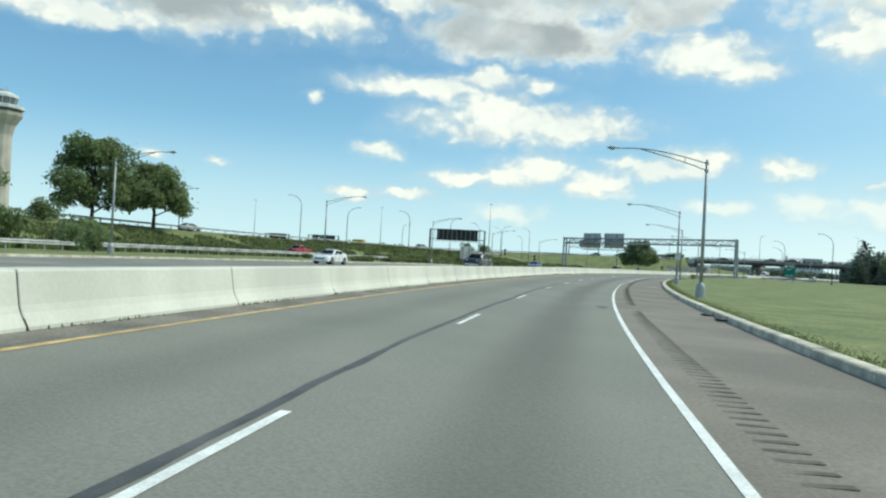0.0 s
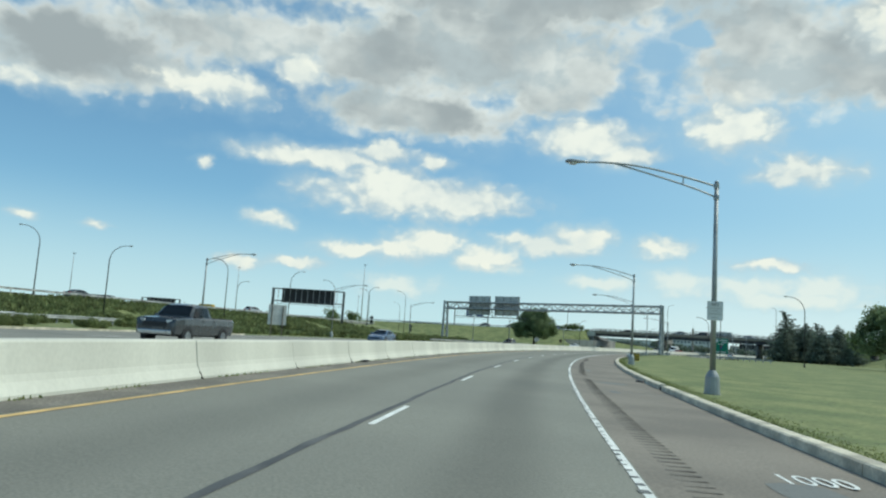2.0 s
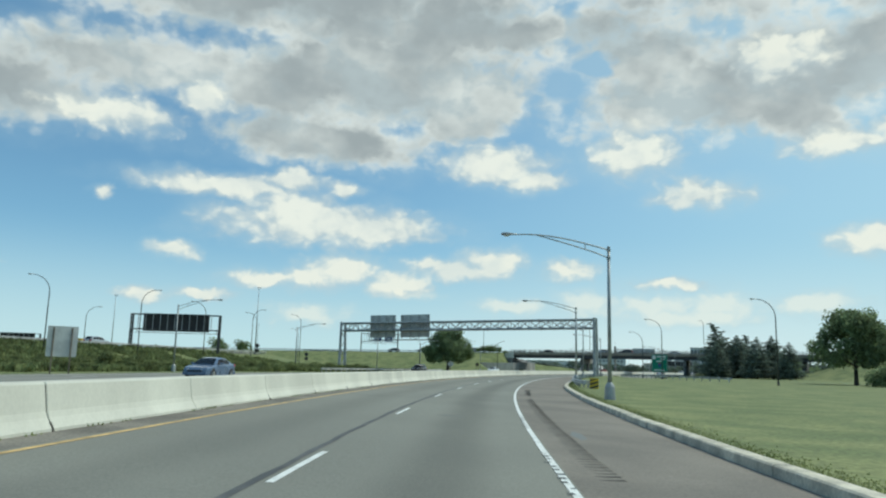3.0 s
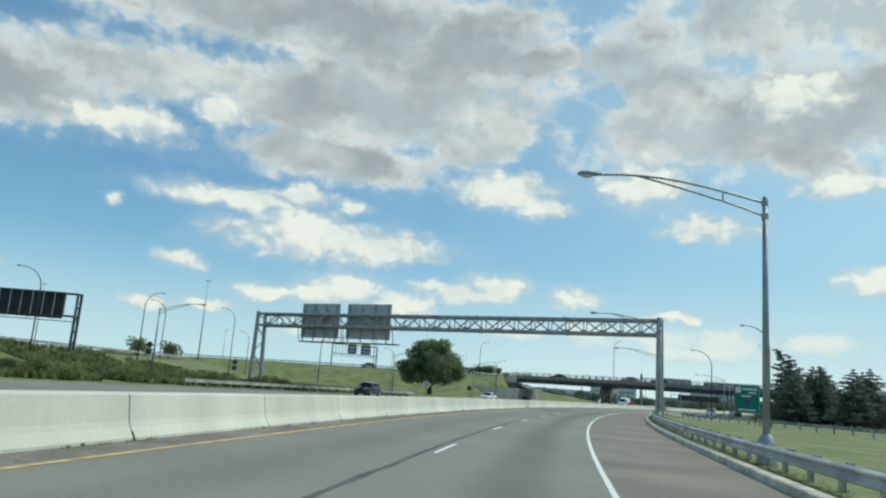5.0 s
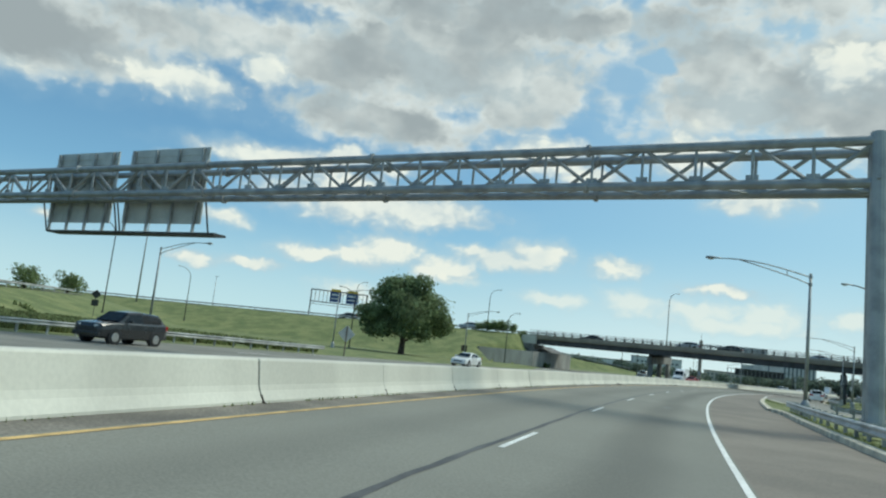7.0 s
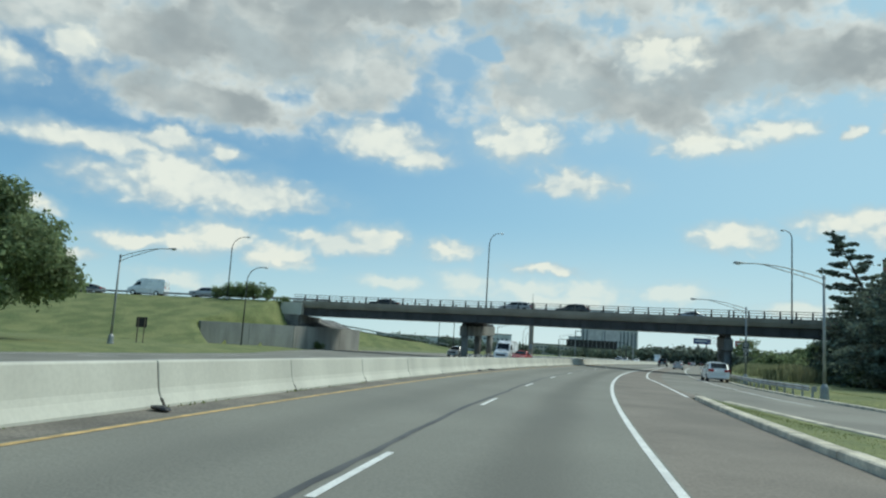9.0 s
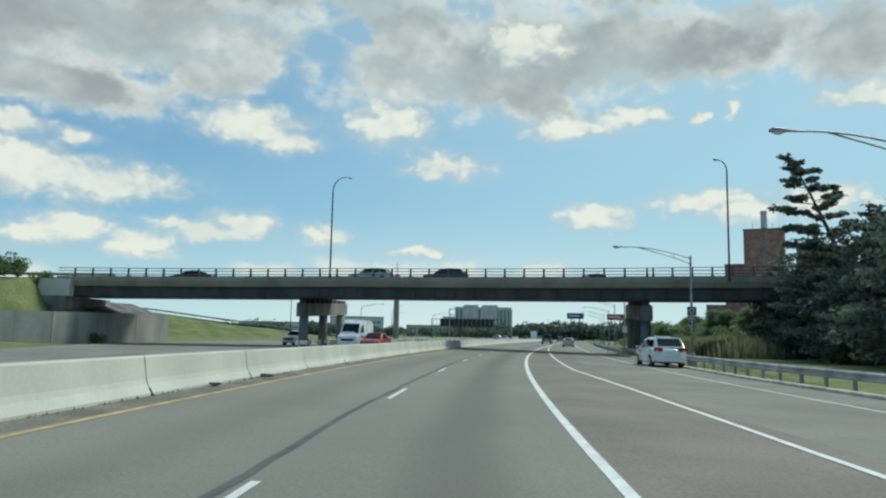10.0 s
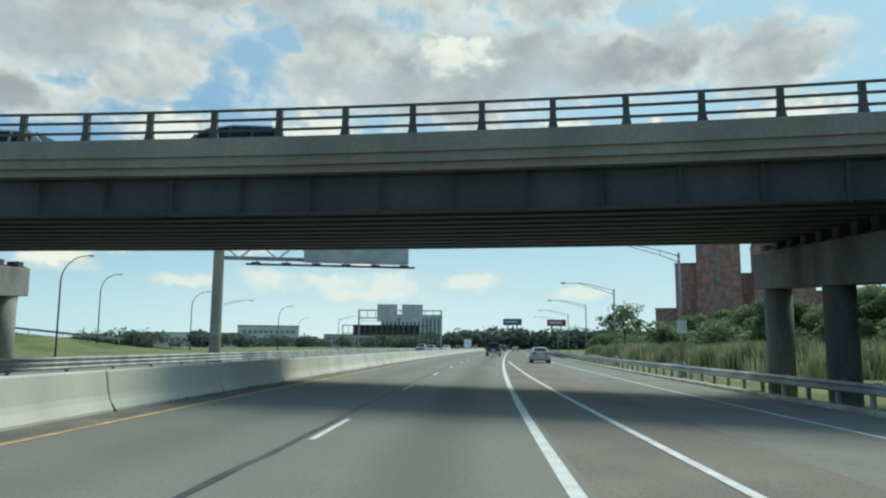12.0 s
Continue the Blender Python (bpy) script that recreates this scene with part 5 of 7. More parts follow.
truss_lamp(pose(233, 436, ground_z(233, 436), 0, 0, 140), "galvanized street lamp with a two-bar arm beyond the bridge", "lamps beyond the opposite road")
truss_lamp(pose(186.6, 396.7, ground_z(186.6, 396.7), 0, 0, 140), "galvanized street lamp with a two-bar arm beyond the bridge", "lamps beyond the opposite road")


# ---- trees and shrubs ----
def leaf_mesh(blobs, count, size, seed, flat=0.5):
    """Many small leaf tufts filling rounded clumps: (x, y, z, radius x, radius z)."""
    rng = np.random.default_rng(seed)
    vol = np.array([b[3] * b[3] * b[4] for b in blobs]) ** 0.75
    pick = rng.choice(len(blobs), count, p=vol / vol.sum())
    b = np.array(blobs)[pick]
    d = rng.normal(size=(count, 3))
    d /= np.linalg.norm(d, axis=1)[:, None]
    r = rng.uniform(0.25, 1.0, count) ** 0.45 * (1 + 0.22 * rng.normal(size=count) * (rng.random(count) < 0.35))
    c = b[:, :3] + d * r[:, None] * np.stack([b[:, 3], b[:, 3], b[:, 4]], 1)
    n = d * 0.7 + rng.normal(size=(count, 3)) * 0.6 + np.array([0, 0, flat])
    n /= np.linalg.norm(n, axis=1)[:, None]
    t = np.cross(n, rng.normal(size=(count, 3)))
    t /= np.linalg.norm(t, axis=1)[:, None]
    u = np.cross(n, t)
    s = size * rng.uniform(0.55, 1.35, count)[:, None]
    t, u = t * s, u * s * 0.62
    bend = n * s * 0.25
    v = np.stack([c - t, c - u * 0.9 + bend, c + t * 0.9, c + u + bend], 1)
    me = bpy.data.meshes.new("crown")
    me.from_pydata(v.reshape(-1, 3).tolist(), [], np.arange(count * 4).reshape(-1, 4).tolist())
    return me


def limb_mesh(trunk, limbs):
    bm = bmesh.new()
    tube(bm, *trunk, sides=9)
    for pts, rad in limbs:
        tube(bm, pts, rad, 6)
    return bm


def make_tree(name, m, label, height, spread, seed, mat="leaf", trunk_r=0.3, clear=0.2, leaf=0.3, count=7000, category="tree"):
    root = thing(name, m, label, category)
    rng = random.Random(seed)
    limbs, blobs = [], []
    top = Vector((rng.uniform(-0.4, 0.4), rng.uniform(-0.4, 0.4), height * 0.8))
    z0 = height * clear
    for i in range(13):
        f = i / 12
        a = i * 2.4 + rng.uniform(-0.4, 0.4)
        zb = z0 + (height * 0.72 - z0) * f
        reach = spread * (0.95 - 0.55 * f ** 1.6) * rng.uniform(0.72, 1.08)
        tip = Vector((math.cos(a) * reach, math.sin(a) * reach, zb + reach * rng.uniform(0.15, 0.6)))
        start = Vector((0, 0, zb * 0.9)) + top * (zb / height) * 0.1
        mid = start.lerp(tip, 0.5) + Vector((0, 0, reach * 0.1))
        limbs.append(([start, mid, tip], [trunk_r * 0.42 * (1 - 0.5 * f), trunk_r * 0.25 * (1 - 0.5 * f), 0.03]))
        rr = spread * rng.uniform(0.24, 0.40)
        blobs.append((tip.x * 0.92, tip.y * 0.92, tip.z + rr * 0.15, rr, rr * rng.uniform(0.6, 0.85)))
        for _ in range(2):
            b = mid.lerp(tip, rng.uniform(0.2, 0.9)) + Vector((rng.uniform(-1, 1), rng.uniform(-1, 1), rng.uniform(-0.2, 0.9))) * spread * 0.2
            r2 = spread * rng.uniform(0.15, 0.28)
            blobs.append((b.x, b.y, b.z, r2, r2 * 0.75))
    for k in range(9):
        a, r2 = k * 0.7 + rng.uniform(0, 0.5), spread * rng.uniform(0.22, 0.32)
        rr = spread * rng.uniform(0.5, 0.8)
        blobs.append((math.cos(a) * rr, math.sin(a) * rr, max(z0, height * 0.12) + r2 * rng.uniform(0.7, 1.6), r2, r2 * 0.8))
    for _ in range(6):
        r2 = spread * rng.uniform(0.2, 0.34)
        blobs.append((rng.uniform(-0.4, 0.4) * spread, rng.uniform(-0.4, 0.4) * spread, height - r2 * rng.uniform(0.8, 1.6), r2, r2 * 0.8))
    part("trunk", limb_mesh(([(0, 0, -0.4), (0, 0, 0.4), (0.05, 0, z0), (top.x * 0.4, top.y * 0.4, height * 0.5), tuple(top)], [trunk_r * 1.5, trunk_r, trunk_r * 0.85, trunk_r * 0.55, 0.05]), limbs), M["bark"], root)
    me = leaf_mesh(blobs, count, leaf, seed)
    me.materials.append(M[mat])
    ob = new("crown", me)
    ob.parent = root
    return root


def make_conifer(name, m, label, height, spread, seed, tiers=17, sparse=0.0):
    """Layered evergreen: whorls of drooping boughs with needle tufts."""
    root = thing(name, m, label, "tree", "evergreens by the slip road")
    rng = random.Random(seed)
    limbs, blobs = [], []
    for i in range(tiers):
        f = i / (tiers - 1)
        z = height * (0.06 + 0.9 * f)
        reach = spread * (1 - f) ** 0.75 * rng.uniform(0.8, 1.12) + 0.35
        nb = 7 if f < 0.6 else 5
        for k in range(nb):
            if rng.random() < sparse:
                continue
            a = 2 * math.pi * (k + 0.37 * i) / nb + rng.uniform(-0.25, 0.25)
            rr = reach * rng.uniform(0.6, 1.1)
            tip = Vector((math.cos(a) * rr, math.sin(a) * rr, z + rr * rng.uniform(-0.12, 0.18)))
            limbs.append(([Vector((0, 0, z)), Vector((0, 0, z)).lerp(tip, 0.5) + Vector((0, 0, 0.08 * rr)), tip], [0.06, 0.04, 0.015]))
            for q in (0.35, 0.6, 0.82, 1.0):
                c = Vector((0, 0, z)).lerp(tip, q)
                w = 0.14 * reach * (1.3 - 0.5 * q) + 0.22
                blobs.append((c.x, c.y, c.z + 0.1, w * 1.25, w * 0.42))
    blobs.append((0, 0, height, 0.18, 0.6))
    part("trunk", limb_mesh(([(0, 0, -0.4), (0, 0, height * 0.5), (0, 0, height)], [0.3, 0.18, 0.03]), limbs), M["bark"], root)
    me = leaf_mesh(blobs, 9000, 0.26, seed, 0.9)
    me.materials.append(M["needle"])
    ob = new("crown", me)
    ob.parent = root
    return root


def make_pine(name, m, label, height, lean, seed):
    """Open pine with a leaning top and level, uneven plates of needles."""
    root = thing(name, m, label, "tree", "evergreens by the slip road")
    rng = random.Random(seed)
    spine = lambda f: Vector((lean[0] * max(0, f - 0.35) ** 1.3 * 1.75, lean[1] * max(0, f - 0.35) ** 1.3 * 1.75, height * f))
    limbs, blobs = [], []
    for i in range(44):
        f = 0.16 + 0.82 * (i / 43) ** 0.85
        root_p = spine(f)
        reach = (0.5 + 6.4 * (1 - f) ** 0.72) * rng.choice((0.5, 0.75, 1.0, 1.12)) * rng.uniform(0.85, 1.1)
        a = i * 2.4 + rng.uniform(-0.5, 0.5)
        out = Vector((math.cos(a), math.sin(a), 0))
        tip = root_p + out * reach + Vector((0, 0, reach * rng.uniform(0.0, 0.16)))
        mid = root_p.lerp(tip, 0.55) - Vector((0, 0, reach * 0.05))
        limbs.append(([root_p - Vector((0, 0, 0.15)), mid, tip], [0.07 * (1.3 - f), 0.045, 0.015]))
        n = max(3, round(reach * 1.5))
        for k in range(n):
            q = 0.28 + 0.74 * (k + rng.uniform(0, 0.8)) / n
            c = root_p.lerp(mid, q * 2) if q < 0.5 else mid.lerp(tip, q * 2 - 1)
            w = (0.34 + 0.08 * reach) * rng.uniform(0.65, 1.15) * (1.15 - 0.35 * q)
            side = Vector((-out.y, out.x, 0)) * rng.uniform(-1, 1) * 0.16 * reach
            blobs.append((c.x + side.x, c.y + side.y, c.z + 0.12, w, 0.15 + 0.07 * w))
    for k in range(5):
        c = spine(1.0 - 0.022 * k)
        blobs.append((c.x, c.y, c.z, 0.16 + 0.12 * k, 0.22))
    part("trunk", limb_mesh(([tuple(spine(f)) for f in (-0.03, 0.2, 0.4, 0.6, 0.8, 1.0)], [0.34, 0.28, 0.22, 0.16, 0.09, 0.02]), limbs), M["bark"], root)
    me = leaf_mesh(blobs, 13000, 0.2, seed, 0.9)
    me.materials.append(M["needle"])
    ob = new("crown", me)
    ob.parent = root
    return root


def copy_tree(src, x, y, turn, scale, label=""):
    ob = copy_thing(src, Matrix.Identity(4))
    ob.matrix_basis = pose(x, y, ground_z(x, y) - 0.05, 0, 0, turn) @ Matrix.Scale(scale, 4)
    if label:
        tagged(ob, label)
    return ob


make_tree("broadleaf_tree", grounded(80.0, 287.8), "full round broadleaf tree on the grass bank", 12.4, 7.4, 3, "leaf_dark", 0.5, 0.15, 0.25, 30000)
t1 = make_tree("broadleaf_tree", grounded(-51, 112), "tall broadleaf tree on the embankment", 13.8, 7.2, 5, "leaf", 0.32, 0.1, 0.27, 17000)
t2 = make_tree("broadleaf_tree", grounded(-44.5, 119.5), "spreading broadleaf tree on the embankment", 10.8, 6.4, 8, "leaf", 0.3, 0.2, 0.27, 15000)
copy_tree(t1, -62, 95, 140, 0.82, "broadleaf tree on the embankment")
copy_tree(t2, -70, 88, 40, 0.9)
dec = make_tree("broadleaf_tree", grounded(113, 171.5), "broad dark tree on the far side of the lawn", 12.2, 6.6, 11, "leaf_dark", 0.32, 0.2, 0.27, 14000)
copy_tree(dec, 122, 163, 120, 0.95)
copy_tree(dec, 140, 178, 220, 1.05)
pine = make_pine("pine_tree", grounded(163.6, 272.4), "tall open pine with a leaning top and level boughs", 16.4, (-3.4, 2.7), 2)
c2 = make_conifer("evergreen_tree", grounded(152.0, 261), "dense dark evergreen tree by the slip road", 14.0, 6.6, 4, 19)
for x, y, a, s, src in ((167, 277, 60, 0.85, c2), (158, 268, 140, 0.82, c2), (164, 268, 230, 0.92, c2), (147, 254, 20, 0.72, c2), (171, 270, 310, 0.8, pine), (155, 256, 100, 0.86, c2), (172, 283, 40, 0.75, c2), (160, 260, 190, 0.8, c2), (152, 244, 80, 0.8, c2), (160, 248, 250, 0.85, c2), (168, 258, 10, 0.85, c2), (157, 238, 130, 0.7, c2)):
    copy_tree(src, x, y, a, s)
make_tree("slender_tree", grounded(228, 349.8), "slender open-branched tree behind the guardrail", 8.2, 3.2, 21, "leaf_dark", 0.12, 0.4, 0.24, 1500)


def shrub(name, m, label, w, h, seed, mat="leaf", count=1400, leaf=0.2):
    root = thing(name, m, label, "shrub")
    rng = random.Random(seed)
    blobs = []
    bm = bmesh.new()
    for _ in range(12):
        a, r = rng.uniform(0, 6.28), w * rng.uniform(0.05, 0.75)
        rr = w * rng.uniform(0.22, 0.4)
        z = h * rng.uniform(0.3, 0.72)
        blobs.append((math.cos(a) * r, math.sin(a) * r, z, rr, min(rr, h * 0.42)))
        tube(bm, [(0, 0, -0.1), (math.cos(a) * r * 0.6, math.sin(a) * r * 0.6, z)], [0.05, 0.02], 5)
    part("stem", bm, M["bark"], root)
    me = leaf_mesh(blobs, count, leaf, seed)
    me.materials.append(M[mat])
    ob = new("foliage", me)
    ob.parent = root
    return root


bush = shrub("shrub", grounded(-40, 88), "rounded green shrub on the embankment", 3.4, 3.6, 31)
SH = [(-36, 78, 1.0), (-46, 80, 1.2), (-52, 100, 0.9), (-30, 95, 0.5), (-26, 60, 0.55), (-40, 66, 1.1), (-33, 70, 0.7), (13.5, 327, 1.35), (21, 327, 1.2), (106.0, 333.5, 0.7), (107.6, 332, 0.75), (109.5, 332.6, 0.8), (111.2, 331, 0.62), (113.6, 331, 0.5), (104.4, 334.6, 0.55), (116, 330, 0.45), (118.6, 328.4, 0.38), (114.8, 331.6, 0.45)]
for i, (x, y, s) in enumerate(SH):
    copy_tree(bush, x, y, 47 * i, s)
# scrub along the far verge
scrub = shrub("shrub", grounded(8, 166), "low rough green scrub along the far verge", 2.9, 1.9, 33, "scrub", 2200, 0.14)
rs = random.Random(9)
for i in range(150):
    s = 88 + i * 0.86 + rs.uniform(-1, 1)
    up = rs.uniform(0, 1) ** 1.4
    p = at(s, left_edge(s) - 4.0 - 17 * up)
    copy_tree(scrub, p.x, p.y, rs.uniform(0, 360), rs.uniform(0.55, 1.2) * (1 - 0.4 * up) * float(np.interp(s, [100, 150, 165], [0.36, 0.45, 0.7])))
# thicket right of the slip road beyond the bridge
thick = shrub("shrub", grounded(190, 292), "dense leafy thicket beside the slip road", 4.2, 4.4, 37, "leaf_dark", 2200, 0.24)
for i in range(40):
    s = 352 + i * 4.6 + rs.uniform(-2, 2)
    p = at(s, rs.uniform(27, 52))
    copy_tree(thick, p.x, p.y, rs.uniform(0, 360), rs.uniform(0.75, 1.35))
for i in range(12):
    p = at(318 + i * 3.4, rs.uniform(24, 34))
    copy_tree(thick, p.x, p.y, rs.uniform(0, 360), rs.uniform(0.4, 0.6))
def reed_clump(m, label, seed):
    """A stand of narrow bent blades with paler tips."""
    root = thing("tall_grass", m, label, "tall grass")
    rng = np.random.default_rng(seed)
    v, f = [], []
    for _ in range(1500):
        x, y = rng.normal(0, 1.15), rng.normal(0, 1.15)
        hh = rng.uniform(1.0, 2.1) * math.exp(-0.06 * (x * x + y * y))
        a, w = rng.uniform(0, 6.28), rng.uniform(0.02, 0.045)
        dx, dy = math.cos(a) * w, math.sin(a) * w
        lx, ly = rng.normal() * hh * 0.16, rng.normal() * hh * 0.16
        n = len(v)
        v += [(x - dx, y - dy, -0.1), (x + dx, y + dy, -0.1), (x + lx * 0.4 - dx, y + ly * 0.4 - dy, hh * 0.65), (x + lx * 0.4 + dx, y + ly * 0.4 + dy, hh * 0.65), (x + lx, y + ly, hh)]
        f += [(n, n + 1, n + 3, n + 2), (n + 2, n + 3, n + 4)]
    me = bpy.data.meshes.new("blades")
    me.from_pydata(v, [], f)
    me.materials.append(M["reed"])
    new("blades", me).parent = root
    return root


reed = reed_clump(grounded(180, 300), "tall pale reedy grass beside the slip road", 39)
for i in range(74):
    s = 333 + i * 1.75
    p = at(s, rs.uniform(20.5, 25.5))
    copy_tree(reed, p.x, p.y, rs.uniform(0, 360), rs.uniform(0.75, 1.15))


# far woods and low hedges at the horizon
def far_woods(name, label, spots, h, seed, mat="leaf_dark"):
    rng = random.Random(seed)
    blobs = []
    for x, y, w in spots:
        for _ in range(5):
            rr = h * rng.uniform(0.35, 0.6)
            blobs.append((x + rng.uniform(-w, w), y + rng.uniform(-w, w), h * rng.uniform(0.3, 0.72) - 0.5, rr * 1.25, rr * 0.8))
    me = leaf_mesh(blobs, len(blobs) * 130, h * 0.12, seed)
    me.materials.append(M[mat])
    tagged(new(name, me), label, "trees", kind="stuff")


def ring(az0, az1, dist, step):
    a = az0
    out = []
    while a < az1:
        out.append((139 + dist * math.sin(radians(a)), 284 + dist * math.cos(radians(a)), dist * 0.02))
        a += step
    return out


far_woods("far_trees", "distant band of dark green trees", ring(41, 66, 330, 1.3) + ring(36, 72, 420, 1.2), 9.0, 51, "needle")
far_woods("far_hedge", "distant low trees before pale buildings", ring(15, 19, 270, 1.6) + ring(21, 25, 300, 1.4) + ring(26, 40, 400, 2.0), 6.5, 52, "needle")
far_woods("horizon_trees", "distant tree line at the horizon", ring(-45, 100, 760, 1.0), 8.0, 53, "needle")
far_woods("bank_trees", "distant trees beyond the embankment", ring(-70, -30, 330, 2.4), 9, 54)


# ---- mown grass blades near the road ----
def grass_stuff(name, label, spots, seed, h=0.03, mat="blade"):
    rng = np.random.default_rng(seed)
    v, f = [], []
    for x, y, z in spots:
        a = rng.uniform(0, 6.28)
        dx, dy = math.cos(a) * 0.035, math.sin(a) * 0.035
        hh = h * rng.uniform(0.4, 1.3)
        lx, ly = rng.normal() * hh * 0.45, rng.normal() * hh * 0.45
        n = len(v)
        v += [(x - dx, y - dy, z - 0.02), (x + dx, y + dy, z - 0.02), (x + lx, y + ly, z + hh)]
        f.append((n, n + 1, n + 2))
    me = bpy.data.meshes.new(name)
    me.from_pydata(v, [], f)
    me.materials.append(M[mat])
    tagged(new(name, me), label, "grass", kind="stuff")


def rough_growth(spots):
    """Knee-high tufts of weeds on the banks: three crossed blades each."""
    rng = np.random.default_rng(8)
    v, f = [], []
    for x, y, z in spots:
        hh = rng.uniform(0.15, 0.7)
        for k in range(3):
            a = rng.uniform(0, 6.28)
            dx, dy = math.cos(a) * hh * 0.5, math.sin(a) * hh * 0.5
            n = len(v)
            v += [(x - dx, y - dy, z - 0.05), (x + dx, y + dy, z - 0.05), (x + rng.normal() * hh * 0.4, y + rng.normal() * hh * 0.4, z + hh)]
            f.append((n, n + 1, n + 2))
    me = bpy.data.meshes.new("rough_growth")
    me.from_pydata(v, [], f)
    me.materials.append(M["scrub"])
    tagged(new("rough_growth", me), "uneven dark green weeds and rough grass on the bank", "grass", kind="stuff")


rg = random.Random(77)
spots = []
for _ in range(30000):
    s = rg.uniform(2, 235)
    d = right_edge(s) + 0.33 + abs(rg.gauss(0, 1)) * 0.35
    p = at(s, d)
    spots.append((p.x, p.y, p.z + 0.165))
for _ in range(7000):
    s = rg.uniform(237, 272)
    lo, hi = right_edge(s) + 0.45, ramp_left(s) - 0.75
    if hi > lo:
        p = at(s, rg.uniform(lo, hi))
        spots.append((p.x, p.y, max(ground_z(p.x, p.y), p.z + 0.1)))
for _ in range(26000):
    s = rg.uniform(280, 380)
    p = at(s, ramp_right(s) + 0.35 + rg.random() * 5)
    spots.append((p.x, p.y, ground_z(p.x, p.y)))
grass_stuff("grass_blades", "short uneven grass along the kerb", spots, 5)
spots = []
for _ in range(3200):
    s = rg.uniform(0, 345)
    if noise.noise((s * 0.35, 0, 0)) > 0.0:
        p = at(s, -4.44 + rg.uniform(0, 0.07))
        spots.append((p.x, p.y, p.z))
grass_stuff("weeds", "thin dry weeds at the foot of the barrier", spots, 6, 0.05, "scrub")

spots = []
for _ in range(70000):
    s = rg.uniform(-20, 245)
    d = left_edge(s) - 3.2 - 38 * rg.random() ** 1.2
    p = at(s, d)
    if noise.noise((p.x * 0.11, p.y * 0.11, 3)) > -0.3 and not (s < 122 and d > -41.5):
        spots.append((p.x, p.y, ground_z(p.x, p.y)))
rough_growth(spots)

def bare_earth(cx, cy, rx, ry, seed):
    """An uneven patch of bare earth draped over the bank."""
    bm = bmesh.new()
    hub = bm.verts.new((cx, cy, ground_z(cx, cy) + 0.05))
    rings = []
    for i in range(1, 6):
        row = []
        for k in range(28):
            a = 2 * math.pi * k / 28
            r = i / 5 * (1 + 0.38 * noise.noise((math.cos(a) * 1.6, math.sin(a) * 1.6, seed)) + 0.16 * noise.noise((math.cos(a) * 5, math.sin(a) * 5, seed)))
            x, y = cx + rx * r * math.cos(a), cy + ry * r * math.sin(a)
            row.append(bm.verts.new((x, y, ground_z(x, y) + (0.06 if i < 5 else 0.0))))
        rings.append(row)
    for k in range(28):
        bm.faces.new((hub, rings[0][k], rings[0][(k + 1) % 28]))
        for a, b in zip(rings, rings[1:]):
            bm.faces.new((a[k], b[k], b[(k + 1) % 28], a[(k + 1) % 28]))
    tagged(to_object("bare_earth", bm, M["dirt"], smooth=True), "patch of bare tan earth on the grass bank", "earth", kind="structure")


bare_earth(37.5, 246, 8, 4.5, 1)
bare_earth(30, 236, 6, 3, 2)
bare_earth(47, 252, 6, 2.2, 3)

# gore island fill
bm = bmesh.new()
rows = []
for i in range(13):
    s = 237 + 3.2 * i
    rows.append([bm.verts.new(at(s, right_edge(s) + 0.34, 0.12)), bm.verts.new(at(s, max(right_edge(s) + 0.36, ramp_left(s) - 0.34), 0.10))])
for a, b in zip(rows, rows[1:]):
    bm.faces.new((a[0], a[1], b[1], b[0]))
tagged(to_object("gore_island", bm, M["grass"]), "weedy strip of earth and grass between the gore kerbs", "island", kind="structure")

# rough weeds up the far bank
for i in range(60):
    s = 120 + i * 1.6 + rs.uniform(-1, 1)
    p = at(s, left_edge(s) - rs.uniform(8, 19))
    copy_tree(scrub, p.x, p.y, rs.uniform(0, 360), rs.uniform(0.35, 0.8))
# trees before the brick block
for i in range(11):
    p = at(352 + i * 5.2, 31 + 6 * rs.random() + i * 0.5)
    copy_tree(dec, p.x, p.y, rs.uniform(0, 360), rs.uniform(0.5, 0.66), "bushy young tree rising from the thicket")
for i in range(9):
    p = at(404 + i * 5.5, 33 + 9 * rs.random())
    copy_tree(dec, p.x, p.y, rs.uniform(0, 360), rs.uniform(0.46, 0.62), "bushy young tree rising from the thicket")
# hedge behind the lawn trees
for i in range(14):
    copy_tree(thick, 104 + i * 4.2 + rs.uniform(-1, 1), 158 + i * 2.6 + rs.uniform(-2, 2), rs.uniform(0, 360), rs.uniform(0.7, 1.0))
bm = bmesh.new()
rows = []
for i in range(9):
    s = 274 + 2.4 * i
    rows.append([bm.verts.new(at(s, right_edge(s) - 0.05, 0.004)), bm.verts.new(at(s, max(right_edge(s) - 0.03, ramp_left(s) + 0.05), 0.004))])
for a, b in zip(rows, rows[1:]):
    bm.faces.new((a[0], a[1], b[1], b[0]))
tagged(to_object("gore_pavement", bm, M["shoulder"]), "worn asphalt at the nose of the gore", "road", kind="structure")


# ---- vehicles ----
PAINT = {}


def paint(name, color):
    if name not in PAINT:
        m = material("paint_" + name, color, 0.28, 0.1, vary=0.05, scale=1.0, fine=0.02, bump=0, spec=0.6)
        m.node_tree.nodes["Principled BSDF"].inputs["Coat Weight"].default_value = 0.6
        PAINT[name] = m
    return PAINT[name]


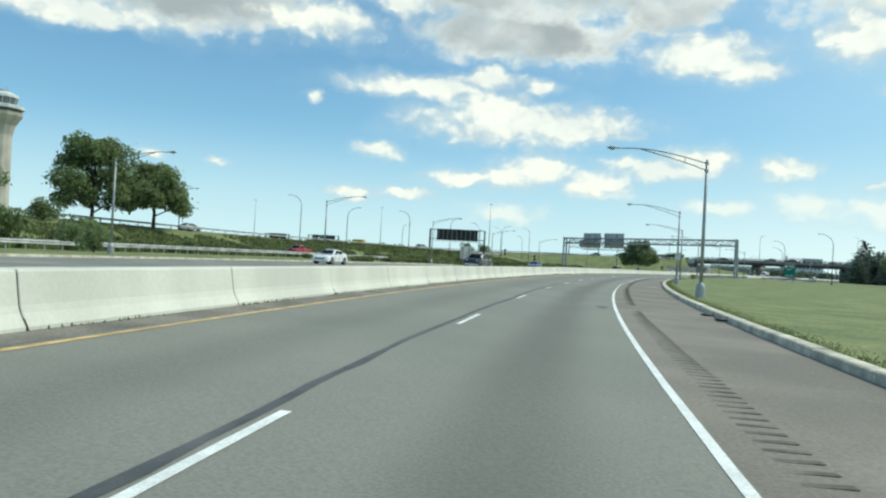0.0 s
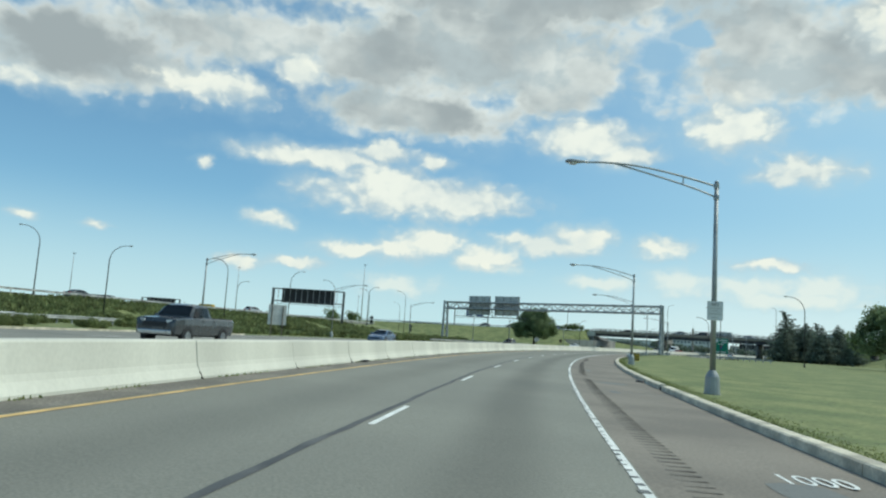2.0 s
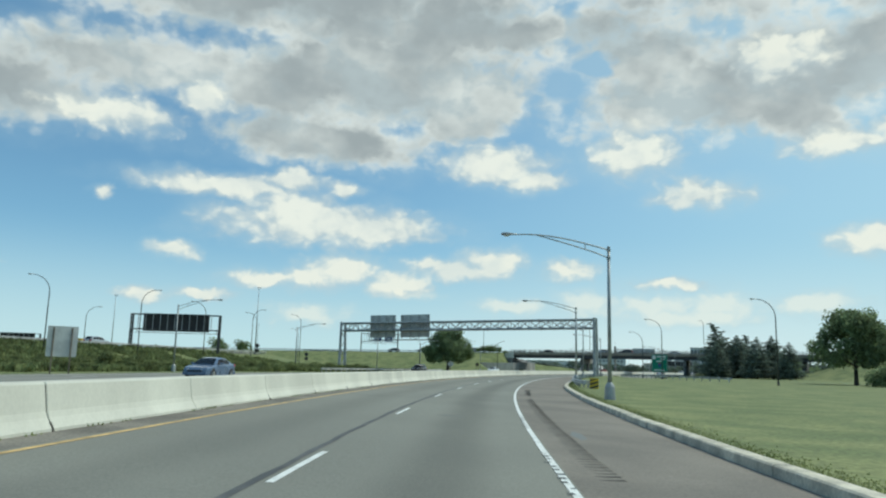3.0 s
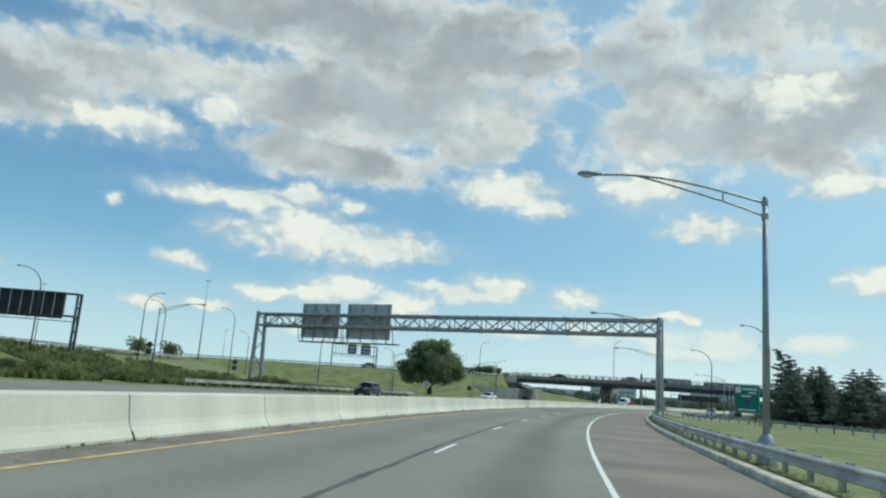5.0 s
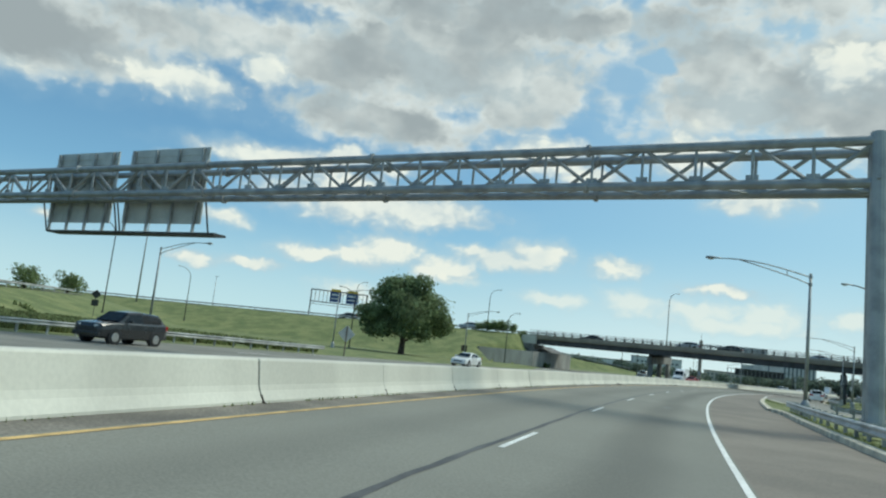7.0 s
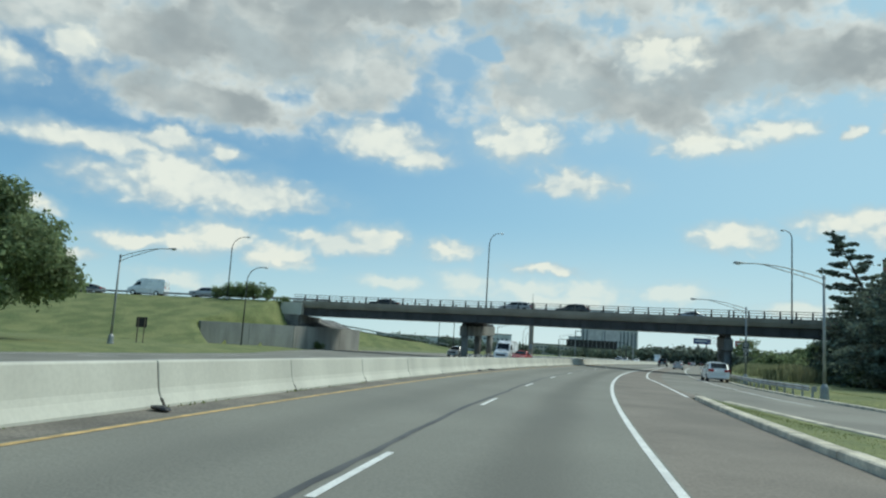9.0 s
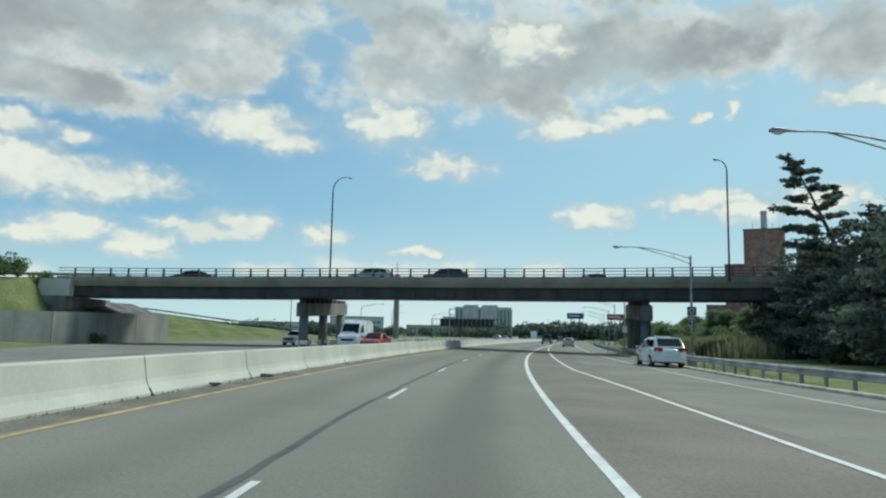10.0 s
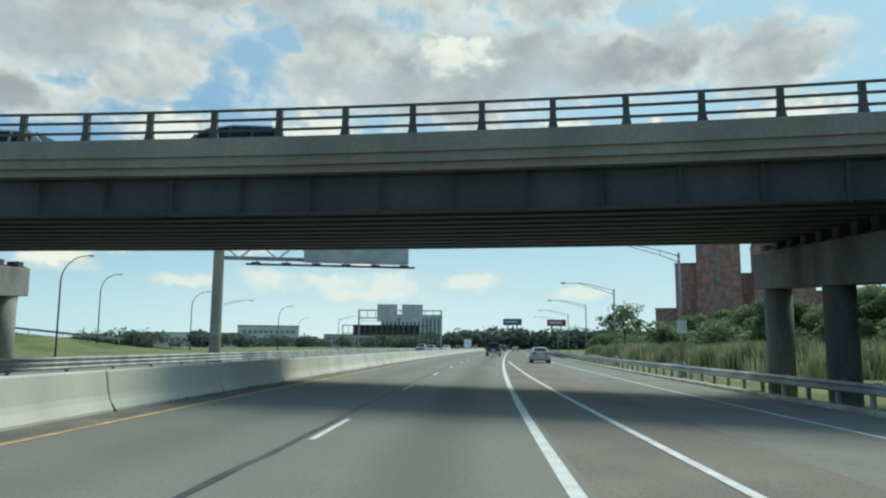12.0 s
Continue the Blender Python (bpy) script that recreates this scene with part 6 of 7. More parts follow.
# stations from nose to tail: y, half width, sill height, belt height; then the cabin's: y, half width at the roof, roof height
SHAPES = {
    "sedan": dict(L=4.7, body=[(0.0, 0.62, 0.42, 0.60), (0.12, 0.80, 0.26, 0.74), (0.6, 0.88, 0.22, 0.84), (1.45, 0.91, 0.22, 0.95), (2.6, 0.92, 0.22, 0.98), (3.7, 0.91, 0.22, 1.00), (4.35, 0.86, 0.26, 1.02), (4.62, 0.78, 0.32, 0.98), (4.7, 0.66, 0.45, 0.82)],
                  cabin=[(1.25, 0.78, 0.93), (2.05, 0.62, 1.38), (2.6, 0.63, 1.45), (3.3, 0.61, 1.41), (4.25, 0.74, 1.02)], axle=(0.95, 3.75), wheel=0.33),
    "suv": dict(L=4.75, body=[(0.0, 0.66, 0.50, 0.76), (0.12, 0.84, 0.32, 0.95), (0.7, 0.92, 0.28, 1.04), (1.4, 0.94, 0.28, 1.10), (2.7, 0.95, 0.28, 1.12), (3.9, 0.94, 0.28, 1.14), (4.5, 0.90, 0.32, 1.15), (4.75, 0.78, 0.45, 1.0)],
                cabin=[(1.2, 0.82, 1.06), (1.95, 0.68, 1.62), (2.8, 0.70, 1.70), (4.1, 0.68, 1.64), (4.62, 0.76, 1.14)], axle=(0.95, 3.8), wheel=0.37),
    "minivan": dict(L=5.1, body=[(0.0, 0.68, 0.42, 0.62), (0.15, 0.86, 0.28, 0.82), (0.6, 0.93, 0.24, 0.95), (1.1, 0.96, 0.24, 1.04), (2.6, 0.98, 0.24, 1.08), (4.2, 0.97, 0.24, 1.12), (4.85, 0.94, 0.28, 1.12), (5.1, 0.84, 0.4, 0.98)],
                    cabin=[(0.85, 0.86, 1.0), (1.85, 0.74, 1.62), (2.8, 0.77, 1.74), (4.4, 0.75, 1.70), (5.0, 0.82, 1.14)], axle=(1.0, 4.05), wheel=0.34),
    "van": dict(L=5.9, body=[(0.0, 0.80, 0.45, 0.85), (0.15, 0.95, 0.32, 1.1), (0.8, 1.0, 0.3, 1.3), (1.6, 1.02, 0.3, 1.45), (3.2, 1.02, 0.3, 1.45), (5.7, 1.02, 0.3, 1.45), (5.9, 1.0, 0.35, 1.4)],
                cabin=[(0.75, 0.9, 1.25), (1.5, 0.84, 2.25), (2.2, 0.88, 2.62), (5.6, 0.88, 2.6), (5.88, 0.9, 2.3)], axle=(1.05, 4.7), wheel=0.36),
    "pickup": dict(L=5.8, body=[(0.0, 0.80, 0.62, 0.92), (0.12, 0.95, 0.45, 1.18), (0.8, 1.0, 0.42, 1.24), (1.5, 1.01, 0.42, 1.26), (3.4, 1.01, 0.42, 1.26), (3.45, 1.01, 0.42, 1.28), (5.6, 1.0, 0.45, 1.28), (5.8, 0.95, 0.6, 1.26)],
                   cabin=[(1.45, 0.88, 1.22), (2.0, 0.74, 1.82), (2.5, 0.76, 1.9), (3.2, 0.75, 1.88), (3.4, 0.86, 1.26)], axle=(1.1, 4.6), wheel=0.40),
}


def car(kind, m, colour, label, name="car", category="car", group=""):
    c = SHAPES[kind]
    root = thing(name, m, label, category, group)
    L = c["L"]
    col = paint(colour[0], colour[1])

    def loft(secs, mat, pname, plabel=""):
        bm = bmesh.new()
        rows = [[bm.verts.new(p) for p in sec] for sec in secs]
        n = len(rows[0])
        for a, b in zip(rows, rows[1:]):
            for j in range(n):
                bm.faces.new((a[j], b[j], b[(j + 1) % n], a[(j + 1) % n]))
        bm.faces.new(rows[0])
        bm.faces.new(rows[-1][::-1])
        bmesh.ops.recalc_face_normals(bm, faces=bm.faces[:])
        return part(pname, bm, mat, root, plabel, smooth=False)

    secs = []
    for y, w, z0, z1 in c["body"]:
        zm = z0 + (z1 - z0) * 0.6
        half = [(w * 0.82, z0), (w * 0.97, z0 + 0.06), (w, zm), (w * 0.985, z1 - 0.08), (w * 0.93, z1 - 0.01), (w * 0.5, z1 + 0.02)]
        secs.append([(x, L / 2 - y, z) for x, z in half] + [(-x, L / 2 - y, z) for x, z in reversed(half)])
    body = loft(secs, col, "body")
    belt = lambda y: float(np.interp(y, [b[0] for b in c["body"]], [b[3] for b in c["body"]]))
    wide = lambda y: float(np.interp(y, [b[0] for b in c["body"]], [b[1] for b in c["body"]]))
    secs = []
    for y, w, z in c["cabin"]:
        zb = belt(y) - 0.06
        wb = wide(y) * 0.93
        f = min(1.0, max(0.02, (z - zb) / 0.5))
        half = [(wb, zb), (wb + (w - wb) * 0.8, zb + (z - zb) * 0.82), (w * 0.92, z - 0.03 * f), (w * 0.5, z)]
        secs.append([(x, L / 2 - y, zz) for x, zz in half] + [(-x, L / 2 - y, zz) for x, zz in reversed(half)])
    loft(secs, col, "cabin")
    # glass: windscreen, back light and side windows set just proud of the cabin
    cab = c["cabin"]

    def pane(pts, pname):
        bm = bmesh.new()
        vs = [bm.verts.new(p) for p in pts]
        bm.faces.new(vs)
        bmesh.ops.solidify(bm, geom=bm.faces[:], thickness=0.012)
        part(pname, bm, M["window_glass"], root, "dark window glass")

    def edge(i, f, k, out=0.012):
        """A point between cabin stations i and i+1 at height share k."""
        (y0, w0, z0), (y1, w1, z1) = cab[i], cab[i + 1]
        y, w, z = y0 + (y1 - y0) * f, w0 + (w1 - w0) * f, z0 + (z1 - z0) * f
        zb = belt(y) - 0.02
        wb = wide(y) * 0.93
        return (wb + (w - wb) * k + out, L / 2 - y, zb + (z - zb) * k)

    a, b = cab[0], cab[1]
    up = 0.02
    pane([(-a[1] * 0.88, L / 2 - a[0] - 0.08, a[2] + 0.08 + up), (a[1] * 0.88, L / 2 - a[0] - 0.08, a[2] + 0.08 + up), (b[1] * 0.86, L / 2 - b[0] + 0.03, b[2] - 0.03 + up), (-b[1] * 0.86, L / 2 - b[0] + 0.03, b[2] - 0.03 + up)], "windscreen")
    a, b = cab[-1], cab[-2]
    if kind != "van":
        k = 0.12 if kind in ("sedan", "pickup") else 0.06
        lo = Vector((0, L / 2 - a[0], a[2])).lerp(Vector((0, L / 2 - b[0], b[2])), 0.12)
        hi = Vector((0, L / 2 - a[0], a[2])).lerp(Vector((0, L / 2 - b[0], b[2])), 0.9)
        pane([(a[1] * 0.86, lo.y - 0.02, lo.z + 0.02), (-a[1] * 0.86, lo.y - 0.02, lo.z + 0.02), (-b[1] * 0.84, hi.y - 0.02, hi.z + 0.015), (b[1] * 0.84, hi.y - 0.02, hi.z + 0.015)], "rear_window")
    spans = {"sedan": ((0, 0.35, 0, 1.0, 1, 0.95), (2, 0.02, 2, 0.95, 3, 0.25)), "suv": ((0, 0.4, 0, 1, 1, 0.9), (2, 0.0, 2, 0.5, 2, 0.5), (2, 0.58, 2, 0.98, 3, 0.2)),
             "minivan": ((0, 0.5, 0, 1, 1, 0.85), (2, 0.0, 2, 0.45, 2, 0.45), (2, 0.5, 2, 0.97, 3, 0.1)), "van": ((0, 0.4, 0, 1, 1, 0.9),), "pickup": ((0, 0.35, 0, 1, 1, 0.95), (2, 0.05, 2, 0.9, 2, 0.9))}[kind]
    kt = 0.78 if kind != "van" else 0.62
    for i0, f0, i1, f1, i2, f2 in spans:
        for sx in (1, -1):
            pts = [edge(i0, f0, 0.1 if kind != "van" else 0.15), edge(i1, min(f1, 0.999), kt) if i0 == 0 else edge(i0, f0, kt), edge(i2, f2, kt), edge(i2, f2, 0.1 if kind != "van" else 0.15)]
            pts = [(x * sx, y, z) for x, y, z in pts]
            pane(pts if sx > 0 else pts[::-1], "side_window")
    # lights, plates and bumpers
    for sx in (1, -1):
        zb = belt(0.15)
        bm = bmesh.new()
        w = wide(0.15)
        box(bm, -0.19, 0.19, -0.1, 0.06, -0.08, 0.07, pose(sx * w * 0.72, L / 2 - 0.12, zb - 0.13, 0, 0, -18 * sx), 0.02)
        part("headlight", bm, M["lamp_clear"], root)
        bm = bmesh.new()
        w, zb = wide(L - 0.12), belt(L - 0.15)
        hgt = 0.2 if kind in ("suv", "minivan", "pickup", "van") else 0.13
        hw = {"pickup": 0.09, "minivan": 0.24, "suv": 0.2}.get(kind, 0.18)
        box(bm, -hw, hw, -0.06, 0.12, -hgt, 0.04, pose(sx * w * 0.78, -L / 2 + 0.05, zb - 0.03 + (0.06 if kind == "minivan" else 0), 0, 0, 14 * sx), 0.02)
        part("tail_light", bm, M["lamp_red"], root)
        bm = bmesh.new()
        y = L / 2 - (c["cabin"][0][0] + 0.55)
        box(bm, -0.1, 0.1, -0.05, 0.05, -0.06, 0.07, pose(sx * (wide(1.8) + 0.1), y, belt(1.8) + 0.06), 0.02)
        part("wing_mirror", bm, col if kind != "van" else M["trim_black"], root)
        for j in (1.9, 3.0):
            bm = bmesh.new()
            box(bm, -0.015, 0.015, -0.09, 0.09, -0.015, 0.015, pose(sx * (wide(j) + 0.012), L / 2 - j - 0.55, belt(j) - 0.14))
            part("door_handle", bm, M["trim_black"] if kind == "pickup" else col, root)
    bm = bmesh.new()
    w = wide(0.1)
    box(bm, -w * 0.62, w * 0.62, L / 2 - 0.10, L / 2 + 0.012, belt(0.1) - 0.34, belt(0.1) - 0.12)
    part("grille", bm, M["trim_black"], root)
    bm = bmesh.new()
    z = c["body"][1][2]
    box(bm, -0.80, 0.80, L / 2 - 0.2, L / 2 + 0.03, z + 0.02, z + 0.22, None, 0.04)
    part("front_bumper", bm, M["chrome"] if kind == "pickup" else col, root)
    bm = bmesh.new()
    box(bm, -0.80, 0.80, -L / 2 - 0.04, -L / 2 + 0.2, z + 0.05, z + 0.26, None, 0.04)
    part("rear_bumper", bm, M["chrome"] if kind == "pickup" else col, root)
    bm = bmesh.new()
    box(bm, -0.26, 0.26, -L / 2 - 0.055, -L / 2 - 0.03, z + 0.36, z + 0.50)
    part("number_plate", bm, M["sign_white"], root)
    bm = bmesh.new()
    box(bm, -wide(2) * 0.8, wide(2) * 0.8, -L / 2 + 0.3, L / 2 - 0.3, z - 0.05, z + 0.1)
    part("underside", bm, M["trim_black"], root)
    if kind == "pickup":
        bm = bmesh.new()
        box(bm, -0.86, 0.86, -L / 2 + 0.08, L / 2 - 3.5, 1.282, 1.31)
        part("bed_cover", bm, M["trim_black"], root)
    r = c["wheel"]
    for y in c["axle"]:
        for sx in (1, -1):
            w = wide(y) - 0.10
            bm = bmesh.new()
            tube(bm, [(sx * (w - 0.13), L / 2 - y, r), (sx * (w - 0.10), L / 2 - y, r), (sx * (w + 0.09), L / 2 - y, r), (sx * (w + 0.12), L / 2 - y, r)], [r - 0.03, r, r, r - 0.03], 20)
            wheel = part("wheel", bm, M["tyre"], root, "black tyre")
            bm = bmesh.new()
            tube(bm, [(sx * (w + 0.10), L / 2 - y, r), (sx * (w + 0.128), L / 2 - y, r)], [r * 0.66, r * 0.62], 16)
            part("rim", bm, M["chrome"], wheel, "metal rim")
            bm = bmesh.new()
            tube(bm, [(sx * (w - 0.12), L / 2 - y, r + 0.02), (sx * (w + 0.102), L / 2 - y, r + 0.02)], r * 1.16, 18)
            part("wheel_arch", bm, M["trim_black"], root)
    return root


WHITE, BLACK, SILVER = ("white", (0.84, 0.84, 0.83)), ("black", (0.018, 0.018, 0.02)), ("silver", (0.42, 0.44, 0.46))
RED, GREY_P, BLUE = ("red", (0.42, 0.03, 0.03)), ("charcoal", (0.05, 0.055, 0.06)), ("blue", (0.10, 0.16, 0.26))
mv = car("minivan", along(313.5, 11.45, 0.003, 5), WHITE, "white minivan stopped on the slip road shoulder", "minivan", "van")
bm = bmesh.new()
box(bm, -0.45, 0.45, -0.75, -0.45, 1.73, 1.79, None, 0.02)
part("roof_rack", bm, M["sign_white"], mv)
part("side_text_bar", upright(-0.5, 0.5, 0.98, 1.06, 0, 0.004), M["sign_red"], mv).matrix_basis = pose(-0.985, 0.6, -0.12, 0, 0, -90)
# oncoming traffic beyond the barrier
car("sedan", along(66, -24.0, 0.0, 180), WHITE, "white saloon car on the opposite road", group="oncoming cars")
car("pickup", along(86, -14.4, 0.0, 180), GREY_P, "dark grey pickup truck with a chrome bumper on the opposite road", "pickup_truck", "pickup truck", "oncoming cars")
car("sedan", along(128, -17, 0.0, 180), BLUE, "blue-grey saloon car on the opposite road", group="oncoming cars")
car("suv", along(217, -24.6, 0.0, 180), BLACK, "black sport utility car on the opposite road", group="oncoming cars")
car("sedan", along(258.5, -21.0, 0.0, 180), WHITE, "white fastback saloon car on the opposite road", group="oncoming cars")
car("van", along(334, -12.6, 0.0, 180), WHITE, "white high-roof cargo van on the opposite road", "cargo_van", "van", "oncoming cars")
car("sedan", along(328.5, -9.4, 0.0, 180), RED, "red car on the opposite road", group="oncoming cars")
for s, d, col, k in ((455, -10.0, SILVER, "sedan"), (470, -13.5, SILVER, "suv"), (492, -10.5, WHITE, "sedan"), (560, -13, BLACK, "sedan"), (600, -10, SILVER, "suv"), (650, -13, WHITE, "van"), (350, -24.2, WHITE, "suv")):
    car(k, along(s, d, 0.0, 180), col, col[0] + " car far along the opposite road", group="oncoming cars")
# traffic ahead
car("pickup", along(428, 1.9, 0.0, 0), BLACK, "black pickup truck driving ahead", "pickup_truck", "pickup truck")
car("sedan", along(392, 6.9, 0.003, 0), SILVER, "silver saloon car on the slip lane", group="cars ahead")
for s, d, col, k in ((520, 1.8, GREY_P, "suv"), (545, 5.2, SILVER, "sedan"), (600, 1.8, RED, "sedan"), (640, 5.2, BLACK, "suv")):
    car(k, along(s, d, 0.0, 0), col, col[0] + " car far ahead on the road", group="cars ahead")


def on_deck(u, n, back=False):
    p, q = deck(u, n, 6.72), deck(u + 1, n, 6.72)
    return pose(p.x, p.y, p.z, 0, 0, math.degrees(math.atan2(q.y - p.y, q.x - p.x)) - 90 + (180 if back else 0))


for u, n, col, k, back in ((1.5, 3.2, SILVER, "suv", True), (9.5, 3.2, GREY_P, "suv", True), (25, 6.8, SILVER, "sedan", False), (-18, 3.2, BLACK, "sedan", True), (47, 3.2, GREY_P, "sedan", True)):
    car(k, on_deck(u, n, back), col, col[0] + " car crossing the bridge", group="cars on the bridge")


def on_line(line, f, off, back=False):
    i = int(f)
    a, b = Vector(line[i]), Vector(line[i + 1])
    p = a.lerp(b, f - i)
    d = (b - a).normalized()
    return pose(p.x + d.y * off, p.y - d.x * off, p.z + 0.1, 0, 0, math.degrees(math.atan2(d.y, d.x)) - 90 + (180 if back else 0))


for f, off, col, k, back in ((4.1, 1.6, BLACK, "sedan", True), (4.5, 1.6, GREY_P, "sedan", True), (5.22, 1.6, SILVER, "suv", True), (4.84, 1.8, WHITE, "van", True)):
    car(k, on_line(BR, f, off, back), col, col[0] + " vehicle on the road leading to the bridge", group="cars on the embankment")
for f, off, col, k, back in ((2.5, 1.5, SILVER, "suv", False), (3.2, 1.5, SILVER, "sedan", False), (4.4, 1.5, GREY_P, "sedan", False), (5.5, 1.5, SILVER, "suv", False)):
    car(k, on_line(RAMP_A, f, off, back), col, col[0] + " car on the embankment road", group="cars on the embankment")
car("pickup", pose(-22.9, 131.4, ground_z(-22.9, 131.4), 0, 0, 160), RED, "red pickup truck on the road below the embankment", "pickup_truck", "pickup truck")


# yellow box lorry far off
def lorry(m, col, label):
    root = thing("box_lorry", m, label, "lorry")
    bm = bmesh.new()
    box(bm, -1.25, 1.25, -4.5, 2.0, 0.9, 3.9, None, 0.05)
    part("cargo_box", bm, paint(*col), root)
    bm = bmesh.new()
    prism(bm, [(2.1, 0.6), (4.2, 0.6), (4.2, 1.5), (3.7, 1.7), (3.2, 2.7), (2.1, 2.7)], -1.1, 1.1, pose(0, 0, 0, 0, 0, 90) @ Matrix.Identity(4))
    part("cab", bm, paint("white", (0.78, 0.78, 0.77)), root)
    for y in (-3.4, 2.9):
        for sx in (-1, 1):
            bm = bmesh.new()
            tube(bm, [(sx * 0.85, y, 0.5), (sx * 1.15, y, 0.5)], 0.5, 16)
            part("wheel", bm, M["tyre"], root)


lorry(pose(-42.7, 395, 4.3, 0, 0, 70), ("yellow", (0.62, 0.38, 0.02)), "yellow box lorry far off on the embankment")
lorry(along(610, -13.5, 0, 180), ("white", (0.78, 0.78, 0.77)), "white box lorry far along the opposite road")


# ---- buildings far off ----
def windows_on(parent, x0, x1, z0, z1, cols, rows, y, w, h, mat="far_glass"):
    bm = bmesh.new()
    box(bm, -w / 2, w / 2, -0.08, 0.06, -h / 2, h / 2)
    me = bpy.data.meshes.new("window")
    bm.to_mesh(me)
    bm.free()
    me.materials.append(M[mat])
    for i in range(cols):
        for j in range(rows):
            ob = new("window", me)
            ob.parent = parent
            ob.matrix_basis = pose(x0 + (x1 - x0) * (i + 0.5) / cols, y, z0 + (z1 - z0) * (j + 0.5) / rows)


def building(name, m, label, blocks, mat, wins=()):
    root = thing(name, m, label, "building")
    for x0, x1, y0, y1, h in blocks:
        bm = bmesh.new()
        box(bm, x0, x1, y0, y1, -1, h)
        part("wall", bm, M[mat], root)
        bm = bmesh.new()
        box(bm, x0 - 0.3, x1 + 0.3, y0 - 0.3, y1 + 0.3, h, h + 0.5)
        part("roof", bm, M["roof"], root)
    for wn in wins:
        windows_on(root, *wn)
    return root


brick_m = facing(496.6, 487.9, 0, 130, 275)
building("brick_building", brick_m, "tall red-brown brick block with stepped wings behind the thicket",
         [(-11, 11, 0, 22, 66), (-22, -11, 4, 20, 46), (-33, -22, 6, 18, 22), (17, 46, 3, 25, 55), (11, 17, 6, 20, 40), (46, 110, 6, 28, 30)], "brick",
         [(-2, 2, 14, 60, 1, 7, -0.06, 2.2, 3.4), (20, 44, 30, 52, 4, 3, 2.94, 1.6, 2.0), (50, 108, 6, 26, 12, 3, 5.94, 1.8, 2.0)])
bm = bmesh.new()
tube(bm, [(0, 8, 66), (0, 8, 78)], [1.9, 1.7], 12)
tube(bm, [(0, 8, 76.5), (0, 8, 77.3)], 2.1, 12)
part("chimney", bm, M["pale_wall"], bpy.data.objects["brick_building"])
bm = bmesh.new()
for x, y in ((-6, 4), (5, 5), (8, 12)):
    tube(bm, [(x, y, 66), (x, y, 70)], 0.15, 5)
part("antenna", bm, M["galvanized"], bpy.data.objects["brick_building"])
building("hotel_block", facing(585, 823, 0, 139, 284), "pale multi-storey block with tall dark window bays beyond the road", [(-57, 0, 0, 18, 30), (-70, -57, 4, 18, 20)], "pale_wall",
         [(-56.5, -0.5, 2, 28.5, 15, 1, -0.06, 2.0, 25)])
building("long_building", facing(335, 742, 0, 139, 284), "long low pale building far beyond the opposite road", [(-56, 20, 0, 30, 8.5), (10, 48, -4, 26, 13.5)], "pale_wall",
         [(-50, 8, 2, 7, 16, 1, -0.06, 2.4, 1.6), (12, 46, 3, 12, 10, 2, -4.06, 2.2, 1.6)])
building("low_building", facing(405, 690, 0, 139, 284), "low brown-grey building far beyond the road", [(-22, 18, 0, 15, 8)], "tan_wall", [(-20, 16, 2, 7, 12, 2, -0.06, 1.8, 1.4)])
building("low_building", facing(520, 690, 0, 139, 284), "low brown-grey building at the end of the road", [(-30, 30, 0, 15, 9)], "tan_wall", [(-28, 28, 2, 8, 16, 2, -0.06, 1.8, 1.4)])


def control_tower(m):
    root = thing("control_tower", m, "pale concrete airport control tower with a flared head and glazed cab", "tower")
    bm = bmesh.new()
    tube(bm, [(0, 0, -2), (0, 0, 62), (0, 0, 68), (0, 0, 74), (0, 0, 76)], [7.0, 6.6, 8.0, 11.6, 12.0], 12)
    part("shaft", bm, M["tan_wall"], root)
    bm = bmesh.new()
    tube(bm, [(0, 0, 76), (0, 0, 78.2)], [11.0, 11.0], 12)
    part("gallery", bm, M["roof"], root)
    bm = bmesh.new()
    tube(bm, [(0, 0, 78.2), (0, 0, 80.0), (0, 0, 80.4)], [12.6, 12.6, 11.5], 12)
    part("deck_ring", bm, M["pale_wall"], root)
    bm = bmesh.new()
    tube(bm, [(0, 0, 80.4), (0, 0, 85.2)], [7.4, 8.6], 12)
    part("cab_glass", bm, M["far_glass"], root)
    for k in range(12):
        a = 2 * math.pi * k / 12
        bm = bmesh.new()
        tube(bm, [(7.45 * math.cos(a), 7.45 * math.sin(a), 80.4), (8.65 * math.cos(a), 8.65 * math.sin(a), 85.2)], 0.2, 5)
        part("mullion", bm, M["pale_wall"], root)
    bm = bmesh.new()
    tube(bm, [(0, 0, 85.2), (0, 0, 86.8), (0, 0, 88.5)], [9.0, 8.8, 5.5], 12)
    part("cab_roof", bm, M["pale_wall"], root)
    bm = bmesh.new()
    tube(bm, [(0, 0, 88.5), (0, 0, 90)], [3.2, 3.0], 10)
    for a in range(3):
        tube(bm, [(2 * math.cos(a * 2), 2 * math.sin(a * 2), 88.5), (2 * math.cos(a * 2), 2 * math.sin(a * 2), 92.5)], 0.12, 5)
    part("antenna", bm, M["galvanized"], root)


control_tower(pose(-275, 459, 0))


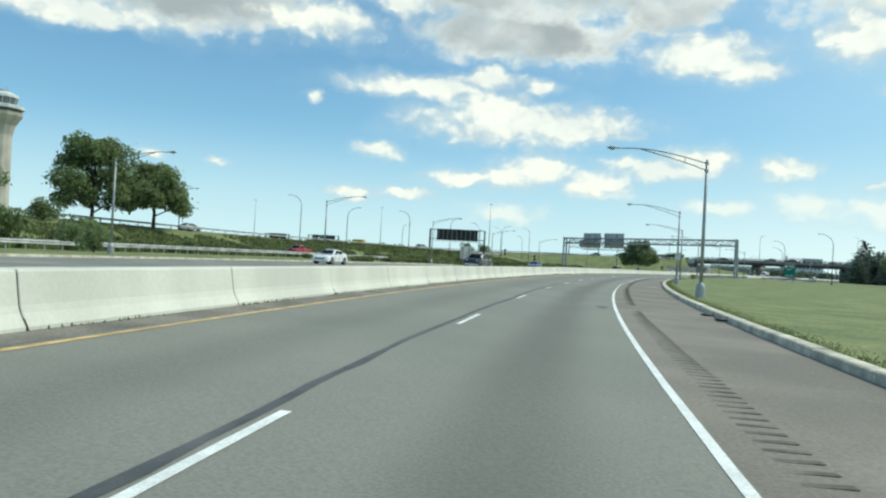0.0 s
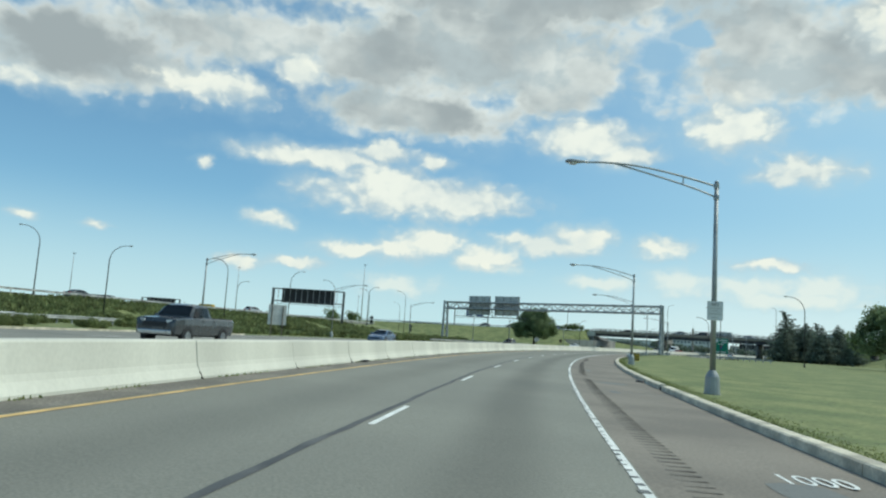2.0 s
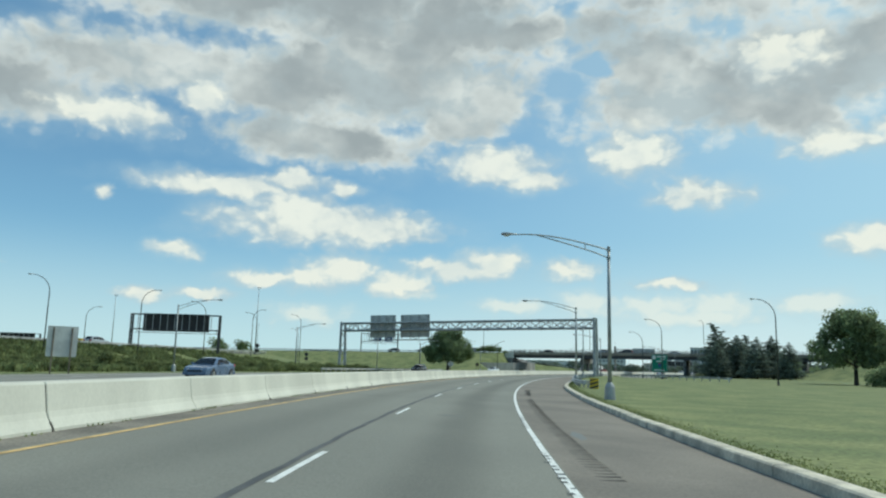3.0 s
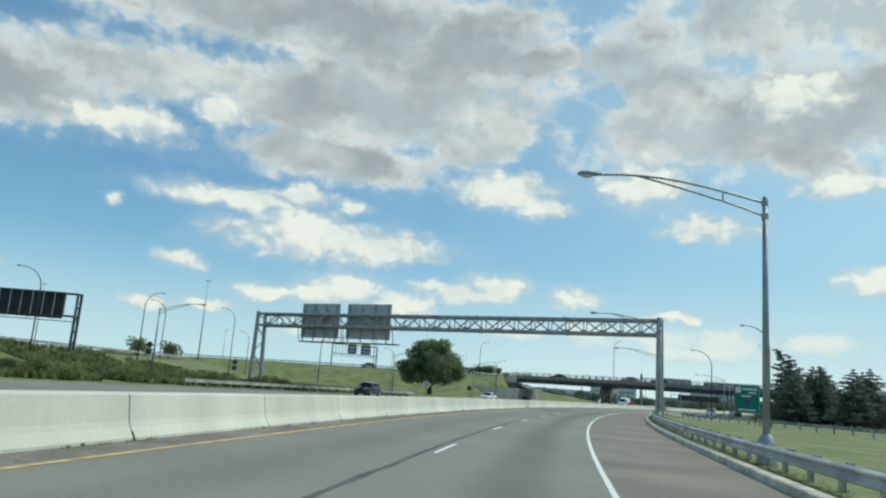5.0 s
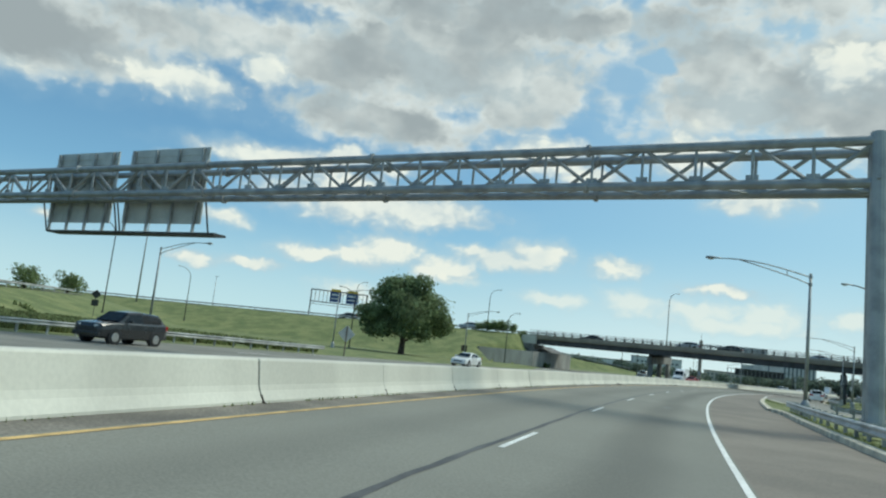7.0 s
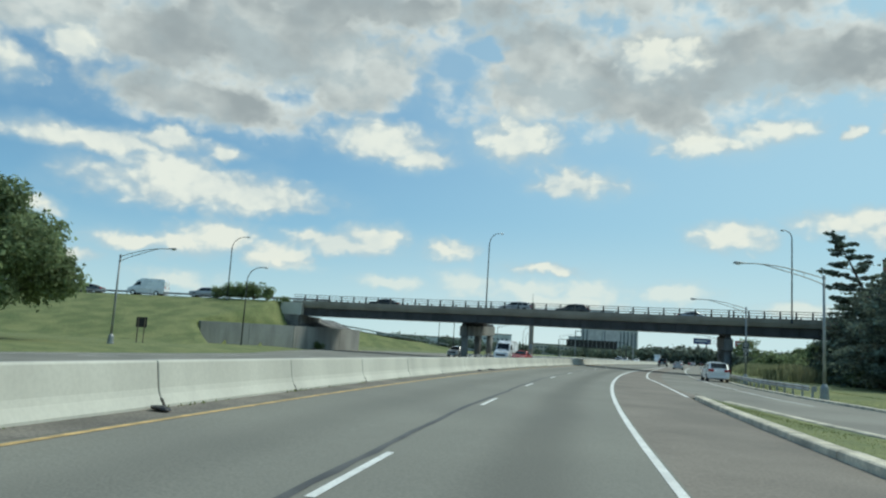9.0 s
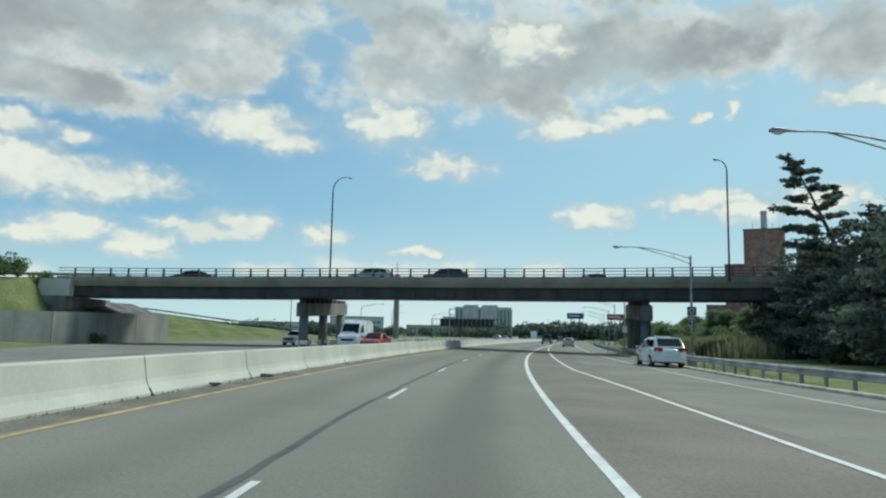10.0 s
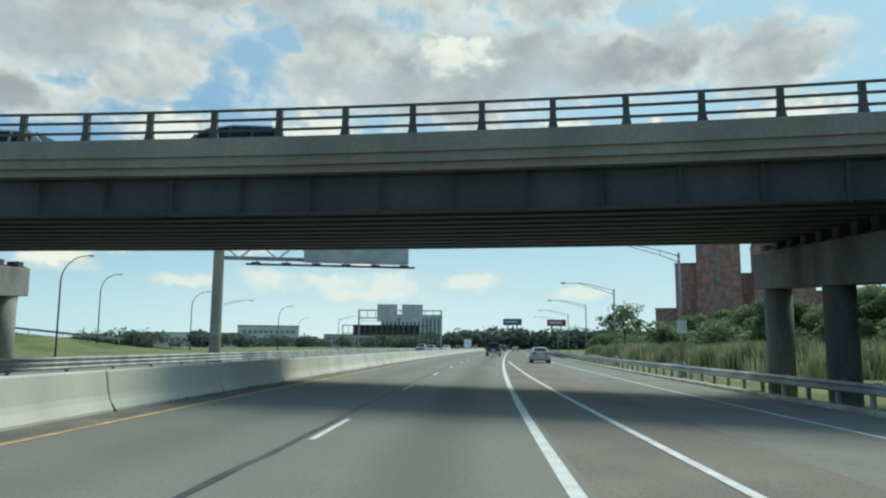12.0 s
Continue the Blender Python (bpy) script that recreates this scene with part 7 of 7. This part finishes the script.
def billboard(m, mat, label):
    root = thing("billboard", m, label, "billboard", "billboards")
    for x in (-2.6, 2.6):
        bm = bmesh.new()
        tube(bm, [(x, 0.6, -3.5), (x, 0.6, 11.8)], 0.35, 8)
        part("post", bm, M["dark_steel"], root)
    bm = bmesh.new()
    box(bm, -5.2, 5.2, 0, 1.0, 11.6, 15.2)
    part("frame", bm, M["dark_steel"], root)
    part("face", upright(-5.0, 5.0, 11.8, 15.0, -0.01, 0.04), M[mat], root)
    part("text_bar", upright(-4.2, 3.0, 13.0, 14.0, -0.06, 0.02), M["sign_white"], root)


billboard(facing(436.4, 580.3, 1.6, 139, 284), "blue_sign", "blue billboard on two posts above the trees")
billboard(facing(453.3, 562.4, 1.2, 139, 284), "sign_red", "red-brown billboard on two posts above the trees")

# ---- small things on the road ----
def rumble():
    root = thing("rumble_strip", Matrix(), "row of ground rumble grooves along the shoulder", "rumble strip", kind="structure")
    bm = bmesh.new()
    box(bm, -0.2, 0.2, -0.05, 0.05, 0, 0.003)
    me = bpy.data.meshes.new("groove")
    bm.to_mesh(me)
    bm.free()
    me.materials.append(M["groove"])
    s = 2.0
    while s < 130:
        run = (s % 30) < 26
        if run:
            ob = new("groove", me)
            ob.parent = root
            ob.matrix_basis = along(s, 4.2 + 0.05 * noise.noise((s * 0.2, 0, 0)), 0.002, 8)
        s += 0.33


rumble()
# worn square spots in the edge line
spots_root = thing("line_wear", Matrix(), "dark worn square spots in the white edge line", "road wear", kind="structure")
bm = bmesh.new()
box(bm, -0.035, 0.035, -0.03, 0.03, 0, 0.003)
wear = bpy.data.meshes.new("worn_spot")
bm.to_mesh(wear)
bm.free()
wear.materials.append(M["worn_lane"])
for i in range(150):
    s = 40 + i * 0.42
    if noise.noise((s * 0.11, 4, 0)) > -0.15:
        ob = new("worn_spot", wear)
        ob.parent = spots_root
        ob.matrix_basis = along(s + 0.2 * noise.noise((s * 3, 1, 0)), 3.53 + 0.12 * noise.noise((s * 2, 0, 2)), 0.008, 4) @ Matrix.Diagonal((0.6 + 1.2 * random.random(), 0.6 + 2.2 * random.random(), 1, 1))


def patch(s, d, w, l, seed, mat, z=0.0045):
    """An irregular stain or sealed patch lying on the road."""
    rng = random.Random(seed)
    bm = bmesh.new()
    vs = []
    for k in range(14):
        a = 2 * math.pi * k / 14
        r = rng.uniform(0.65, 1.1)
        vs.append(bm.verts.new(at(s + math.sin(a) * l / 2 * r, d + math.cos(a) * w / 2 * r, z)))
    f = bm.faces.new(vs)
    if f.normal.z < 0:
        f.normal_flip()
    tagged(to_object("road_patch", bm, M[mat]), "dark irregular sealed patch on the asphalt", "road patch", kind="structure")


patch(26.5, 3.1, 0.5, 1.6, 1, "seal")
patch(101, 1.5, 0.9, 0.35, 2, "worn_lane")
patch(97, 4.6, 0.35, 2.2, 3, "worn_lane")
patch(62, 5.6, 1.0, 2.0, 4, "worn_lane")
patch(84, 5.2, 1.4, 1.2, 5, "worn_lane")
for i in range(6):
    patch(31 + i * 47.3, rs.uniform(-3.2, 6.2), rs.uniform(0.2, 0.6), rs.uniform(0.4, 1.6), 40 + i, "worn_lane")
for s, d in ((24.5, 6.72), (27, 6.6), (88, 6.7), (80.9, -4.32), (251.4, -4.2), (284.5, -4.28), (288.5, -4.32)):
    bm = bmesh.new()
    bmesh.ops.create_icosphere(bm, subdivisions=2, radius=0.085)
    for v in bm.verts:
        v.co = Vector((v.co.x * 1.5, v.co.y * 3.0, v.co.z * 0.5)) * (1 + 0.7 * noise.noise(v.co * 9 + Vector((s, 0, 0))))
    ob = to_object("debris", bm, M["trim_black"])
    ob.matrix_basis = along(s, d, 0.05, s * 31)
    tagged(ob, "dark scrap of tyre and leaves lying on the road edge", "debris")


# a painted station number on the shoulder
mark = thing("painted_number", along(63.0, 5.88, 0.012, 0), "white painted station number on the road shoulder", "road marking", kind="structure")
text_part("number", "1000", 1.2, Matrix.Diagonal((0.40, 0.8, 1, 1)), M["white_paint"], mark)
